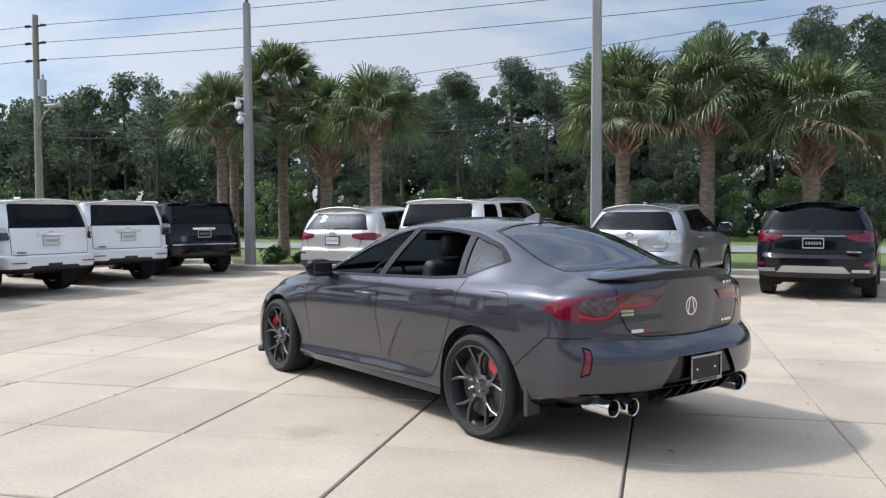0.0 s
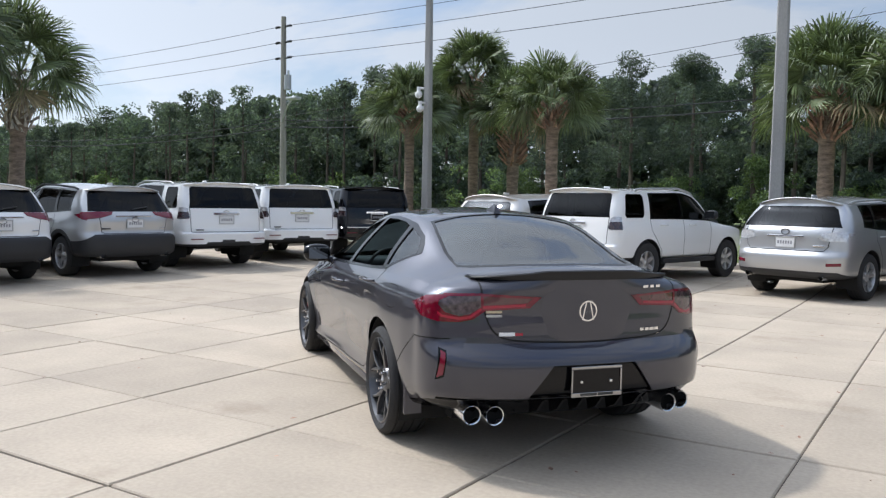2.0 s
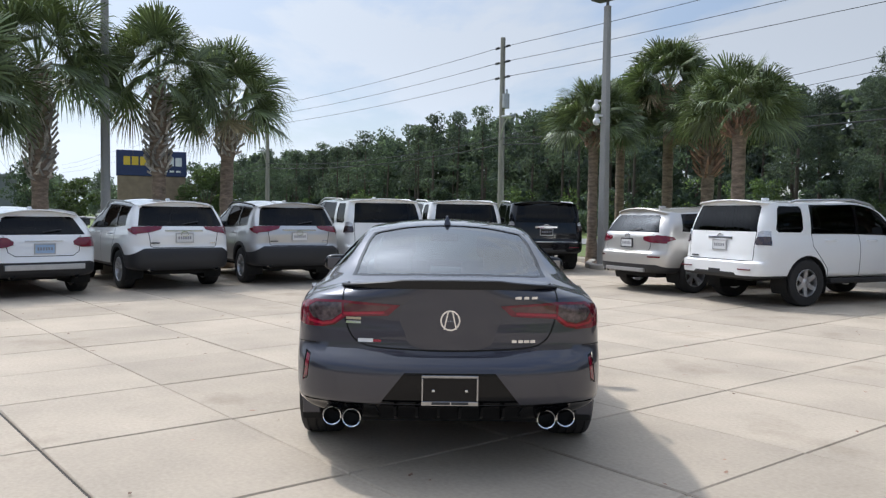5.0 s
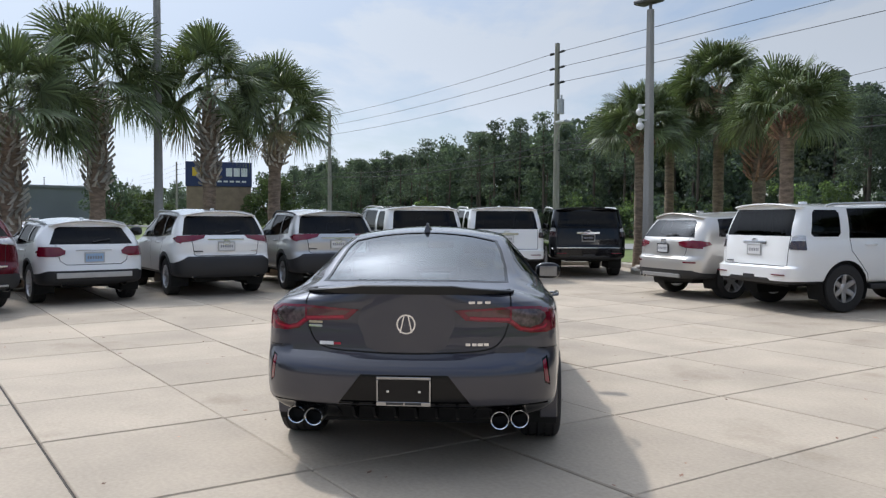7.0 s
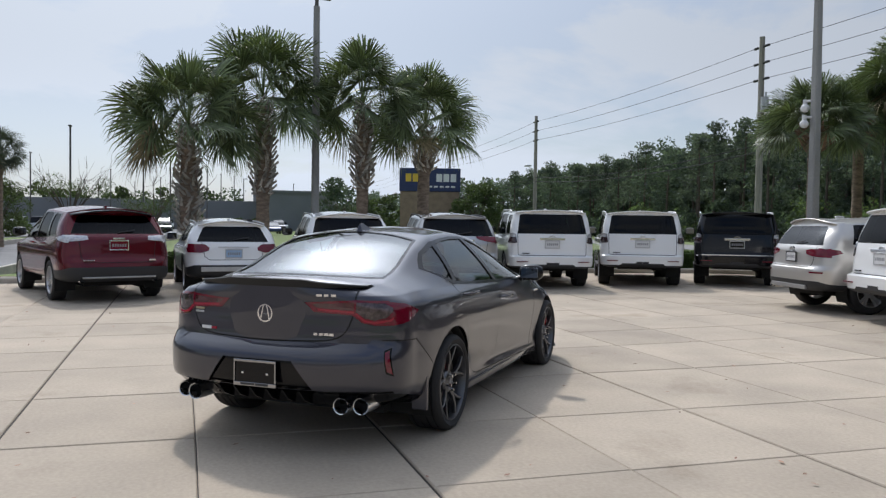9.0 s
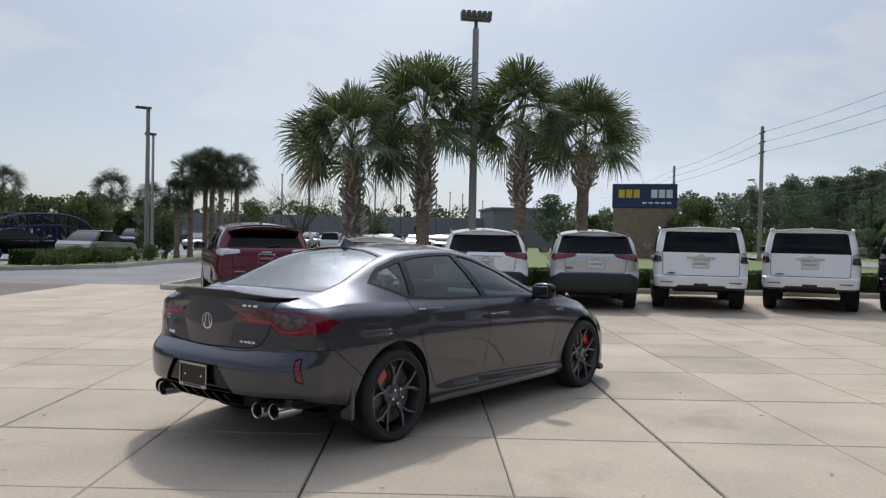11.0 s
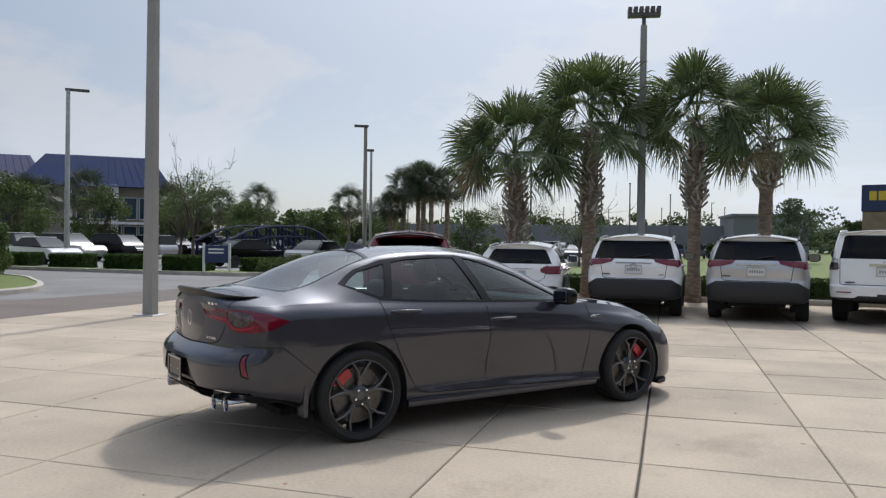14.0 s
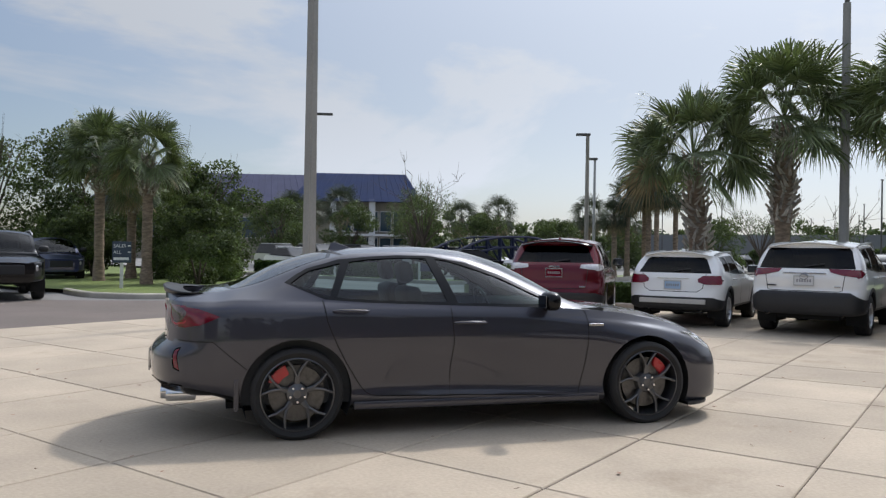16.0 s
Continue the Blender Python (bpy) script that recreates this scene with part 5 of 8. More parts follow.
def offroad(at, name, body, label, mirror=None, plate_mat="plate", rails="steel", lower_chrome=False):
    sp = dict(w=1.91, h=1.77, wb=2.79, sill=0.5, belt=1.17, ro=1.1, fo=0.93, hood=1.14, cowl=2.25, ws_top=1.62, rail_y=0.85, rail_drop=0.06, tail_drop=0.03, tyre=0.385, rim=0.225, tw=0.26, style="six",
              corner=7.0, bulge=0.02, kick=0.0, back=[(0.3, 0.14), (0.46, 0.04), (0.5, 0.0), (0.7, 0.0), (0.74, 0.09), (0.95, 0.11), (1.2, 0.14), (1.25, 0.15), (1.6, 0.29), (1.7, 0.33)],
              clear=0.12, rail_rise=0.05, board=True, panes=[(0.14, 0.14, 1.1, 1.07, "glass_dark"), (1.17, 1.13, 2.12, 1.66, "glass_mid"), (-0.66, -0.6, -0.08, -0.08, "glass_dark")], dlo=(0.09, 0.09, 2.2, 1.71),
              rear=[("rear_window", [(0.77, 1.21), (0.76, 1.24), (0.7, 1.61), (0.66, 1.64), (-0.66, 1.64), (-0.7, 1.61), (-0.76, 1.24), (-0.77, 1.21)], "glass_dark", -0.004, False, "dark privacy glass"),
                    ("tail_lamp_upper", [(1.0, 1.132), (0.786, 1.132), (0.79, 1.2), (0.83, 1.225), (1.0, 1.215)], "lamp_clear", 0.02, True, "smoked clear upper lamp band"),
                    ("tail_lamp", [(1.0, 0.99), (0.79, 1.0), (0.77, 1.03), (0.786, 1.13), (1.0, 1.13)], "lamp_smoke", 0.02, True, "dark smoked tail lamp"),
                    ("bumper_underside", [(0.98, 0.2), (-0.98, 0.2), (-0.98, 0.5), (-0.5, 0.5), (-0.45, 0.54), (0.45, 0.54), (0.5, 0.5), (0.98, 0.5)], "cladding", 0.0, False, "black bumper underside")],
              seams=[[(0.1, 1.18), (0.1, 0.98), (0.43, 0.62), (0.47, 0.46)], [(1.17, 1.2), (1.17, 0.46)], [(2.13, 1.15), (2.1, 0.46)]],
              rear_seams=[[(0.76, 1.22), (0.75, 0.755), (0.72, 0.735), (-0.72, 0.735), (-0.75, 0.755), (-0.76, 1.22)]],
              rails=rails, handles=(0.5, 1.45), plate=0.98, wiper=None, spoiler=0.09, spoiler_drop=0.0, bars=[(1.1, -0.28, 0.28, 0.05, "chrome"), (0.78, 0.5, 0.66, 0.02, "cladding"), (0.6, 0.55, 0.8, 0.02, "lamp_red"), (0.6, -0.8, -0.55, 0.02, "lamp_red")] + ([(0.73, -0.78, 0.78, 0.03, "chrome")] if lower_chrome else []), badge=1.12, hitch=True, plate_mat=plate_mat)
    return suv(name, label, "suv", at, sp, dict(body=M[body], mirror=M[mirror or "cladding"]))


def crossover(at, body, label):
    sp = dict(w=1.855, h=1.685, wb=2.69, sill=0.42, belt=1.1, ro=0.98, fo=0.92, hood=1.05, cowl=2.3, ws_top=1.45, rail_y=0.78, rail_drop=0.09, tail_drop=0.06, tyre=0.355, rim=0.225, tw=0.235, style="five", flare=0.07, clad=0.44,
              corner=4.5, kick=0.05, back=[(0.3, 0.16), (0.42, 0.03), (0.55, 0.0), (0.72, 0.01), (0.8, 0.07), (1.0, 0.06), (1.09, 0.09), (1.16, 0.14), (1.3, 0.26), (1.5, 0.4), (1.56, 0.43)],
              panes=[(0.3, 0.34, 1.1, 1.03, "glass_dark"), (1.18, 1.12, 2.12, 1.52, "glass_mid"), (-0.3, -0.24, 0.22, 0.26, "glass_dark")], dlo=(-0.34, -0.3, 2.2, 1.56),
              rear=[("rear_window", [(0.78, 1.16), (0.69, 1.47), (0.64, 1.52), (-0.64, 1.52), (-0.69, 1.47), (-0.78, 1.16)], "glass_dark", -0.004, False, "dark privacy glass"),
                    ("tail_lamp", [(0.97, 1.0), (0.6, 1.05), (0.42, 1.1), (0.38, 1.15), (0.62, 1.15), (0.97, 1.14)], "lamp_red", 0.015, True, "red tail lamp"),
                    ("bumper_lower", [(0.95, 0.2), (-0.95, 0.2), (-0.95, 0.62), (-0.72, 0.76), (0.72, 0.76), (0.95, 0.62)], "cladding", 0.006, False, "black plastic lower bumper")],
              wrap=[("tail_lamp_side", [(-0.8, 1.0), (-0.5, 1.1), (-0.8, 1.14)], "lamp_red", 0.012)],
              seams=[[(0.28, 1.12), (0.24, 0.95), (0.42, 0.66), (0.5, 0.46)], [(1.14, 1.12), (1.14, 0.46)], [(2.12, 1.08), (2.08, 0.46)]],
              rear_seams=[[(0.66, 1.16), (0.62, 0.95), (0.6, 0.8), (0.55, 0.775), (-0.55, 0.775), (-0.6, 0.8), (-0.62, 0.95), (-0.66, 1.16)]],
              rails="steel" if body == "white_paint" else "cladding", handles=(0.5, 1.38), plate=0.95, wiper=1.2, spoiler=0.07, spoiler_drop=0.0, bars=[(1.08, -0.35, 0.35, 0.025, "chrome"), (0.86, 0.45, 0.6, 0.02, "cladding"), (0.86, -0.58, -0.48, 0.02, "chrome")], badge=1.02, exhaust=(0.6, -0.6))
    return suv("crossover_suv", label, "suv", at, sp, dict(body=M[body], mirror=M["cladding"]))


def small_crossover(at):
    sp = dict(w=1.80, h=1.5, wb=2.70, sill=0.38, belt=1.0, ro=0.86, fo=0.85, hood=0.98, cowl=2.2, ws_top=1.35, rail_y=0.74, rail_drop=0.09, tail_drop=0.05, tyre=0.345, rim=0.235, tw=0.235, style="ten", flare=0.04, clad=0.4,
              corner=3.6, kick=0.06, back=[(0.3, 0.16), (0.4, 0.02), (0.55, 0.0), (0.7, 0.04), (0.9, 0.07), (1.02, 0.12), (1.15, 0.24), (1.35, 0.38), (1.4, 0.4)],
              panes=[(0.3, 0.36, 1.08, 1.02, "glass_dark"), (1.15, 1.1, 2.05, 1.45, "glass_mid"), (-0.25, -0.1, 0.22, 0.28, "glass_dark")], dlo=(-0.28, -0.14, 2.14, 1.5),
              rear=[("rear_window", [(0.69, 1.03), (0.56, 1.3), (0.5, 1.33), (-0.5, 1.33), (-0.56, 1.3), (-0.69, 1.03)], "glass_dark", -0.004, False, "dark privacy glass"),
                    ("tail_lamp", [(0.95, 0.82), (0.6, 0.82), (0.47, 0.86), (0.46, 0.92), (0.55, 0.98), (0.95, 0.99)], "lamp_red", 0.015, True, "red tail lamp"),
                    ("bumper_lower", [(0.95, 0.2), (-0.95, 0.2), (-0.95, 0.5), (-0.74, 0.58), (0.74, 0.58), (0.95, 0.5)], "cladding", 0.004, False, "black lower bumper")],
              wrap=[("tail_lamp_side", [(-0.75, 0.83), (-0.5, 0.9), (-0.75, 0.98)], "lamp_red", 0.012)],
              seams=[[(0.28, 1.02), (0.22, 0.85), (0.42, 0.6), (0.5, 0.42)], [(1.12, 1.02), (1.12, 0.42)], [(2.08, 1.0), (2.05, 0.42)]],
              rear_seams=[[(0.6, 1.02), (0.55, 0.75), (0.45, 0.68), (-0.45, 0.68), (-0.55, 0.75), (-0.6, 1.02)]],
              rails="steel", handles=(0.5, 1.35), plate=0.8, plate_mat="plate_blue", wiper=1.07, spoiler=0.08, spoiler_drop=0.0, bars=[(0.5, -0.62, 0.62, 0.09, "steel"), (0.93, -0.3, 0.3, 0.012, "chrome")], exhaust=(0.5, -0.5))
    return suv("crossover_suv", "small white crossover with red tail lamps and roof rails", "suv", at, sp, dict(body=M["white_paint"], mirror=M["white_paint"]))


def red_suv(at):
    sp = dict(w=1.93, h=1.72, wb=2.85, sill=0.42, belt=1.1, ro=1.02, fo=0.92, hood=1.08, cowl=2.42, ws_top=1.5, rail_y=0.76, rail_drop=0.09, tail_drop=0.06, tyre=0.365, rim=0.25, tw=0.245, style="ten", clad=0.4,
              corner=4.0, kick=0.05, back=[(0.3, 0.16), (0.42, 0.02), (0.55, 0.0), (0.7, 0.02), (0.8, 0.07), (1.05, 0.09), (1.12, 0.1), (1.2, 0.18), (1.35, 0.32), (1.55, 0.46), (1.6, 0.48)],
              panes=[(0.34, 0.4, 1.2, 1.12, "glass_dark"), (1.28, 1.2, 2.25, 1.6, "glass_mid"), (-0.28, -0.16, 0.24, 0.3, "glass_dark")], dlo=(-0.32, -0.22, 2.34, 1.65),
              rear=[("rear_window", [(0.76, 1.2), (0.61, 1.49), (0.55, 1.53), (-0.55, 1.53), (-0.61, 1.49), (-0.76, 1.2)], "glass_dark", -0.004, False, "dark privacy glass"),
                    ("tail_lamp", [(0.98, 1.05), (0.62, 1.08), (0.5, 1.1), (0.52, 1.16), (0.98, 1.18)], "lamp_clear", 0.012, True, "pale clear tail lamp"),
                    ("bumper_lower", [(0.98, 0.2), (-0.98, 0.2), (-0.98, 0.55), (-0.8, 0.62), (0.8, 0.62), (0.98, 0.55)], "cladding", 0.006, False, "dark grey lower bumper")],
              wrap=[("tail_lamp_side", [(-0.82, 1.04), (-0.42, 1.12), (-0.82, 1.18)], "lamp_clear", 0.01)],
              seams=[[(0.32, 1.12), (0.26, 0.95), (0.45, 0.66), (0.52, 0.44)], [(1.24, 1.12), (1.24, 0.44)], [(2.25, 1.1), (2.2, 0.44)]],
              rear_seams=[[(0.66, 1.18), (0.62, 0.8), (0.58, 0.7), (-0.58, 0.7), (-0.62, 0.8), (-0.66, 1.18)]],
              handles=(0.55, 1.5), plate=1.0, plate_mat="lamp_red", frame_mat="chrome", wiper=1.22, spoiler=0.16, spoiler_drop=0.04, bars=[(0.74, 0.42, 0.6, 0.025, "chrome"), (0.74, -0.62, -0.5, 0.03, "chrome"), (1.12, -0.1, 0.1, 0.03, "chrome"), (0.44, -0.62, 0.62, 0.03, "steel")], exhaust=(0.62, -0.62))
    return suv("family_suv", "glossy red metallic suv with a dark grey lower bumper", "suv", at, sp, dict(body=M["red_paint"], mirror=M["cladding"], spoiler=M["gloss_black"]))


def champagne_suv(at):
    sp = dict(w=1.88, h=1.64, wb=2.81, sill=0.42, belt=1.09, ro=0.95, fo=0.88, hood=1.06, cowl=2.3, ws_top=1.45, rail_y=0.77, rail_drop=0.09, tail_drop=0.05, tyre=0.36, rim=0.24, tw=0.245, style="five", flare=0.0, clad=0.42,
              corner=4.0, kick=0.05, back=[(0.3, 0.14), (0.42, 0.02), (0.55, 0.0), (0.72, 0.0), (0.78, 0.06), (1.05, 0.08), (1.12, 0.12), (1.3, 0.24), (1.45, 0.36), (1.5, 0.38)],
              panes=[(0.32, 0.36, 1.15, 1.08, "glass_dark"), (1.22, 1.16, 2.15, 1.52, "glass_mid"), (-0.28, -0.18, 0.24, 0.28, "glass_dark")], dlo=(-0.32, -0.24, 2.22, 1.57),
              rear=[("rear_window", [(0.74, 1.13), (0.61, 1.41), (0.55, 1.45), (-0.55, 1.45), (-0.61, 1.41), (-0.74, 1.13)], "glass_mid", -0.004, False, "tinted rear window"),
                    ("tail_lamp", [(0.98, 0.92), (0.62, 0.94), (0.46, 0.98), (0.44, 1.04), (0.55, 1.06), (0.98, 1.08)], "lamp_red", 0.012, True, "red tail lamp"),
                    ("bumper_lower", [(0.96, 0.2), (-0.96, 0.2), (-0.96, 0.46), (-0.78, 0.53), (0.78, 0.53), (0.96, 0.46)], "cladding", 0.004, False, "black lower bumper"),
                    ("bumper_reflector", [(0.84, 0.66), (0.62, 0.66), (0.62, 0.69), (0.84, 0.69)], "lamp_red", 0.004, True, "slim red reflector")],
              wrap=[("tail_lamp_side", [(-0.8, 0.93), (-0.5, 1.0), (-0.55, 1.05), (-0.8, 1.08)], "lamp_red", 0.01)],
              seams=[[(0.3, 1.1), (0.24, 0.95), (0.44, 0.66), (0.5, 0.44)], [(1.18, 1.1), (1.18, 0.44)], [(2.2, 1.08), (2.15, 0.44)]],
              rear_seams=[[(0.66, 1.12), (0.62, 0.84), (0.56, 0.76), (-0.56, 0.76), (-0.62, 0.84), (-0.66, 1.12)]],
              handles=(0.52, 1.42), plate=0.92, frame_mat="cladding", wiper=1.15, spoiler=0.06, spoiler_drop=0.0, bars=[(0.42, -0.55, 0.55, 0.07, "steel")], badge=1.05, exhaust=(0.62, 0.52))
    return suv("family_suv", "champagne silver suv with red tail lamps", "suv", at, sp, dict(body=M["champagne_paint"]))


def silver_suv(at):
    sp = dict(w=1.885, h=1.67, wb=2.74, sill=0.4, belt=1.09, ro=1.02, fo=0.96, hood=1.05, cowl=2.3, ws_top=1.4, rail_y=0.74, rail_drop=0.1, tail_drop=0.05, tyre=0.37, rim=0.24, tw=0.235, style="five",
              corner=3.8, kick=0.06, back=[(0.3, 0.16), (0.42, 0.03), (0.55, 0.0), (0.7, 0.0), (0.78, 0.07), (1.05, 0.08), (1.14, 0.12), (1.3, 0.26), (1.45, 0.4), (1.52, 0.43)],
              panes=[(0.3, 0.36, 1.1, 1.04, "glass_dark"), (1.18, 1.12, 2.15, 1.48, "glass_mid"), (-0.16, -0.04, 0.22, 0.28, "glass_dark")], dlo=(-0.2, -0.1, 2.22, 1.54),
              rear=[("rear_window", [(0.8, 1.15), (0.65, 1.43), (0.58, 1.48), (-0.58, 1.48), (-0.65, 1.43), (-0.8, 1.15)], "glass_dark", -0.004, False, "dark privacy glass"),
                    ("tail_lamp", [(0.98, 0.93), (0.6, 0.94), (0.5, 0.97), (0.56, 1.06), (0.98, 1.1)], "lamp_clear", 0.012, True, "clear tail lamp"),
                    ("bumper_lower", [(0.96, 0.2), (-0.96, 0.2), (-0.96, 0.38), (-0.8, 0.46), (0.8, 0.46), (0.96, 0.38)], "cladding", 0.004, False, "black bumper underside"),
                    ("bumper_reflector", [(0.84, 0.56), (0.66, 0.55), (0.66, 0.6), (0.84, 0.61)], "lamp_red", 0.004, True, "slim red reflector")],
              wrap=[("tail_lamp_side", [(-0.85, 0.95), (-0.55, 1.05), (-0.85, 1.1)], "lamp_clear", 0.01)],
              seams=[[(0.28, 1.1), (0.22, 0.95), (0.44, 0.66), (0.5, 0.42)], [(1.14, 1.1), (1.14, 0.42)], [(2.2, 1.08), (2.15, 0.42)]],
              rear_seams=[[(0.7, 1.14), (0.66, 0.85), (0.6, 0.78), (-0.6, 0.78), (-0.66, 0.85), (-0.7, 1.14)]],
              rails="steel", handles=(0.5, 1.4), plate=0.9, spoiler=0.06, spoiler_drop=0.0, bars=[(1.0, -0.3, 0.3, 0.03, "chrome"), (0.86, -0.62, -0.45, 0.025, "chrome")], badge=1.07, exhaust=(0.6, -0.6))
    return suv("luxury_suv", "silver suv with clear tail lamps and roof rails", "suv", at, sp, dict(body=M["silver_paint"], mirror=M["chrome"]))


def black_suv(at):
    sp = dict(w=1.895, h=1.7, wb=2.79, sill=0.42, belt=1.1, ro=1.08, fo=1.0, hood=1.07, cowl=2.4, ws_top=1.5, rail_y=0.74, rail_drop=0.1, tail_drop=0.05, tyre=0.375, rim=0.25, tw=0.235, style="ten", clad=0.4,
              corner=3.8, kick=0.07, back=[(0.3, 0.16), (0.42, 0.03), (0.55, 0.0), (0.7, 0.0), (0.78, 0.08), (1.05, 0.1), (1.15, 0.14), (1.3, 0.28), (1.48, 0.44), (1.55, 0.48)],
              panes=[(0.3, 0.36, 1.12, 1.05, "glass_dark"), (1.2, 1.14, 2.22, 1.56, "glass_mid"), (-0.1, 0.0, 0.22, 0.28, "glass_dark")], dlo=(-0.14, -0.06, 2.3, 1.62),
              rear=[("rear_window", [(0.78, 1.17), (0.64, 1.46), (0.57, 1.51), (-0.57, 1.51), (-0.64, 1.46), (-0.78, 1.17)], "glass_dark", -0.004, False, "dark privacy glass"),
                    ("tail_lamp", [(0.98, 0.98), (0.68, 0.97), (0.47, 1.05), (0.44, 1.08), (0.72, 1.1), (0.98, 1.16)], "lamp_red", 0.012, True, "red tail lamp with clear insert"),
                    ("bumper_reflector", [(0.9, 0.57), (0.76, 0.57), (0.76, 0.62), (0.9, 0.64)], "lamp_red", 0.004, True, "small red reflector"),
                    ("skid_plate", [(0.56, 0.46), (-0.56, 0.46), (-0.46, 0.57), (0.46, 0.57)], "steel", 0.01, False, "silver skid plate"),
                    ("bumper_lower", [(0.96, 0.2), (-0.96, 0.2), (-0.96, 0.4), (-0.8, 0.47), (0.8, 0.47), (0.96, 0.4)], "cladding", 0.004, False, "black bumper underside")],
              wrap=[("tail_lamp_side", [(-0.85, 0.98), (-0.5, 1.08), (-0.85, 1.16)], "lamp_red", 0.01)],
              seams=[[(0.28, 1.12), (0.22, 0.95), (0.44, 0.66), (0.5, 0.44)], [(1.16, 1.12), (1.16, 0.44)], [(2.28, 1.1), (2.2, 0.44)]],
              rear_seams=[[(0.72, 1.16), (0.66, 0.85), (0.6, 0.78), (-0.6, 0.78), (-0.66, 0.85), (-0.72, 1.16)]],
              handles=(0.5, 1.42), plate=0.95, plate_mat="gloss_black", frame_mat="steel", spoiler=0.08, spoiler_drop=0.0, bars=[(1.07, -0.48, 0.48, 0.022, "chrome"), (0.81, -0.72, -0.5, 0.022, "chrome"), (0.5, 0.58, 0.84, 0.05, "chrome"), (0.5, -0.84, -0.58, 0.05, "chrome")], badge=1.14)
    return suv("luxury_suv", "glossy black suv with a chrome tailgate strip", "suv", at, sp, dict(body=M["black_paint"]))


sedan()
red_suv((-10.46, 3.11, 199.9))
small_crossover((-11.37, 5.38, 184.6))
crossover((-11.42, 7.79, 178.8), "white_paint", "white crossover with black lower bumper and red tail lamps")
crossover((-11.17, 10.13, 172.4), "silver_paint", "silver crossover with black lower bumper and red tail lamps")
offroad((-11.26, 12.45, 165.0), "offroad_suv", "white_paint", "white boxy off-road suv with a chrome tailgate strip")
offroad((-11.22, 14.92, 153.3), "offroad_suv", "white_paint", "white boxy off-road suv with plain tailgate")
offroad((-10.68, 17.26, 144.6), "offroad_suv", "black_paint", "black boxy off-road suv with chrome trim", lower_chrome=True, plate_mat="gloss_black")
champagne_suv((-5.67, 15.54, 77.4))
offroad((-3.41, 15.32, 73.3), "offroad_suv", "white_paint", "white boxy off-road suv with dark windows")
silver_suv((0.16, 15.45, 72.1))
black_suv((3.14, 15.25, 74.0))


# ---- ground ----
def sheet(name, poly, z, mat, kind="structure", label="", category="", follow=False):
    me = mesh_from(name, [(x, y, (gz(x, y) if follow else 0) + z) for x, y in poly], [tuple(range(len(poly)))], mat)
    return tagged(new(name, me), label, category, "", kind)


g = bmesh.new()
bmesh.ops.create_grid(g, x_segments=20, y_segments=20, size=2500)
tagged(part("ground", g, M["grass"], None, m=pose(0, 0, -0.14)), "flat mown grass running to the horizon", "ground", "", "structure")
X = [1.33, 0.0, -1.53, -2.96, -4.12, -5.3, -6.5, -7.9, -9.3]
while X[0] < 17:
    X.insert(0, X[0] + 1.34)
while X[-1] > -16:
    X.append(X[-1] - 1.4)
Y = [5.89 + 1.24 * k for k in range(-7, 13)]
def gx_(x):
    return 0.007 if min(abs(x - q) for q in (-1.53, 0.0, -4.12)) < 0.05 else 0.0035


def gy_(y):
    return 0.009 if round((y - 5.89) / 1.24) % 2 == 0 else 0.0035


fan = curve([(-20, -0.02), (-2.95, -0.02), (-1.53, 0.01), (0, 0.028), (1.33, 0.021), (20, 0.021)])


def laid(x, y):
    """The slabs were not laid quite square."""
    return x + fan(x) * min(8.0, max(-4.0, y - 6.5)), y + 0.012 * max(-10, min(2, x + 1.5))


pav = thing("pavement", "pale beige concrete slabs with dark open joints and faint stains", "pavement", kind="structure")
bed = bmesh.new()
cells = []
for i in range(len(X) - 1):
    for j in range(len(Y) - 1):
        cells.append(((X[i + 1] + X[i]) / 2, (Y[j] + Y[j + 1]) / 2, X[i + 1], X[i], Y[j], Y[j + 1], gx_(X[i + 1]), gx_(X[i]), gy_(Y[j]), gy_(Y[j + 1])))
cells.sort(key=lambda c: (c[0] + 0.5) ** 2 + (c[1] - 6.5) ** 2)


def slab(c):
    _, _, x0, x1, y0, y1, ga, gb, gc, gd = c
    a, b, d, e = x0 + ga, x1 - gb, y0 + gc, y1 - gd
    r = 0.008
    v = [(a, d, -0.03), (b, d, -0.03), (b, e, -0.03), (a, e, -0.03), (a, d, -r), (b, d, -r), (b, e, -r), (a, e, -r), (a + r, d + r, 0), (b - r, d + r, 0), (b - r, e - r, 0), (a + r, e - r, 0)]
    f = [(0, 1, 5, 4), (1, 2, 6, 5), (2, 3, 7, 6), (3, 0, 4, 7), (4, 5, 9, 8), (5, 6, 10, 9), (6, 7, 11, 10), (7, 4, 8, 11), (8, 9, 10, 11)]
    dz = random.uniform(-0.0025, 0.0025)
    return [(*laid(x, y), z + gz(x, y) + dz) for x, y, z in v], f


rest_v, rest_f = [], []
for k, c in enumerate(cells):
    v, f = slab(c)
    if k < 300:
        piece("slab", mesh_from("slab", v, f, M["concrete"]), pav)
    else:
        n0 = len(rest_v)
        rest_v += v
        rest_f += [tuple(q + n0 for q in p) for p in f]
tagged(piece("far_slabs", mesh_from("far_slabs", rest_v, rest_f, M["concrete"]), pav), kind="stuff")
jv = [(*laid(x, y), gz(x, y) - 0.014) for x in X for y in Y]
jf = [(i * len(Y) + j, i * len(Y) + j + 1, (i + 1) * len(Y) + j + 1, (i + 1) * len(Y) + j) for i in range(len(X) - 1) for j in range(len(Y) - 1)]
piece("joint_bed", mesh_from("joint_bed", jv, jf, M["joint"]), pav)
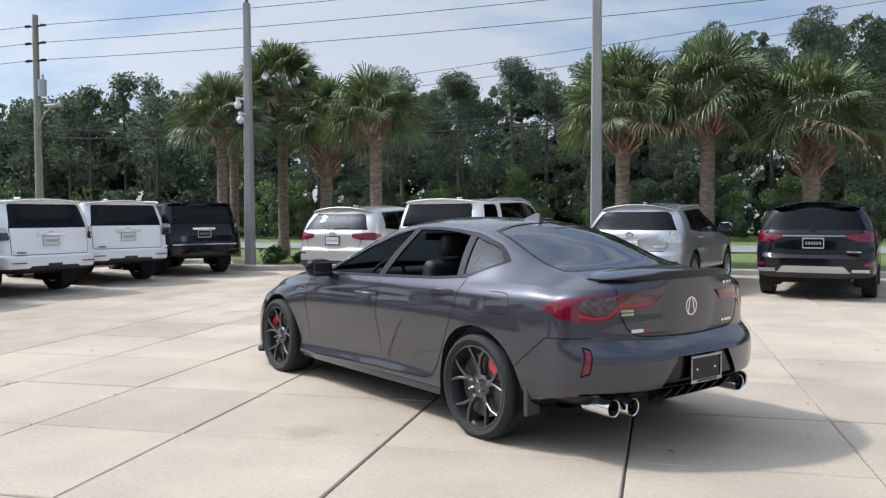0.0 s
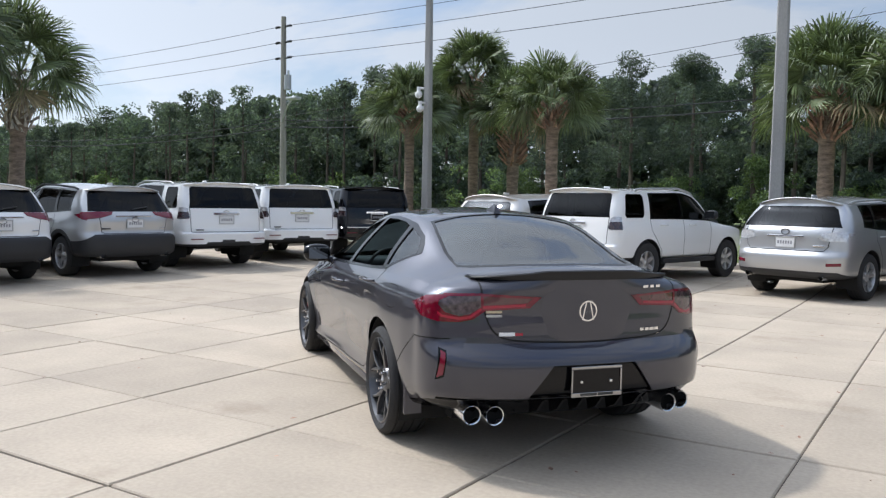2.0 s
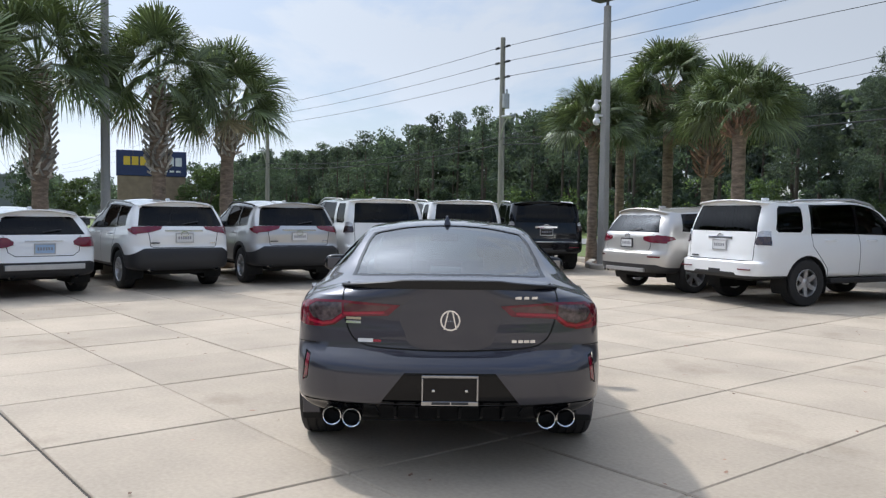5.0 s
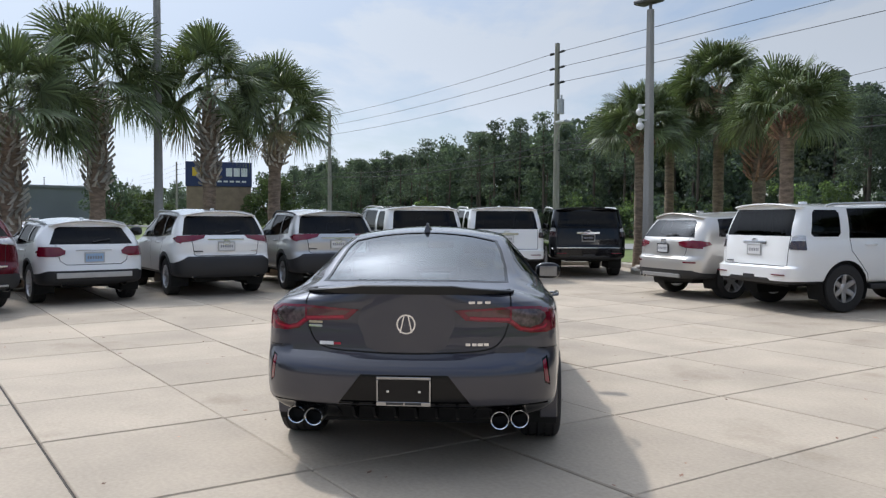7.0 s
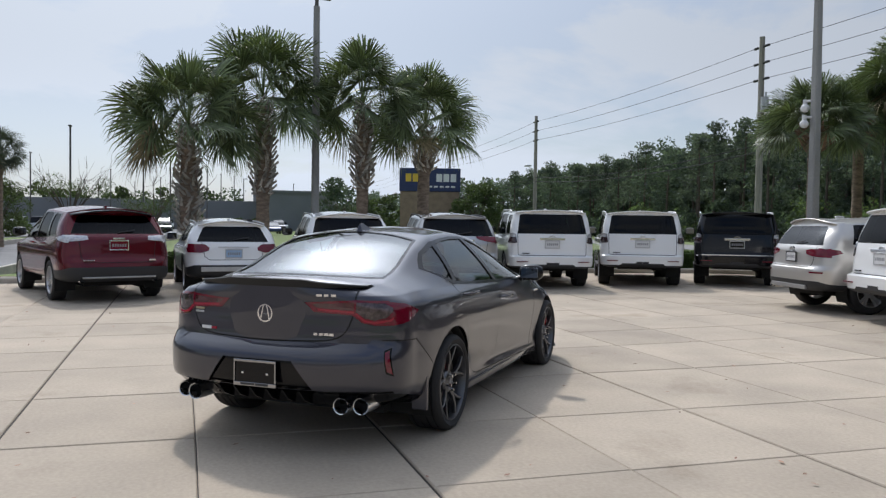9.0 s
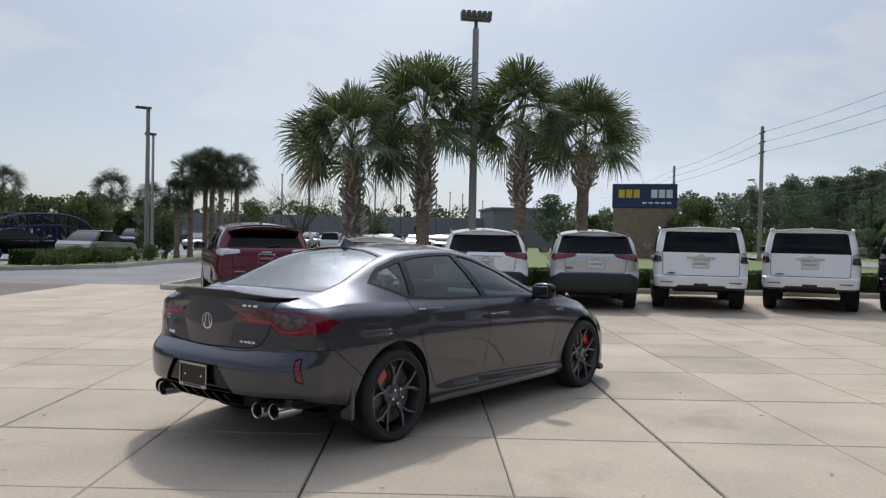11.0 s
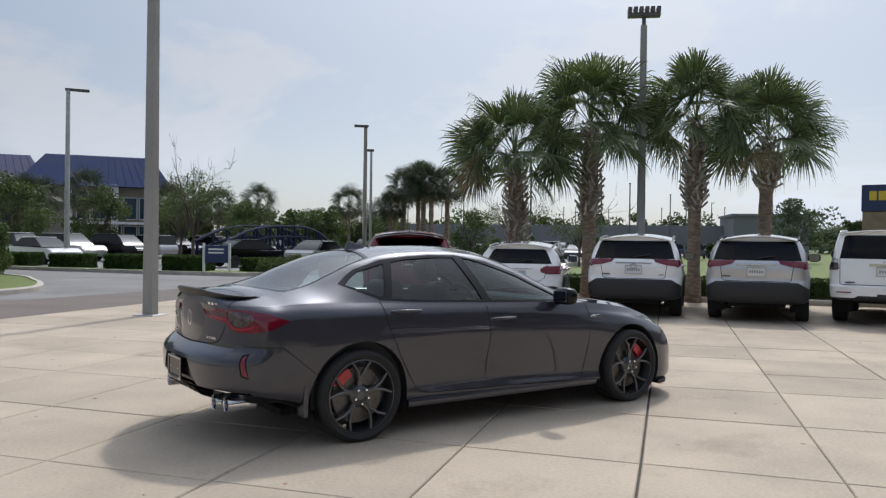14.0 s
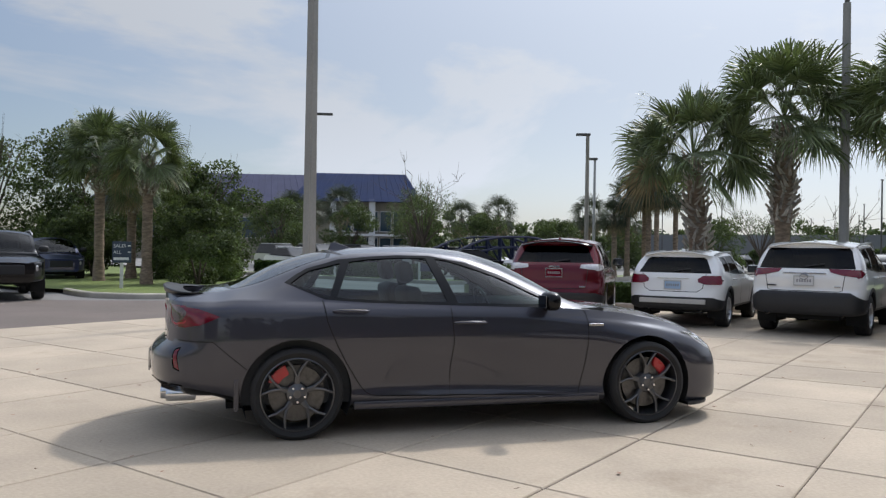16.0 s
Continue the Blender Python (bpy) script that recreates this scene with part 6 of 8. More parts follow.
sheet("driveway", [(30, Y[0]), (-15.9, Y[0]), (-15.9, -0.3), (-20.5, -0.1), (-60, 4.2), (-60, -24), (30, -24)], -0.012, M["asphalt"], label="worn grey asphalt driveway", category="driveway")
sheet("driveway_apron", [(30, Y[0] - 0.02), (-15.9, Y[0] - 0.02), (-16.2, -5.4), (-9.4, -5.9), (-6.2, -9.0), (2, -12), (30, -12)], -0.007, M["apron"], label="brown-grey asphalt strip along the concrete", category="driveway")


def kerb(name, line, closed=False, w=0.16, h=0.14, mat="kerb"):
    bm = bmesh.new()
    n = len(line)
    rows = []
    for k, p in enumerate(line):
        q0, q1 = (line[k - 1], line[(k + 1) % n]) if closed else (line[max(k - 1, 0)], line[min(k + 1, n - 1)])
        dx, dy = q1[0] - q0[0], q1[1] - q0[1]
        d = math.hypot(dx, dy)
        nx, ny = -dy / d, dx / d
        z = gz(*p)
        rows.append([bm.verts.new((p[0] + nx * o, p[1] + ny * o, z + zz)) for o, zz in ((0, -0.1), (0, h - 0.03), (0.03, h), (w, h), (w, -0.1))])
    for a, b in zip(rows, rows[1:] + (rows[:1] if closed else [])):
        if b is a:
            continue
        for k in range(4):
            bm.faces.new((a[k], b[k], b[k + 1], a[k + 1]))
    bmesh.ops.recalc_face_normals(bm, faces=bm.faces)
    return tagged(part(name, bm, M[mat], smooth=30), "pale concrete kerb", "kerb", "", "structure")


EDGE = spline2([(-14.6, -0.35), (-14.2, 0.6), (-14.5, 2.6), (-15.2, 5.0), (-15.3, 8.0), (-15.2, 11), (-15.1, 14), (-14.7, 17), (-13.9, 19.4), (-12.6, 20.4), (-11.2, 19.9), (-10.5, 18.9), (-9.6, 18.35), (-8.4, 18.8), (-6, 19.5), (-2, 19.6), (6, 19.5), (14, 19.3), (18, 19.2)], 4)
kerb("kerb", EDGE)
kerb("kerb", [(-60, 3.9), (-38, 1.2), (-20.5, -0.25), (-14.75, -0.4)])
# planted bed behind the kerb, and the lawn beyond
inner = []
for k, p in enumerate(EDGE):
    q0, q1 = EDGE[max(k - 1, 0)], EDGE[min(k + 1, len(EDGE) - 1)]
    d = math.hypot(q1[0] - q0[0], q1[1] - q0[1])
    inner.append((-(q1[1] - q0[1]) / d, (q1[0] - q0[0]) / d))
lv, lf = [], []
offs = [0.14, 0.8, 1.8, 3.5, 6.0]
for (x, y), (nx, ny) in zip(EDGE, inner):
    lv += [(x + nx * o, y + ny * o, gz(x, y) + (0.11 if o < 3 else 0.1)) for o in offs]
for k in range(len(EDGE) - 1):
    for j in range(4):
        lf.append((k * 5 + j, (k + 1) * 5 + j, (k + 1) * 5 + j + 1, k * 5 + j + 1))
idx = [0 if (f[0] % 5) < 1 else 1 for f in lf]
tagged(new("planting_bed", mesh_from("planting_bed", lv, lf, [M["mulch"], M["grass"]], idx)), "strip of mulch and mown grass behind the kerb", "planting bed", "", "structure")
wl_ = [(p[0] + n[0] * 6, p[1] + n[1] * 6) for p, n in zip(EDGE, inner)]
sheet("lawn", [(-60, 4.0), (-38, 1.3), *wl_, (60, 25), (60, 31), (2.6, 31), (-60, 36)], 0.03, M["grass"], label="mown green lawn beside the road", category="lawn")
sheet("road", [(80, 25.6 + 0), (2.6, 31.5), (-160, 44), (-400, 62), (-400, 72), (-160, 52), (2.6, 38.5), (80, 32.6)], 0.06, M["road"], label="grey two-lane road behind the lawn", category="road")


# ---- posts, wires ----
def mast(at, h, r0, r1, name, mat, label, category="lamp post", square=False, z0=0.1, plinth=0.0):
    x, y = at
    t = thing(name, label, category, pose(x, y, gz(x, y) + z0))
    bm = bmesh.new()
    tube(bm, [(0, 0, -0.2), (0, 0, h)], [r0, r1], 4 if square else 16)
    if square:
        bmesh.ops.rotate(bm, verts=bm.verts, matrix=Matrix.Rotation(radians(45), 3, "Z"))
        bmesh.ops.bevel(bm, geom=[e for e in bm.edges if abs(e.verts[0].co.z - e.verts[1].co.z) > 1], offset=0.025, segments=1, affect="EDGES")
    part("shaft", bm, mat, t, smooth=40)
    b = boxed(-r0 * 1.5, -r0 * 1.5, -0.2, r0 * 1.5, r0 * 1.5, max(0.02, plinth), 0.015)
    part("base_plate", b, M["pole"] if plinth else M["steel"], t)
    return t


p1 = mast((-9.76, 18.72), 6.75, 0.165, 0.11, "lamp_post", M["pole"], "tall tapered square concrete post with security cameras", square=True)
for z, a in ((4.15, 200), (3.75, 250)):
    b = bmesh.new()
    r = bmesh.ops.create_uvsphere(b, u_segments=16, v_segments=10, radius=0.1)
    tube(b, [(0, 0, 0.06), (0, 0, 0.2)], 0.05, 10)
    tube(b, [(0, 0, 0.16), (0.2, 0, 0.16)], 0.03, 8)
    part("security_camera", b, M["plate"], p1, "white dome security camera", smooth=60, m=pose(0.26 * math.cos(radians(a)), 0.26 * math.sin(radians(a)), z, 0, 0, a + 180))
b = bmesh.new()
tube(b, [(0, 0, 6.7), (0, 0, 6.95)], 0.04, 8)
box(b, -0.42, -0.2, 6.92, 0.3, 0.2, 7.04, 0.04)
part("lamp_head", b, M["bronze"], p1, "flat floodlight head")
mast((-0.89, 18.14), 7.2, 0.19, 0.14, "lamp_post", M["pole"], "tall tapered square concrete post", square=True, z0=0.0)
p3 = mast((-15.02, 7.7), 6.85, 0.115, 0.08, "lamp_post", M["pole"], "dark post with a wide floodlight head on a concrete base", plinth=0.75)
b = bmesh.new()
tube(b, [(0, 0, 6.8), (0, 0, 7.1)], 0.05, 8)
box(b, -0.12, -0.4, 7.06, 0.12, 0.4, 7.16, 0.02)
hd_ = part("lamp_head", b, M["bronze"], p3, "wide finned floodlight head", m=pose(0, 0, 0, 0, 0, 8))
for k in range(6):
    part("floodlight", boxed(-0.14, -0.4 + 0.14 * k, 7.158, 0.14, -0.3 + 0.14 * k, 7.3, 0.01), M["bronze"], hd_)
mast((-7.36, -1.03), 7.2, 0.16, 0.12, "lamp_post", M["pole"], "tall tapered square concrete post", square=True, z0=0.0)


def street_lamp(at, h, arm=0.0, label="slim grey lamp post with a flat head", r=0.09, mat="steel", name="street_lamp", turn=0):
    t = mast(at, h, r, r * 0.75, name, M[mat], label, z0=-0.1)
    b = bmesh.new()
    box(b, -0.15, -0.15 if not arm else -0.1, h - 0.05, 0.15 + abs(arm), 0.15, h + 0.08, 0.02)
    part("lamp_head", b, M["bronze"], t, m=pose(0, 0, 0, 0, 0, turn))
    return t


street_lamp((-29.48, -22.93), 9.5, 0.9, turn=130, r=0.14)
street_lamp((-36.62, -8.63), 8.1, 0.5, turn=-60, r=0.13, mat="wood_pole")
street_lamp((-38.2, -8.9), 6.9, 0.3, turn=-60)
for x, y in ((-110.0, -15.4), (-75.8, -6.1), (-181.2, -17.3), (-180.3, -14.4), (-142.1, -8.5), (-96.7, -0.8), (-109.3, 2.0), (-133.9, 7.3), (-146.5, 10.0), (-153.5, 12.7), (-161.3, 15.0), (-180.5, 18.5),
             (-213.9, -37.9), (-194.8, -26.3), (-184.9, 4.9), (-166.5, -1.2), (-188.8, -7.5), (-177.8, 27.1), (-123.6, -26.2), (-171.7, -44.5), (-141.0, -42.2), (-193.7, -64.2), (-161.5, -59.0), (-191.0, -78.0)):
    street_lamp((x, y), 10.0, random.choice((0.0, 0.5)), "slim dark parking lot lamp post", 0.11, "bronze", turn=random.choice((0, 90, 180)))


def utility_pole(at, h, lamp=False, can=False):
    x, y = at
    t = thing("utility_pole", "weathered wooden utility pole with three insulator arms", "utility pole", pose(x, y, 0, 0, 0, -4.4))
    b = bmesh.new()
    tube(b, [(0, 0, -0.3), (0, 0, h)], [0.19, 0.13], 14)
    part("shaft", b, M["wood_pole"], t, smooth=40)
    for z in (h - 0.5, h - 1.3, h - 2.1):
        for s in (1, -1):
            b = bmesh.new()
            tube(b, [(0, 0, z - 0.05), (s * 0.5, 0, z), (s * 0.62, 0, z + 0.02)], [0.03, 0.03, 0.02], 6)
            for k in range(3):
                tube(b, [(s * (0.34 + 0.1 * k), 0, z + 0.0), (s * (0.36 + 0.1 * k), 0, z + 0.01)], 0.07, 10)
            part("insulator_arm", b, M["cable"], t)
    if can:
        b = bmesh.new()
        tube(b, [(0.32, 0, h - 3.75), (0.32, 0, h - 3.0)], 0.19, 14)
        tube(b, [(0.32, 0.05, h - 3.0), (0.32, 0.05, h - 2.75)], 0.05, 8)
        part("transformer", b, M["steel"], t, "grey transformer can", smooth=40)
    if lamp:
        b = bmesh.new()
        tube(b, [(0, -0.1, h - 5.4), (1.2, -0.8, h - 4.7), (2.2, -1.4, h - 4.5)], 0.04, 6)
        box(b, 2.1, -1.75, h - 4.56, 2.8, -1.35, h - 4.44, 0.03)
        part("street_lamp_arm", b, M["steel"], t)
    return t


POLES = [(8.6, 28.5), (-27.2, 31.5), (-57.5, 33.1), (-92, 36.6), (-126, 39.5)]
for k, p in enumerate(POLES):
    utility_pole(p, 10.9, lamp=k in (1, 2), can=k == 1)


def wire(p, q, r=0.014, sag=0.35):
    b = bmesh.new()
    pts = [Vector(p).lerp(Vector(q), k / 12) - Vector((0, 0, sag * 4 * k / 12 * (1 - k / 12))) for k in range(13)]
    tube(b, pts, r, 5, cap=False)
    return tagged(part("cable", b, M["cable"]), "thin dark overhead cable strung between poles", "cable", "overhead cables")


for (xa, ya), (xb, yb) in zip([(48, 25.2)] + POLES, POLES + [(-165, 43)]):
    for z, r in ((10.43, 0.013), (9.63, 0.013), (8.83, 0.013), (5.6, 0.022), (5.25, 0.03)):
        wire((xa, ya, z), (xb, yb, z), r, 0.25 if z > 8 else 0.5)
wire((-45, 46, 7.6), (16, 38.5, 11.4), 0.014, 0.4)
wire((-45, 46, 7.0), (16, 38.5, 10.6), 0.014, 0.4)


# ---- plants ----
def palm(at, trunk, radius, seed, boots=(0.5, 1.0), trunk_r=0.17, leaves=46, name="palm_tree", label="", lean=(0, 0), dry=3, seg=40, z0=0.1, splay=1.0, boot="boot", green="frond", low=-40, swell=1.0):
    rng = random.Random(seed)
    x, y = at
    t = thing(name, label or "cabbage palm with a rough trunk and fan-shaped fronds", "palm tree", pose(x, y, gz(x, y) + z0, 0, 0, rng.uniform(0, 360)), "palm trees")
    axis = [Vector((lean[0] * s * s, lean[1] * s * s, trunk * s)) for s in np.linspace(0, 1, 26)]
    boot_size = curve([(0, 0.75), (0.1, 1.25), (0.4, 1.3), (0.75, 1.0), (1, 0.8)])

    def core(f):
        return trunk_r * 0.8 + 0.14 * swell * max(0.0, boot_size(max(0.0, min(1.0, f))) - 0.7)
    rad = [max(trunk_r * (1.35 - 0.35 * min(1, s * 6)) * (1 + 0.05 * math.sin(s * 37 + seed)), core((s - boots[0]) / (boots[1] - boots[0])) if s > boots[0] else 0) for s in np.linspace(0, 1, 26)]
    b = bmesh.new()
    tube(b, [axis[0] - Vector((0, 0, 0.3))] + axis, [rad[0]] + rad, 14)
    part("trunk", b, M["trunk"], t, smooth=60)
    # cut leaf bases, crossing round the trunk
    bv, bf = [], []
    z, turn = trunk * boots[0], 0.0
    while z < trunk * boots[1] + 0.12:
        f = (z / trunk - boots[0]) / max(0.05, boots[1] - boots[0])
        k = min(1.0, z / trunk)
        c = Vector((lean[0] * k * k, lean[1] * k * k, z))
        grow = boot_size(max(0.0, min(1.0, f)))
        for q in range(2):
            a = turn + q * math.pi + rng.uniform(-0.15, 0.15)
            o, s = Vector((math.cos(a), math.sin(a), 0)), Vector((-math.sin(a), math.cos(a), 0))
            r0, ln, w = core(f) * 0.95, rng.uniform(0.12, 0.2) * grow, rng.uniform(0.04, 0.06)
            ln *= 1.0 + 0.5 * (splay - 1)
            tip = c + o * (r0 + 0.1 * splay * grow * rng.uniform(0.7, 1.3)) + Vector((0, 0, ln)) + s * (0.13 if (q + int(z * 22)) % 2 else -0.13) * rng.uniform(0.6, 1.2)
            base = len(bv)
            bv += [c + o * r0 + s * w, c + o * r0 - s * w, c + o * (r0 + 0.05), tip + s * w * 0.3, tip - s * w * 0.3, tip + o * 0.03 - Vector((0, 0, 0.05))]
            bf += [(base, base + 1, base + 4, base + 3), (base, base + 3, base + 5, base + 2), (base + 1, base + 2, base + 5, base + 4), (base + 3, base + 4, base + 5)]
        turn += 2.4
        z += 0.032
    tagged(piece("leaf_base_sheath", mesh_from("leaf_base_sheath", bv, bf, M[boot]), t), kind="stuff")
    # fronds
    top = axis[-1] + Vector((0, 0, 0.1))
    fv, ff, dv, df = [], [], [], []
    for k in range(leaves):
        u = (k + 0.5) / leaves
        el = radians(86 - (86 - low) * u ** 0.9 + rng.uniform(-9, 9))
        az = k * 2.39996 + rng.uniform(-0.3, 0.3)
        old = k >= leaves - dry
        V, F = (dv, df) if old else (fv, ff)
        d = Vector((math.cos(el) * math.cos(az), math.cos(el) * math.sin(az), math.sin(el)))
        s = Vector((-math.sin(az), math.cos(az), 0))
        ln = radius * rng.uniform(0.45, 0.58)
        droop = Vector((0, 0, -1)) * (0.1 * radius * (1 - max(0, math.sin(el))))
        hub = top + d * ln + droop * 0.5
        pw = 0.018
        n0 = len(V)
        V += [top + s * pw, top - s * pw, hub - s * pw * 0.7, hub + s * pw * 0.7]
        F.append((n0, n0 + 1, n0 + 2, n0 + 3))
        fd = (d + droop.normalized() * 0.35).normalized()
        up = s.cross(fd).normalized()
        blade, tilt = radius * rng.uniform(0.46, 0.6), rng.uniform(-1.15, 1.15)
        sx = (s * math.cos(tilt) + up * math.sin(tilt)).normalized()
        nrm = sx.cross(fd)
        for q in range(seg):
            a = -1.9 + 3.8 * q / (seg - 1) + rng.uniform(-0.05, 0.05)
            dirn = fd * math.cos(a) + sx * math.sin(a) + nrm * (0.22 * abs(math.sin(a)) * (1 if q % 2 else 0.7))
            dirn.normalize()
            L = blade * (1.0 - 0.18 * abs(a) / 2.15) * rng.uniform(0.88, 1.06)
            wd = dirn.cross(nrm).normalized()
            hang = Vector((0, 0, -1)) * L * rng.uniform(0.08, 0.4)
            m1, m2 = hub + dirn * L * 0.55, hub + dirn * L * 0.82 + hang * 0.25
            tip = hub + dirn * L * 0.95 + hang
            w1, w2 = 0.028 * radius / 1.5 + 0.003, 0.018 * radius / 1.5
            n0 = len(V)
            V += [hub + wd * 0.006, hub - wd * 0.006, m1 - wd * w1 / 2 + nrm * 0.008, m1 + wd * w1 / 2 - nrm * 0.008, m2 - wd * w2 / 2, m2 + wd * w2 / 2, tip]
            F += [(n0, n0 + 1, n0 + 2, n0 + 3), (n0 + 3, n0 + 2, n0 + 4, n0 + 5), (n0 + 5, n0 + 4, n0 + 6)]
    piece("crown", mesh_from("crown", fv, ff, M[green]), t, label="green fan-shaped fronds")
    if dv:
        piece("dry_skirt", mesh_from("dry_skirt", dv, df, M["dry_frond"]), t, label="brown hanging dead fronds")
    return t


for k, (x, y, tr, r, bt, lean, tr_r, dry) in enumerate([
        (-11.33, 20.14, 3.75, 1.6, (0.86, 1.0), (0, 0), 0.14, 1), (-12.3, 22.6, 4.1, 1.6, (0.86, 1.0), (0, 0), 0.14, 1), (-10.9, 23.15, 5.15, 1.72, (0.86, 1.0), (0, 0), 0.16, 2), (-9.3, 22.8, 4.0, 1.6, (0.6, 1.0), (0.1, 0), 0.18, 2), (-6.8, 20.2, 3.75, 1.58, (0.86, 1.0), (0, 0), 0.16, 2),
        (-0.37, 21.4, 3.85, 1.95, (0.74, 1.0), (0, 0), 0.18, 3), (1.72, 21.0, 3.95, 1.95, (0.8, 1.0), (0, 0), 0.18, 3), (4.15, 21.0, 3.4, 1.95, (0.64, 1.0), (0, 0), 0.2, 4), (7.6, 21.2, 3.9, 1.9, (0.7, 1.0), (0, 0), 0.18, 3)]):
    palm((x, y), tr, r, 10 + k, bt, tr_r, 54, lean=lean, dry=max(0, dry - 1), splay=2.2, boot="brown_boot", low=-8)
for k, (x, y, tr, r, bt, lean, tr_r, lv_) in enumerate([
        (-14.85, 4.6, 3.5, 1.95, (0.28, 1.0), (-0.5, -0.1), 0.17, 44), (-15.22, 6.39, 4.35, 2.05, (0.45, 1.0), (0, 0), 0.17, 46), (-15.27, 8.99, 4.35, 1.85, (0.5, 1.0), (0, 0), 0.155, 40), (-15.15, 10.62, 3.8, 1.8, (0.7, 1.0), (0.15, 0), 0.16, 40)]):
    palm((x, y), tr, r, 40 + k, bt, tr_r, lv_, lean=lean, dry=1, splay=1.0, low=-20, swell=1.0, label="cabbage palm with crisscross leaf bases on the trunk")
for k, (x, y, tr, r) in enumerate([(-11.8, -16.1, 4.5, 1.8), (-11.6, -12.9, 4.2, 1.65), (-14.0, -17.5, 3.6, 1.5)]):
    palm((x, y), tr, r, 60 + k, (0.7, 1.0), 0.17, 46)
# far palms against the light, their shade put into the frond colour
for k, (x, y, tr, r) in enumerate([(-37.2, -7.2, 3.4, 0.95), (-37.6, -6.6, 4.6, 1.15), (-39.5, -6.35, 5.1, 1.2), (-38.2, -5.6, 4.9, 1.2), (-37.8, -5.0, 4.7, 1.1), (-39.7, -4.6, 4.8, 1.15), (-70, -24, 5.2, 2.0), (-72, -21, 4.4, 1.8), (-62, -30, 5.0, 1.9), (-60, -33, 4.6, 1.8), (-58, -37, 5.0, 1.9), (-47, -37, 5.2, 1.8), (-45, -41, 4.8, 1.8), (-52, -46, 5.0, 1.8)]):
    palm((x, y), tr, r * 1.2, 80 + k, (0.9, 1.0), 0.14, 64, seg=18, label="distant palm with a dense round crown", z0=-0.1, green="backlit_frond", low=-60, dry=8)


def leaf_mesh(name, centres, size, mat, seed, flat=0.6):
    """Small four-cornered leaves at the given places, each turned its own way."""
    rng = np.random.default_rng(seed)
    n = len(centres)
    c = np.asarray(centres, float)
    a = rng.normal(size=(n, 3))
    a /= np.linalg.norm(a, axis=1)[:, None]
    b = np.cross(a, rng.normal(size=(n, 3)))
    b /= np.linalg.norm(b, axis=1)[:, None]
    s = (size if np.ndim(size) else np.full(n, size))[:, None] * rng.uniform(0.6, 1.25, (n, 1))
    v = np.empty((n, 4, 3))
    v[:, 0], v[:, 1], v[:, 2], v[:, 3] = c + a * s * 0.5, c + b * s * flat * 0.5, c - a * s * 0.5, c - b * s * flat * 0.5
    me = bpy.data.meshes.new(name)
    me.vertices.add(n * 4)
    me.vertices.foreach_set("co", v.reshape(-1))
    me.loops.add(n * 4)
    me.loops.foreach_set("vertex_index", np.arange(n * 4, dtype=np.int32))
    me.polygons.add(n)
    me.polygons.foreach_set("loop_start", np.arange(0, n * 4, 4, dtype=np.int32))
    me.update(calc_edges=True)
    me.materials.append(mat)
    return me


def clumps(rng, centres, radii, n, squash=0.7):
    """n leaf places in each clump, thickest near its skin."""
    out = []
    for c, r in zip(centres, radii):
        d = rng.normal(size=(n, 3))
        d /= np.linalg.norm(d, axis=1)[:, None]
        d *= (r * rng.uniform(0.35, 1.0, (n, 1)) ** 0.5)
        d[:, 2] *= squash
        out.append(np.asarray(c) + d)
    return np.concatenate(out)


def broad_crown(rng, x, y, h, r, n, base=0.35):
    c, q = [], []
    for _ in range(n):
        u = rng.uniform(0, 1)
        z = h * (base + (1 - base) * u)
        w = r * math.sqrt(max(0.05, 1 - (2 * u - 0.9) ** 2 * 0.85))
        a = rng.uniform(0, 2 * math.pi)
        k = math.sqrt(rng.uniform(0.1, 1)) * w * 0.85
        c.append((x + k * math.cos(a), y + k * math.sin(a), z))
        q.append(r * rng.uniform(0.26, 0.42))
    return c, q


rng = np.random.default_rng(5)
tr_b = bmesh.new()
pine_c, leaf_c, vine_c, far_c = [], [], [], []
pine_n, leaf_n, vine_n = [], [], []


def front(x):
    return 54 - 0.077 * x


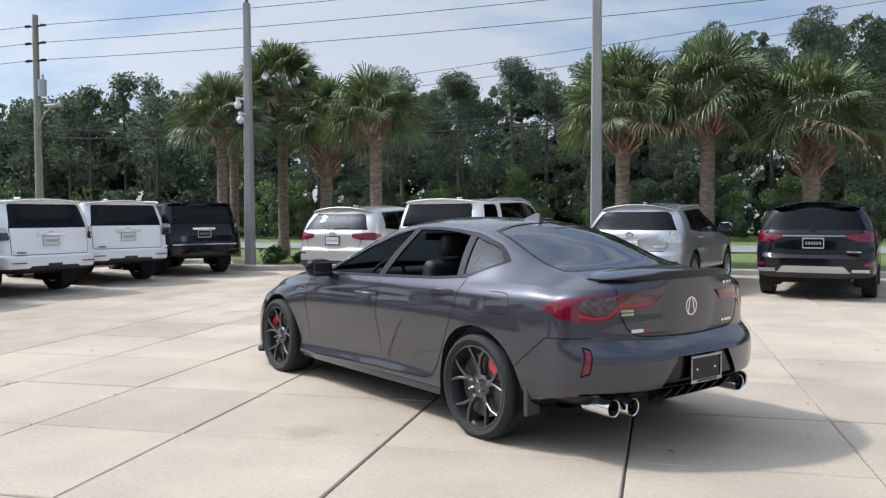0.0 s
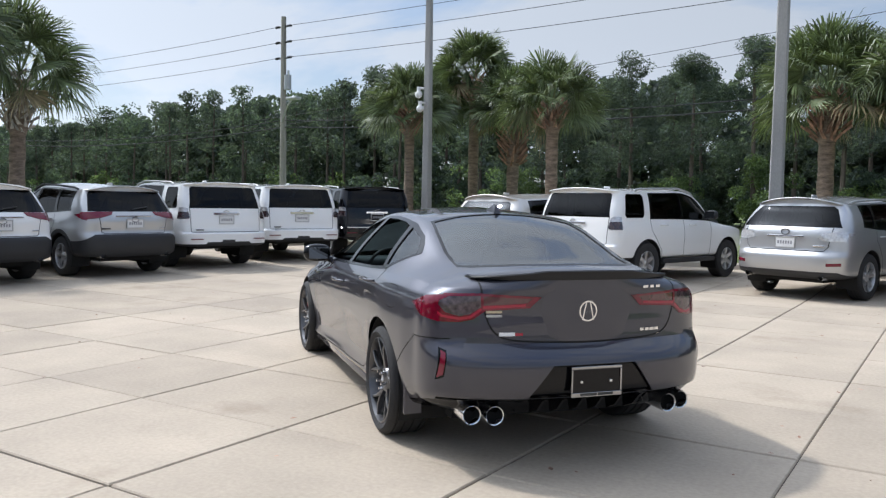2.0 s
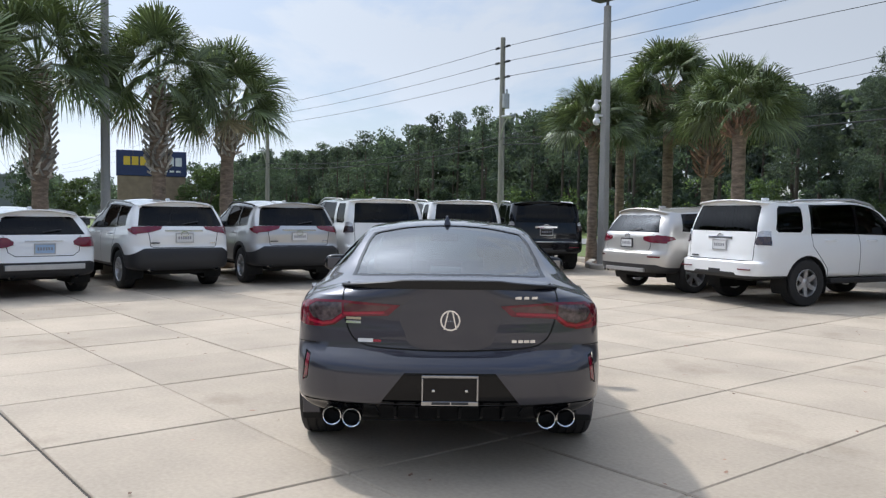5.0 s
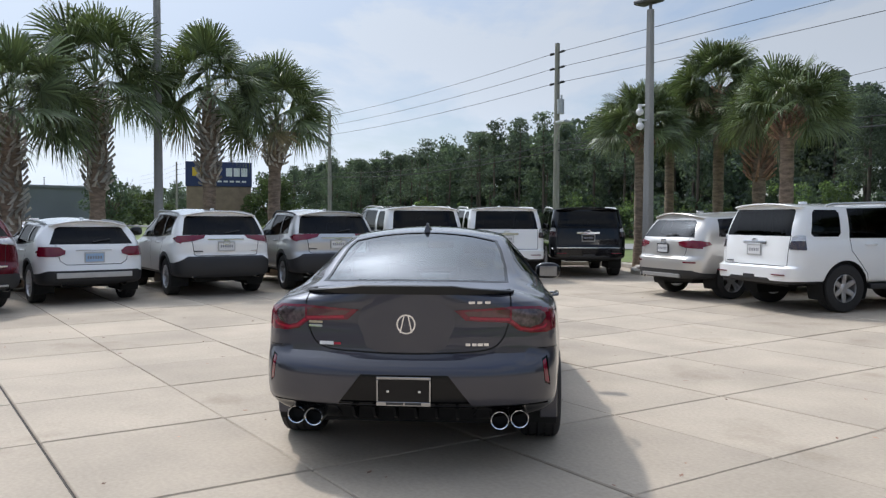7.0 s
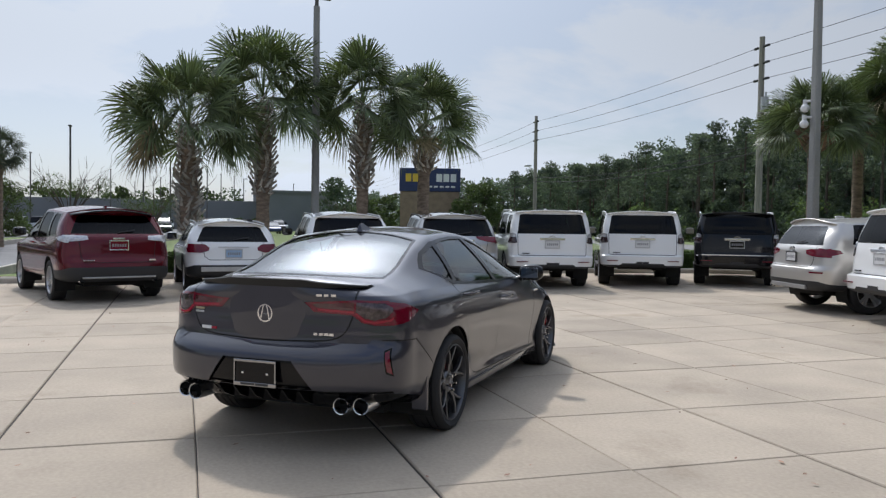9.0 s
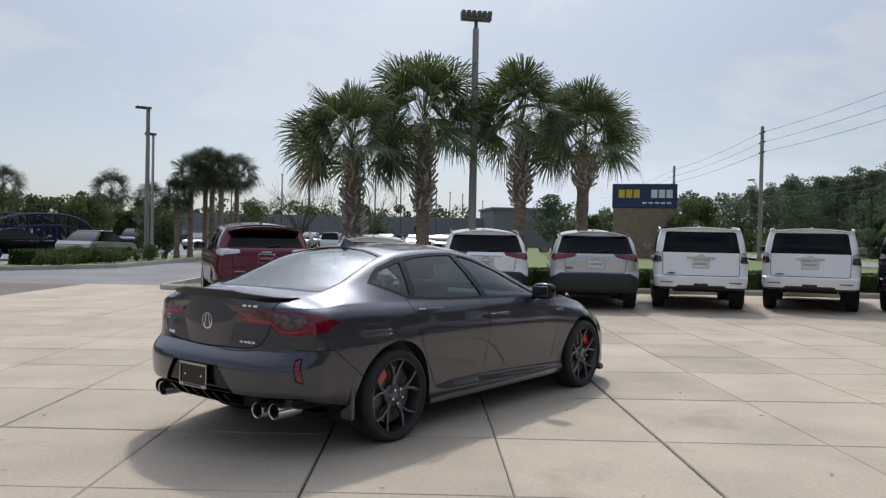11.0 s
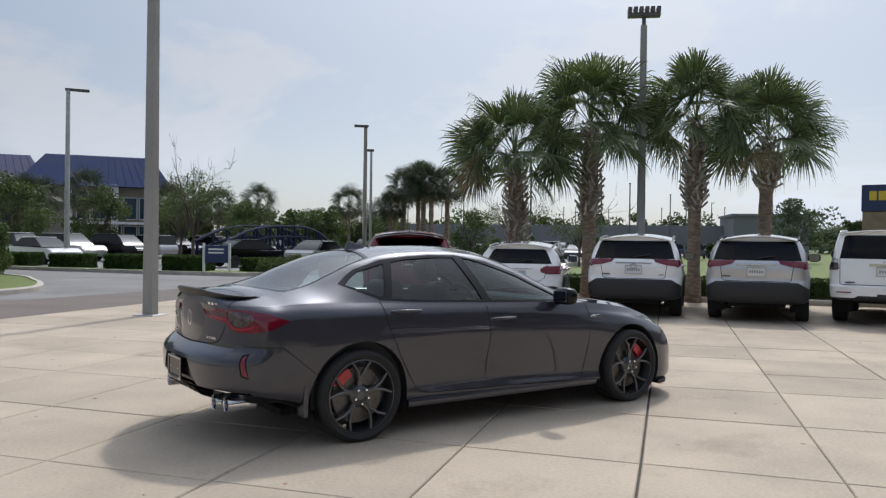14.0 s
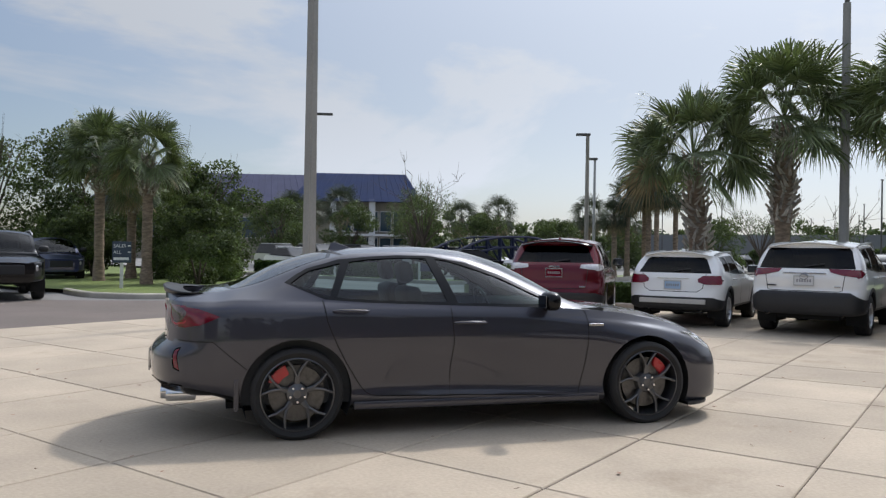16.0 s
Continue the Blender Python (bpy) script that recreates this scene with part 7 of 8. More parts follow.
for x in np.arange(-150, 62, 4.2):
    for row in range(2):
        px, py = x + rng.uniform(-1.8, 1.8), front(x) + row * 6 + rng.uniform(-1.5, 2.5)
        near = px > -26
        h = rng.uniform(9.8, 12.0) + (2.2 if px > 4 else 0.6 if px > -12 else 1.3 if -85 < px < -30 else 0) + (1.0 if row else 0)
        if rng.uniform() < 0.62:
            tube(tr_b, [(px, py, -0.3), (px + rng.uniform(-0.4, 0.4), py, h * 0.9)], [0.19, 0.07], 7)
            c, q = [], []
            for _ in range(28):
                u = 1 - 0.6 * rng.uniform(0, 1) ** 1.3
                w = 2.7 * (1.1 - u) + 0.35
                a = rng.uniform(0, 6.28)
                c.append((px + w * math.cos(a) * rng.uniform(0.3, 1), py + w * math.sin(a) * rng.uniform(0.3, 1), h * u))
                q.append(rng.uniform(0.7, 1.2))
            (pine_n if near else pine_c).append(clumps(rng, c, q, 260 if near else 55, 0.6))
        else:
            tube(tr_b, [(px, py, -0.3), (px + rng.uniform(-0.5, 0.5), py, h * 0.6)], [0.2, 0.08], 7)
            c, q = broad_crown(rng, px, py, h * 0.92, 3.3, 28, 0.15)
            (leaf_n if near else leaf_c).append(clumps(rng, c, q, 290 if near else 55, 0.75))
    # undergrowth along the wood's edge
    for _ in range(3):
        px, py = x + rng.uniform(-2, 2), front(x) - 1.5 + rng.uniform(-1, 1.5)
        c, q = broad_crown(rng, px, py, rng.uniform(2.0, 4.8), 1.9, 9, 0.05)
        low_near = px > -26
        pick = rng.uniform() < 0.45
        ((vine_n if pick else leaf_n) if low_near else (vine_c if pick else leaf_c)).append(clumps(rng, c, q, 260 if low_near else 50, 0.8))
for x in np.arange(-160, 80, 4.0):
    for row in range(3):
        c, q = broad_crown(rng, x + rng.uniform(-2, 2), front(x) + 11 + 5 * row + rng.uniform(-2, 2), rng.uniform(10.5, 13.0) + (2.5 if x > 4 else 1.2 if -85 < x < -30 else 0), 3.6, 18, 0.02)
        far_c.append(clumps(rng, c, q, 60, 0.8))
for x in np.arange(-70, 66, 2.6):
    c, q = broad_crown(rng, x + rng.uniform(-1, 1), front(x) + rng.uniform(3, 8), rng.uniform(3.5, 6.5), 2.3, 9, 0.02)
    (leaf_n if x > -26 else leaf_c).append(clumps(rng, c, q, 230 if x > -26 else 60, 0.8))
for x in np.arange(-700, -150, 9.0):
    c, q = broad_crown(rng, x, front(x) + rng.uniform(-4, 10), rng.uniform(9, 14), 6.5, 16, 0.02)
    far_c.append(clumps(rng, c, q, 60, 0.8))
for k in range(150):
    a = radians(168 + 75 * k / 150)
    d = rng.uniform(190, 330)
    c, q = broad_crown(rng, d * math.cos(a), d * math.sin(a), rng.uniform(5, 10), 6.5, 8, 0.02)
    far_c.append(clumps(rng, c, q, 22, 0.7))


def stuff(name, me, label, category="trees"):
    return tagged(new(name, me), label, category, "", "stuff")


# the woods' distance haze comes from the leaf and pine colours
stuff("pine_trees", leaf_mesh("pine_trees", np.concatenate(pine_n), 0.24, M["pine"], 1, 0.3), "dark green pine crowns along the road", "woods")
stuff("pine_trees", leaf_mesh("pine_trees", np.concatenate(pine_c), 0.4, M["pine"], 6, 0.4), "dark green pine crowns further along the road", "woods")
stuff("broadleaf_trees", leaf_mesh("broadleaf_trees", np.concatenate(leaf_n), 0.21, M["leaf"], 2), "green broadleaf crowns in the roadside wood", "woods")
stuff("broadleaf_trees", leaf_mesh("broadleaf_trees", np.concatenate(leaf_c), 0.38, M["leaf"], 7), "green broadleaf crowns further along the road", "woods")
stuff("undergrowth", leaf_mesh("undergrowth", np.concatenate(vine_n), 0.17, M["vine"], 3), "bright green shrubs and vines at the wood's edge", "undergrowth")
stuff("undergrowth", leaf_mesh("undergrowth", np.concatenate(vine_c), 0.3, M["vine"], 8), "green shrubs further along the wood's edge", "undergrowth")
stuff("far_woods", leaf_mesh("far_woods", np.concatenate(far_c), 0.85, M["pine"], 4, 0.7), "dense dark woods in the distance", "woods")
me = bpy.data.meshes.new("wood_trunks")
tr_b.to_mesh(me)
tr_b.free()
me.materials.append(M["bark"])
stuff("wood_trunks", me, "slender trunks standing in the wood", "trunks")


def bush(at, r, h, mat, seed, label, name="shrub", size=0.09, n=3600, box_=None, category="shrub", z0=0.1):
    rg = np.random.default_rng(seed)
    x, y = at
    if box_:
        lx, ly = box_
        u = rg.uniform(-1, 1, (n, 3))
        face = rg.integers(0, 3, n)
        u[np.arange(n), face] = np.sign(u[np.arange(n), face]) * rg.uniform(0.8, 1.02, n)
        p = u * np.array([lx / 2, ly / 2, h / 2]) + np.array([0, 0, h / 2])
    else:
        c, q = broad_crown(rg, 0, 0, h, r, 22, 0.08)
        p = clumps(rg, c, q, n // 22, 0.85)
    t = thing(name, label, category, pose(x, y, gz(x, y) + z0))
    piece("foliage", leaf_mesh("foliage", p, size, M[mat], seed), t)
    if box_:
        b = bmesh.new()
        box(b, -lx * 0.46, -ly * 0.43, -0.1, lx * 0.46, ly * 0.43, h * 0.9, 0.12 * h)
        part("inner_growth", b, M["hedge"], t)
    b = bmesh.new()
    for k in range(5):
        a = 6.28 * k / 5
        tube(b, [(0, 0, -0.1), (r * 0.35 * math.cos(a), r * 0.35 * math.sin(a), h * 0.6)], [0.03 + r * 0.01, 0.012], 5)
    part("stems", b, M["bark"], t)
    return t


# clipped hedge behind the kerb, in lengths
hedge_pts = [p for p in EDGE if p[0] < -13 and 2.0 < p[1] < 20]
for k, (p, q) in enumerate(zip(hedge_pts, hedge_pts[1:])):
    d = math.hypot(q[0] - p[0], q[1] - p[1])
    a = math.atan2(q[1] - p[1], q[0] - p[0])
    m = ((p[0] + q[0]) / 2 - math.sin(a) * 0.75, (p[1] + q[1]) / 2 + math.cos(a) * 0.75)
    t = bush(m, 0.3, 0.52, "hedge", 200 + k, "low clipped green hedge behind the kerb", "hedge", 0.07, 1500, (d * 1.05, 0.75), "hedge")
    t.matrix_basis = pose(m[0], m[1], gz(*m) + 0.1, 0, 0, math.degrees(a))
for k in range(9):
    bush((-9.4 + 0.62 * k + random.uniform(-0.2, 0.2), 19.6 + random.uniform(-0.2, 0.9)), 0.4, random.uniform(0.3, 0.5), "hedge", 260 + k, "low spreading shrub in the planting bed", "shrub", 0.07, 1200)


def small_tree(at, h, r, seed, mat="leaf", bare=0.0, name="broadleaf_tree", label="rounded broadleaf tree", n=5200, size=0.2, base=0.3, z0=-0.1):
    rg = np.random.default_rng(seed)
    x, y = at
    t = thing(name, label, "tree", pose(x, y, z0))
    b = bmesh.new()
    tips = []
    tube(b, [(0, 0, -0.2), (0.05, 0, h * 0.2), (0, 0.05, h * 0.32)], [0.05 * h ** 0.5, 0.035 * h ** 0.5, 0.03 * h ** 0.5], 9)
    for k in range(14):
        a, u = rg.uniform(0, 6.28), rg.uniform(0.5, 1.0)
        tip = np.array([r * 0.85 * math.cos(a) * rg.uniform(0.3, 1), r * 0.85 * math.sin(a) * rg.uniform(0.3, 1), h * u])
        mid = np.array([tip[0] * 0.45, tip[1] * 0.45, h * 0.32 + (tip[2] - h * 0.32) * 0.5])
        tube(b, [(0, 0.03, h * 0.28), tuple(mid), tuple(tip)], [0.022 * h ** 0.5, 0.014 * h ** 0.5, 0.006], 6)
        for _ in range(3):
            w = tip + rg.normal(size=3) * r * 0.22
            tube(b, [tuple(mid * 0.4 + tip * 0.6), tuple(w)], [0.012, 0.004], 5)
            tips.append(w)
        tips.append(tip)
    if bare:
        for _ in range(46):
            p0 = tips[int(rg.integers(0, len(tips)))]
            out = np.array([p0[0], p0[1], h * 0.25 + abs(p0[2] - h * 0.3)])
            p2 = p0 + out / np.linalg.norm(out) * r * rg.uniform(0.12, 0.36) + rg.normal(size=3) * 0.2
            tube(b, [tuple(p0), tuple((p0 + p2) / 2 + rg.normal(size=3) * 0.06), tuple(p2)], [0.014, 0.009, 0.004], 4)
    part("trunk", b, M["bark"], t, smooth=60)
    c, q = broad_crown(rg, 0, 0, h, r, 26, base)
    if bare:
        tips.sort(key=lambda v: v[2])
        c, q = tips[: int(len(tips) * (1 - bare))], [r * 0.24] * len(tips)
    p = clumps(rg, c, q[: len(c)], max(20, n // len(c)), 0.8)
    piece("crown", leaf_mesh("crown", p, size, M[mat], seed), t)
    return t


# ---- entrance side ----
ISLAND = spline2([(-8.0, -11.6), (-7.5, -9.2), (-8.6, -7.6), (-11.2, -7.7), (-12.8, -8.7), (-14.6, -10.6), (-17.0, -14.2), (-18.8, -23)], 4)
kerb("kerb", ISLAND)
sheet("grass_island", [(p[0], p[1] - 0.1) for p in ISLAND] + [(-9, -23), (-7.6, -14)], 0.11, M["grass"], label="mown grass island inside a concrete kerb", category="lawn")
t = thing("direction_sign", "small dark directional sign with white lettering on a white post", "sign", pose(-9.6, -11.2, 0.1, 0, 0, 147))
part("post", boxed(-0.05, -0.05, -0.1, 0.05, 0.05, 1.0, 0.01), M["plate"], t)
part("panel", boxed(-0.27, -0.085, 0.78, 0.27, -0.05, 1.42, 0.01), M["sign_dark"], t, "dark charcoal sign panel")
for word, z, s in (("SALES", 1.24, 0.14), ("ALL", 1.05, 0.14)):
    cu = bpy.data.curves.new("lettering", "FONT")
    cu.body, cu.size, cu.extrude = word, s, 0.003
    cu.materials.append(M["bar_white"])
    o = new("lettering", cu)
    o.parent = t
    o.matrix_basis = pose(-0.24, -0.089, z, 90, 0, 0)
part("print_bar", boxed(-0.23, -0.091, 0.86, 0.2, -0.086, 0.94), M["bar_white"], t)
for z in (1.29, 1.1):
    part("arrow_bar", boxed(0.17, -0.091, z - 0.015, 0.25, -0.086, z + 0.02), M["bar_white"], t)
offroad((-6.45, -12.55, 70), "offroad_suv", "black_paint", "black boxy truck parked by the island")
crossover((-12.75, -21.5, 70), "blue_paint", "dark blue crossover parked by the trees")
bush((-13.0, -12.0), 1.5, 2.8, "oak", 301, "large rounded evergreen shrub", "large_shrub", 0.1, 16000)
bush((-15.2, -16.2), 1.6, 2.8, "oak", 302, "large rounded evergreen shrub", "large_shrub", 0.11, 14000)
bush((-15.3, -13.7), 0.85, 0.95, "vine", 303, "clipped bright green shrub", "shrub", 0.09, 4200)
bush((-14.0, -20.2), 1.7, 3.3, "oak", 304, "large rounded evergreen shrub", "large_shrub", 0.12, 12000)
for k, (x, y, h, r) in enumerate([(-9.5, -27, 6.8, 3.4), (-15.5, -22.5, 6.5, 3.2), (-18.8, -19.5, 5.6, 2.6), (-22, -25.5, 5.0, 2.6), (-13, -27, 6.8, 3.5)]):
    small_tree((x, y), h, r, 310 + k, "oak", label="dense dark green oak tree by the driveway", n=24000, size=0.15, base=0.1)
small_tree((-33.5, -17.8), 6.3, 2.6, 330, "oak", 0.35, "sparse_tree", "half-bare tree with thin branches", 5200, 0.1)
small_tree((-35.5, -20.0), 5.4, 2.2, 331, "oak", 0.4, "sparse_tree", "half-bare tree with thin branches", 4200, 0.1)
for k, (x, y, h, r) in enumerate([(-44, -33, 5.0, 2.4), (-48, -29, 4.4, 2.2), (-50, -24, 4.2, 2.2), (-55, -20, 4.0, 2.4), (-40, -37, 5.2, 2.6), (-60, -16, 4.0, 2.4), (-66, -10, 4.2, 2.6), (-36, -33, 4.6, 2.4)]):
    small_tree((x, y), h, r, 340 + k, "oak", label="small dark green tree in the far lot", n=7000, size=0.19, base=0.1)
small_tree((-52, -3), 5.0, 2.6, 332, "oak", 0.55, "sparse_tree", "half-bare tree with thin branches", 2400, 0.1)
small_tree((-46, 2.5), 4.4, 2.4, 335, "oak", 0.55, "sparse_tree", "half-bare tree with thin branches", 2400, 0.1)
small_tree((-58, 28), 5.0, 2.2, 333, "oak", 0, label="small dark tree beside the sign", n=9000, size=0.18)
small_tree((-80, 20), 6.0, 3.0, 334, "leaf", 0, label="small green roadside tree", n=3000, size=0.3)

# far kerb, verge and hedges across the driveway
sheet("verge", [(-23.6, -26), (-22.6, -13), (-22.8, -8.5), (-26, -6.2), (-60, -4.5), (-60, -8), (-27, -9.5), (-25, -14), (-26, -26)], 0.05, M["grass"], label="narrow grass verge with low planting", category="verge")
kerb("kerb", [(-60, -4.4), (-26, -6.1), (-22.7, -8.4), (-22.5, -13), (-23.5, -26)])
sheet("far_lot", [(-26, -26), (-25, -14), (-27, -9.6), (-60, -8.1), (-150, -6), (-150, -110), (-40, -110)], 0.0, M["road"], label="grey asphalt parking lot across the driveway", category="parking lot")
sheet("west_road", [(-38, -3.5), (-60, -3.0), (-170, 6), (-170, 16), (-60, 3.8), (-38, 0.5)], 0.045, M["road"], label="grey access road beyond the lawn", category="road")
for k, (x, y, lx, ly, a, h) in enumerate([(-25.5, -12.6, 2.0, 1.2, 96, 0.66), (-25.7, -15.9, 2.0, 1.2, 96, 0.66), (-26.0, -19.4, 1.8, 1.2, 96, 0.62), (-26.8, -23.4, 1.8, 1.2, 96, 0.62), (-27.5, -9.4, 3.2, 1.0, 160, 0.6), (-31, -8.7, 3.2, 1.0, 174, 0.6)]):
    t = bush((x, y), 0.4, h, "hedge", 350 + k, "clipped dark green hedge across the driveway", "hedge", 0.12, 6000, (lx, ly), "hedge")
    t.matrix_basis = pose(x, y, 0.05, 0, 0, a)
for k in range(14):
    bush((-24.6 - 0.9 * k * 0.9 + random.uniform(-0.3, 0.3), -8.3 + 0.22 * k * 0.4 + random.uniform(-0.4, 0.4)), 0.45, random.uniform(0.4, 0.7), random.choice(("oak", "hedge")), 370 + k, "small ornamental shrub in the verge", "shrub", 0.08, 700)
t = thing("lot_sign", "low blue sign panel between two white posts", "sign", pose(-24.6, -10.6, 0.05, 0, 0, 110))
for s in (-0.55, 0.55):
    part("post", boxed(s - 0.05, -0.05, -0.1, s + 0.05, 0.05, 1.25, 0.01), M["plate"], t)
part("panel", boxed(-0.5, -0.03, 0.4, 0.5, 0.03, 1.15, 0.01), M["sign_blue"], t)
for z in (0.95, 0.8):
    part("print_bar", boxed(-0.35, -0.036, z, 0.3, -0.031, z + 0.07), M["bar_white"], t)


def far_car(at, col, seed, tall=False):
    """A parked car far off: body, glass band and wheels."""
    x, y, h = at
    hh = 1.7 if tall else 1.45
    t = thing("parked_car", "distant parked " + col.split("_")[0] + (" suv" if tall else " car") + " in a far lot", "car", pose(x, y, 0.02, 0, 0, h), "far parked cars")
    prof = [(-2.2, 0.35), (-2.25, 0.75), (-2.1, 1.0), (2.0, 0.98), (2.25, 0.75), (2.25, 0.4), (2.1, 0.3), (-2.1, 0.3)] if tall else [(-2.25, 0.35), (-2.3, 0.75), (-2.1, 0.95), (1.9, 0.85), (2.25, 0.65), (2.3, 0.4), (2.1, 0.28), (-2.1, 0.28)]
    cab = [(-2.1, 0.99), (-1.8, hh - 0.06), (-1.2, hh), (0.3, hh - 0.02), (1.15, 0.97)] if tall else [(-1.7, 0.93), (-0.95, hh - 0.04), (-0.4, hh), (0.25, hh - 0.03), (1.2, 0.9)]

    def ext(pr, w0, w1, zt):
        b = bmesh.new()
        sd = [[b.verts.new((px, s * (w0 if pz < zt else w1), pz)) for px, pz in pr] for s in (-1, 1)]
        b.faces.new(sd[0]), b.faces.new(sd[1][::-1])
        for k in range(len(pr)):
            b.faces.new((sd[0][k], sd[1][k], sd[1][(k + 1) % len(pr)], sd[0][(k + 1) % len(pr)]))
        bmesh.ops.recalc_face_normals(b, faces=b.faces)
        bmesh.ops.bevel(b, geom=b.edges[:], offset=0.05, segments=2, affect="EDGES")
        return b
    part("body", ext(prof, 0.9, 0.9, 0), M[col], t, smooth=50)
    part("glass", ext(cab, 0.86, 0.68, 1.1), M["gloss_black"], t, smooth=50)
    part("roof", boxed(cab[1][0] + 0.1, -0.66, hh - 0.05, cab[3][0] - 0.05, 0.66, hh + 0.012, 0.02), M[col], t)
    for px in (-1.4, 1.4):
        for s in (1, -1):
            b = bmesh.new()
            lathe(b, [(0.0, 0.09), (0.2, 0.1), (0.22, 0.11), (0.32, 0.1), (0.33, -0.1), (0.0, -0.1)], 18)
            part("wheel", b, M["rubber"], t, m=pose(px, s * 0.82, 0.33, 0, 0, 0 if s > 0 else 180), smooth=40)
    return t


COLS = ["white_paint", "silver_paint", "black_paint", "white_paint", "grey_paint", "silver_paint", "blue_paint", "red_paint"]
far_car((-29.5, -24.5, 75), "white_paint", 0)
far_car((-34.5, -27.2, 80), "silver_paint", 1, True)
far_car((-36.5, -25.0, 80), "black_paint", 2, True)
far_car((-33.5, -30.0, 75), "silver_paint", 8, True)
far_car((-32.2, -13.4, 150), "black_paint", 3)
far_car((-34.5, -5.8 - 4.5, 172), "silver_paint", 4)
rr_ = random.Random(9)
k = 0
for row, (x0, y0, x1, y1, n) in enumerate([(-62, -13, -62, -42, 10), (-72, 8, -72, -12, 7), (-90, 14, -90, -30, 14), (-112, 17, -112, -34, 15), (-135, 20, -135, -36, 15), (-44, -29, -58, -27, 5)]):
    for j in range(n):
        if rr_.random() < 0.82:
            far_car((x0 + (x1 - x0) * j / n + rr_.uniform(-0.3, 0.3), y0 + (y1 - y0) * j / n + rr_.uniform(-0.3, 0.3), (0 if row < 5 else 80) + rr_.choice((0, 180))), rr_.choice(COLS), k, rr_.random() < 0.5)
            k += 1
# vehicles seen on the road behind the lawn
far_car((-150, 46.5, 175), "white_paint", 91, True)
far_car((-160, 49.0, 175), "silver_paint", 92)

# car carrier trailer, dark blue lattice
t = thing("car_carrier", "empty dark blue steel car carrier trailer", "trailer", pose(-45.3, -19.6, 0, 0, 0, -4))
arch = [(-6.6, 1.5), (-4.5, 2.25), (-2.0, 2.5), (1.0, 2.45), (3.5, 2.2), (6.6, 1.35)]
rise = curve(arch)
for s in (-1.2, 1.2):
    for dz in (0.0, -0.75):
        b = bmesh.new()
        tube(b, [(x, s, rise(x) + dz) for x in np.linspace(-6.6, 6.6, 19)], 0.1, 6)
        part("side_rail", b, M["trailer_blue"], t, smooth=40)
    for x in np.linspace(-6.4, 6.4, 9):
        part("upright", boxed(x - 0.07, s - 0.07, 0.5, x + 0.07, s + 0.07, rise(x), 0.01), M["trailer_blue"], t)
    for x in np.linspace(-6.4, 4.8, 8):
        b = bmesh.new()
        tube(b, [(x, s, 0.7), (x + 1.6, s, rise(x + 1.6) - 0.1)], 0.06, 6)
        part("brace", b, M["trailer_blue"], t)
part("deck", boxed(-6.6, -1.2, 0.6, 6.6, 1.2, 0.72), M["trailer_blue"], t)
for x in (-4.6, -3.4, 4.6):
    for s in (-1.0, 1.0):
        b = bmesh.new()
        lathe(b, [(0.0, 0.14), (0.5, 0.14), (0.5, -0.14), (0.0, -0.14)], 20)
        part("wheel", b, M["rubber"], t, m=pose(x, s, 0.5))

# ---- buildings ----
def windows(bld, x0, x1, y, z0, z1, n, sub=1):
    w = (x1 - x0) / n
    for k in range(n):
        f = part("window", boxed(x0 + k * w + 0.08, y - 0.14, z0, x0 + (k + 1) * w - 0.08, y - 0.02, z1, 0.0), M["plate"], bld)
        part("pane", boxed(x0 + k * w + 0.16, y - 0.17, z0 + 0.1, x0 + (k + 1) * w - 0.16, y - 0.12, z1 - 0.1), M["window"], f)


def gable(bld, x0, x1, y0, y1, ze, zr, mat, ribs=0):
    b = bmesh.new()
    ym = (y0 + y1) / 2
    v = [b.verts.new(p) for p in ((x0, y0, ze), (x1, y0, ze), (x1 - 2, ym, zr), (x0 + 2, ym, zr), (x0, y1, ze), (x1, y1, ze))]
    b.faces.new((v[0], v[1], v[2], v[3])), b.faces.new((v[5], v[4], v[3], v[2])), b.faces.new((v[1], v[5], v[2])), b.faces.new((v[4], v[0], v[3]))
    b.faces.new((v[0], v[4], v[5], v[1]))
    bmesh.ops.recalc_face_normals(b, faces=b.faces)
    r = part("roof", b, mat, bld, "blue standing seam metal roof")
    for k in range(ribs):
        u = (k + 0.5) / ribs
        x = x0 + (x1 - x0) * u
        xr = x0 + 2 + (x1 - x0 - 4) * u
        b = bmesh.new()
        tube(b, [(x, y0 - 0.02, ze + 0.01), (xr, ym, zr + 0.01)], 0.04, 4)
        part("seam", b, mat, r)


bld = thing("showroom_building", "two-storey pale building with a blue metal roof and tall windows", "building", pose(-61, -53, 0, 0, 0, 128))
part("wall", boxed(-2, 0, -0.2, 10, 14, 7.2), M["stucco"], bld)
gable(bld, -3.5, 11.5, -1.6, 15.6, 6.8, 10.7, M["roof_blue"], 18)
windows(bld, 2, 9.6, 0, 3.4, 5.8, 5)
windows(bld, 2, 9.6, 0, 0.3, 2.8, 5)
for x in (1.4, 5.8, 9.9):
    part("pillar", boxed(x - 0.35, -1.2, -0.1, x + 0.35, -0.4, 7.0, 0.03), M["plate"], bld)
part("balcony", boxed(1.2, -1.5, 2.9, 10.2, 0, 3.15, 0.02), M["plate"], bld)
bld2 = thing("workshop_building", "long pale building with a grey-blue corrugated roof", "building", pose(-61, -53, 0, 0, 0, 128))
part("wall", boxed(-26, 3, -0.2, -2.2, 15, 7.0), M["stucco"], bld2)
gable(bld2, -27, -1.2, 1.5, 16.5, 6.6, 10.6, M["roof_grey"], 30)
windows(bld2, -25, -4, 3, 2.5, 5.0, 7)
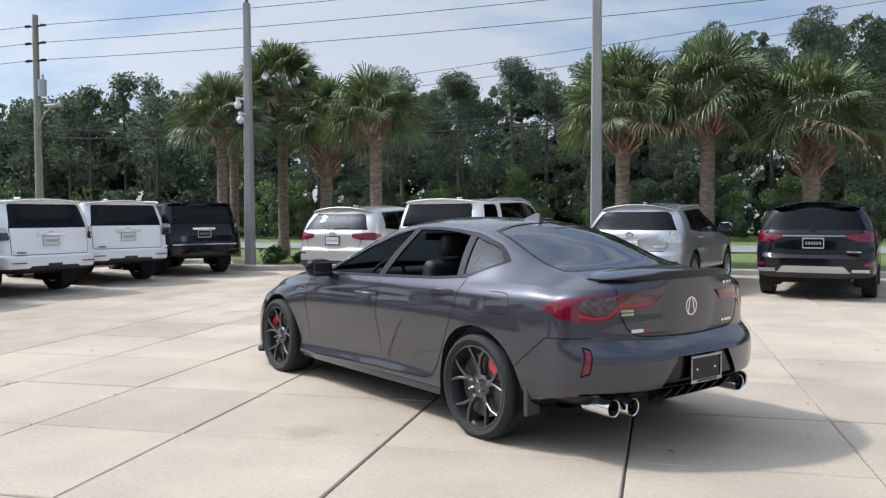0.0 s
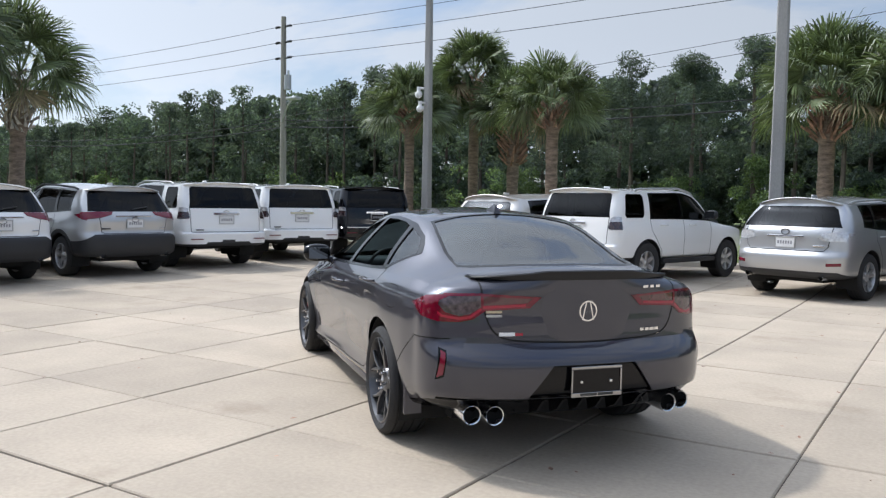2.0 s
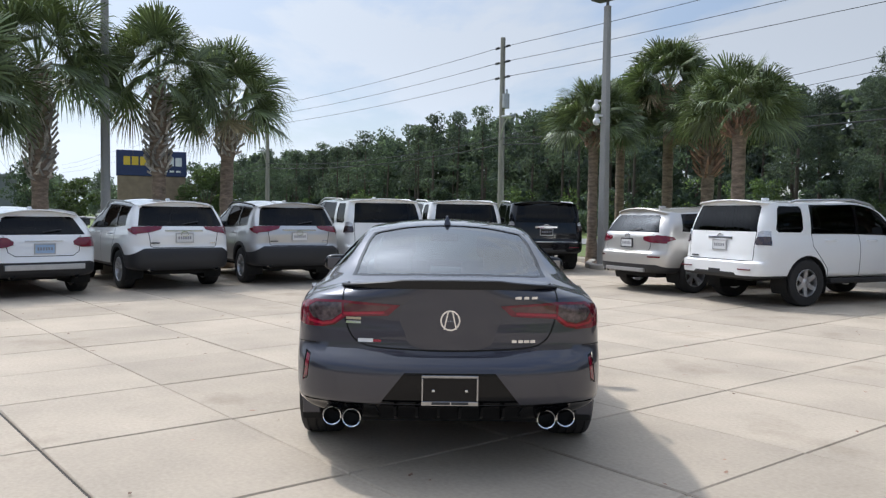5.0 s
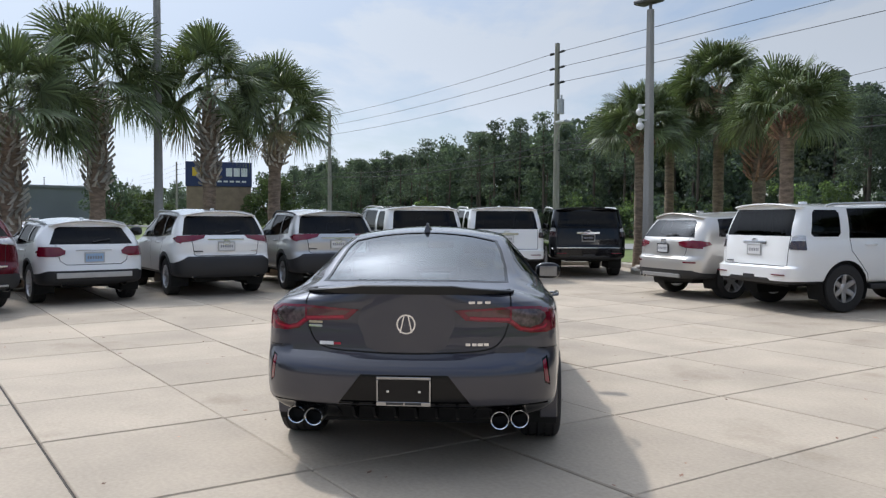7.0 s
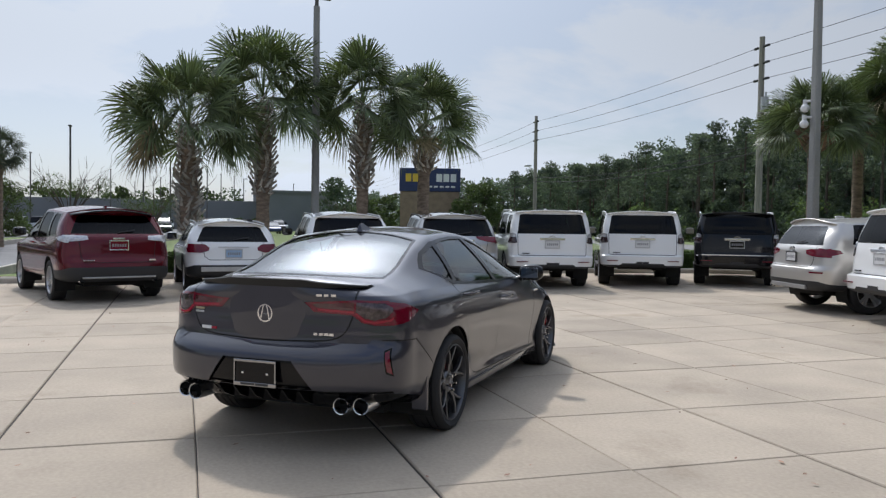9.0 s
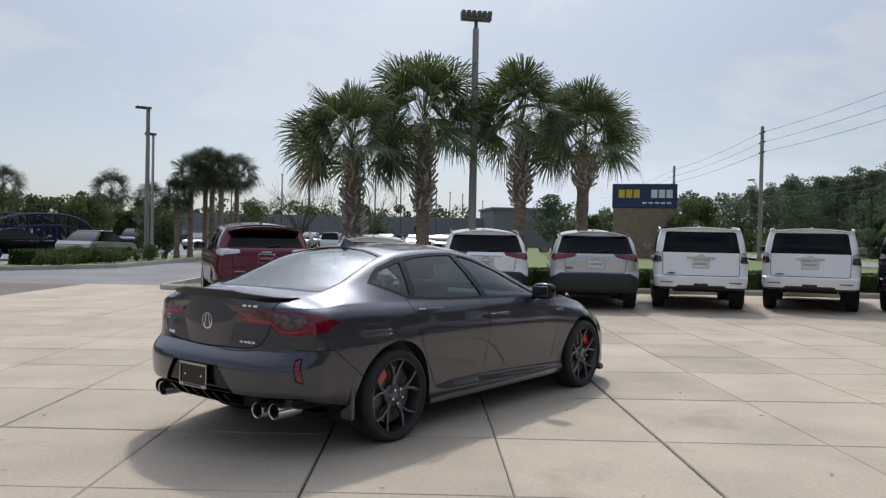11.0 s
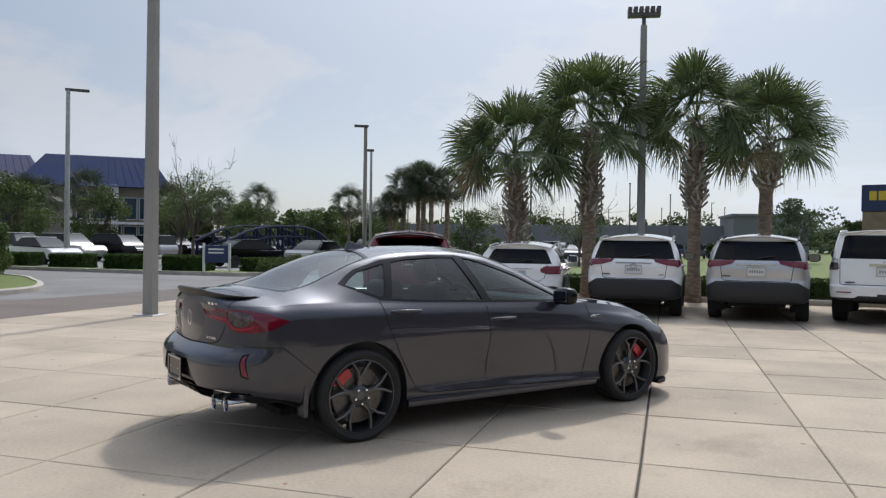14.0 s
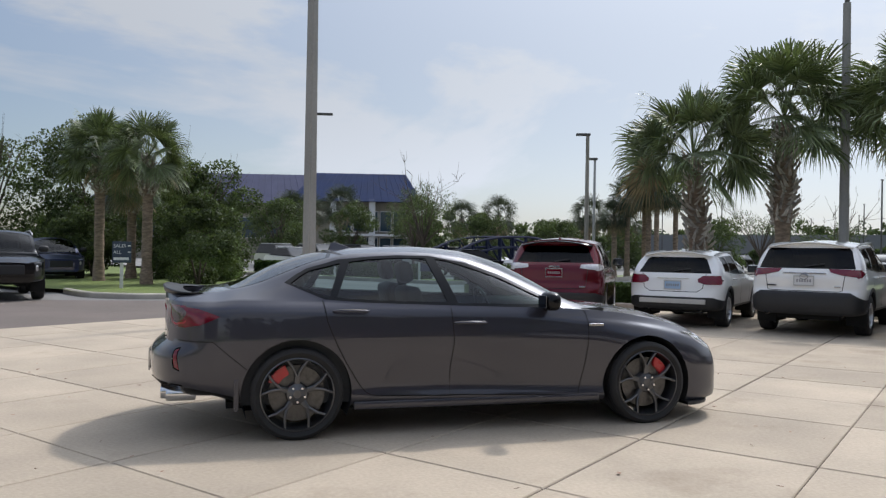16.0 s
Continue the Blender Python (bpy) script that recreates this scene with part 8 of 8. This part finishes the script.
bld3 = thing("warehouse", "long low grey warehouse across the far lot", "building", pose(-165, -30, 0, 0, 0, -90))
part("wall", boxed(-60, 0, -0.2, 20, 20, 5.2), M["grey_wall"], bld3)
windows(bld3, -58, 18, 0, 1.0, 3.2, 16)
bld4 = thing("store_building", "grey flat-roofed store with a dark glass entrance", "building", pose(-150, 22, 0, 0, 0, -84))
part("wall", boxed(-6, 0, -0.2, 6, 14, 6.6), M["grey_wall"], bld4)
part("parapet", boxed(-6.3, -0.3, 6.6, 6.3, 14.3, 7.0), M["grey_wall"], bld4)
windows(bld4, -5, 1, 0, 0.3, 4.5, 3)

# roadside monument sign
sg = thing("monument_sign", "brown brick monument sign with a dark blue panel", "sign", pose(-61.6, 24.8, 0, 0, 0, -106))
part("brick_base", boxed(-2.6, -0.5, -0.2, 2.6, 0.5, 4.3, 0.03), M["brick"], sg)
part("panel", boxed(-2.68, -0.58, 4.3, 2.68, 0.58, 6.35, 0.04), M["sign_blue"], sg, "dark blue sign panel")
for k in range(3):
    part("letter_bar", boxed(-2.3 + 0.62 * k, 0.585, 5.15, -1.8 + 0.62 * k, 0.61, 5.85), M["bar_white"], sg)
for k in range(3):
    part("letter_bar", boxed(0.4 + 0.62 * k, 0.585, 5.15, 0.9 + 0.62 * k, 0.61, 5.85), M["bar_yellow"], sg)
for k in range(5):
    part("print_bar", boxed(-2.2 + 0.5 * k, 0.585, 4.65, -1.85 + 0.5 * k, 0.61, 4.8), M["bar_white"], sg)


# unseen pale wall behind the camera's path, added to shape the reflections
dl = thing("unseen_reflected_wall", "unseen plain pale wall added for the car reflections", "building", pose(44, -16, 0, 0, 0, 78))
part("wall", boxed(-20, -8, -0.2, 50, 0, 4.4, 0.03), M["stucco"], dl)
part("fascia", boxed(-20.3, -8, 4.0, 50.3, 0.35, 4.8, 0.03), M["stucco"], dl)

# low tree line round the far lots
rw = np.random.default_rng(77)
line = []
for x0_, y0_, x1_, y1_, n_, h_ in ((-150, 18, -152, -60, 26, 4.5), (-158, -40, -60, -120, 44, 7.5), (-98, 14, -99, -30, 9, 2.6), (-210, 60, -205, -120, 40, 9.0)):
    for k_ in range(n_):
        u_ = (k_ + rw.uniform(-0.3, 0.3)) / n_
        hh_ = h_ * rw.uniform(0.6, 1.1)
        cx_, cy_ = x0_ + (x1_ - x0_) * u_, y0_ + (y1_ - y0_) * u_
        c_, q_ = broad_crown(rw, cx_, cy_, hh_, hh_ * 0.5, 12, 0.06)
        line.append(clumps(rw, c_, q_, 80, 0.8))
stuff("tree_line", leaf_mesh("tree_line", np.concatenate(line), 0.75, M["oak"], 78, 0.7), "low dark green tree line beyond the far lots", "woods")

# leaf litter blown over the concrete
lt = np.random.default_rng(91)
lx, ly = lt.uniform(-9, 5, 260), lt.uniform(0, 17.5, 260)
litter = np.stack([lx, ly, np.array([gz(a, b) + 0.012 for a, b in zip(lx, ly)])], 1)
lm = leaf_mesh("fallen_leaves", litter, 0.055, M["brown_boot"], 92, 0.5)
co_ = np.empty(len(lm.vertices) * 3)
lm.vertices.foreach_get("co", co_)
co_ = co_.reshape(-1, 4, 3)
co_[:, :, 2] = litter[:, None, 2] + (co_[:, :, 2] - litter[:, None, 2]) * 0.2
lm.vertices.foreach_set("co", co_.reshape(-1))
stuff("fallen_leaves", lm, "scattered small brown leaves on the concrete", "leaf litter")
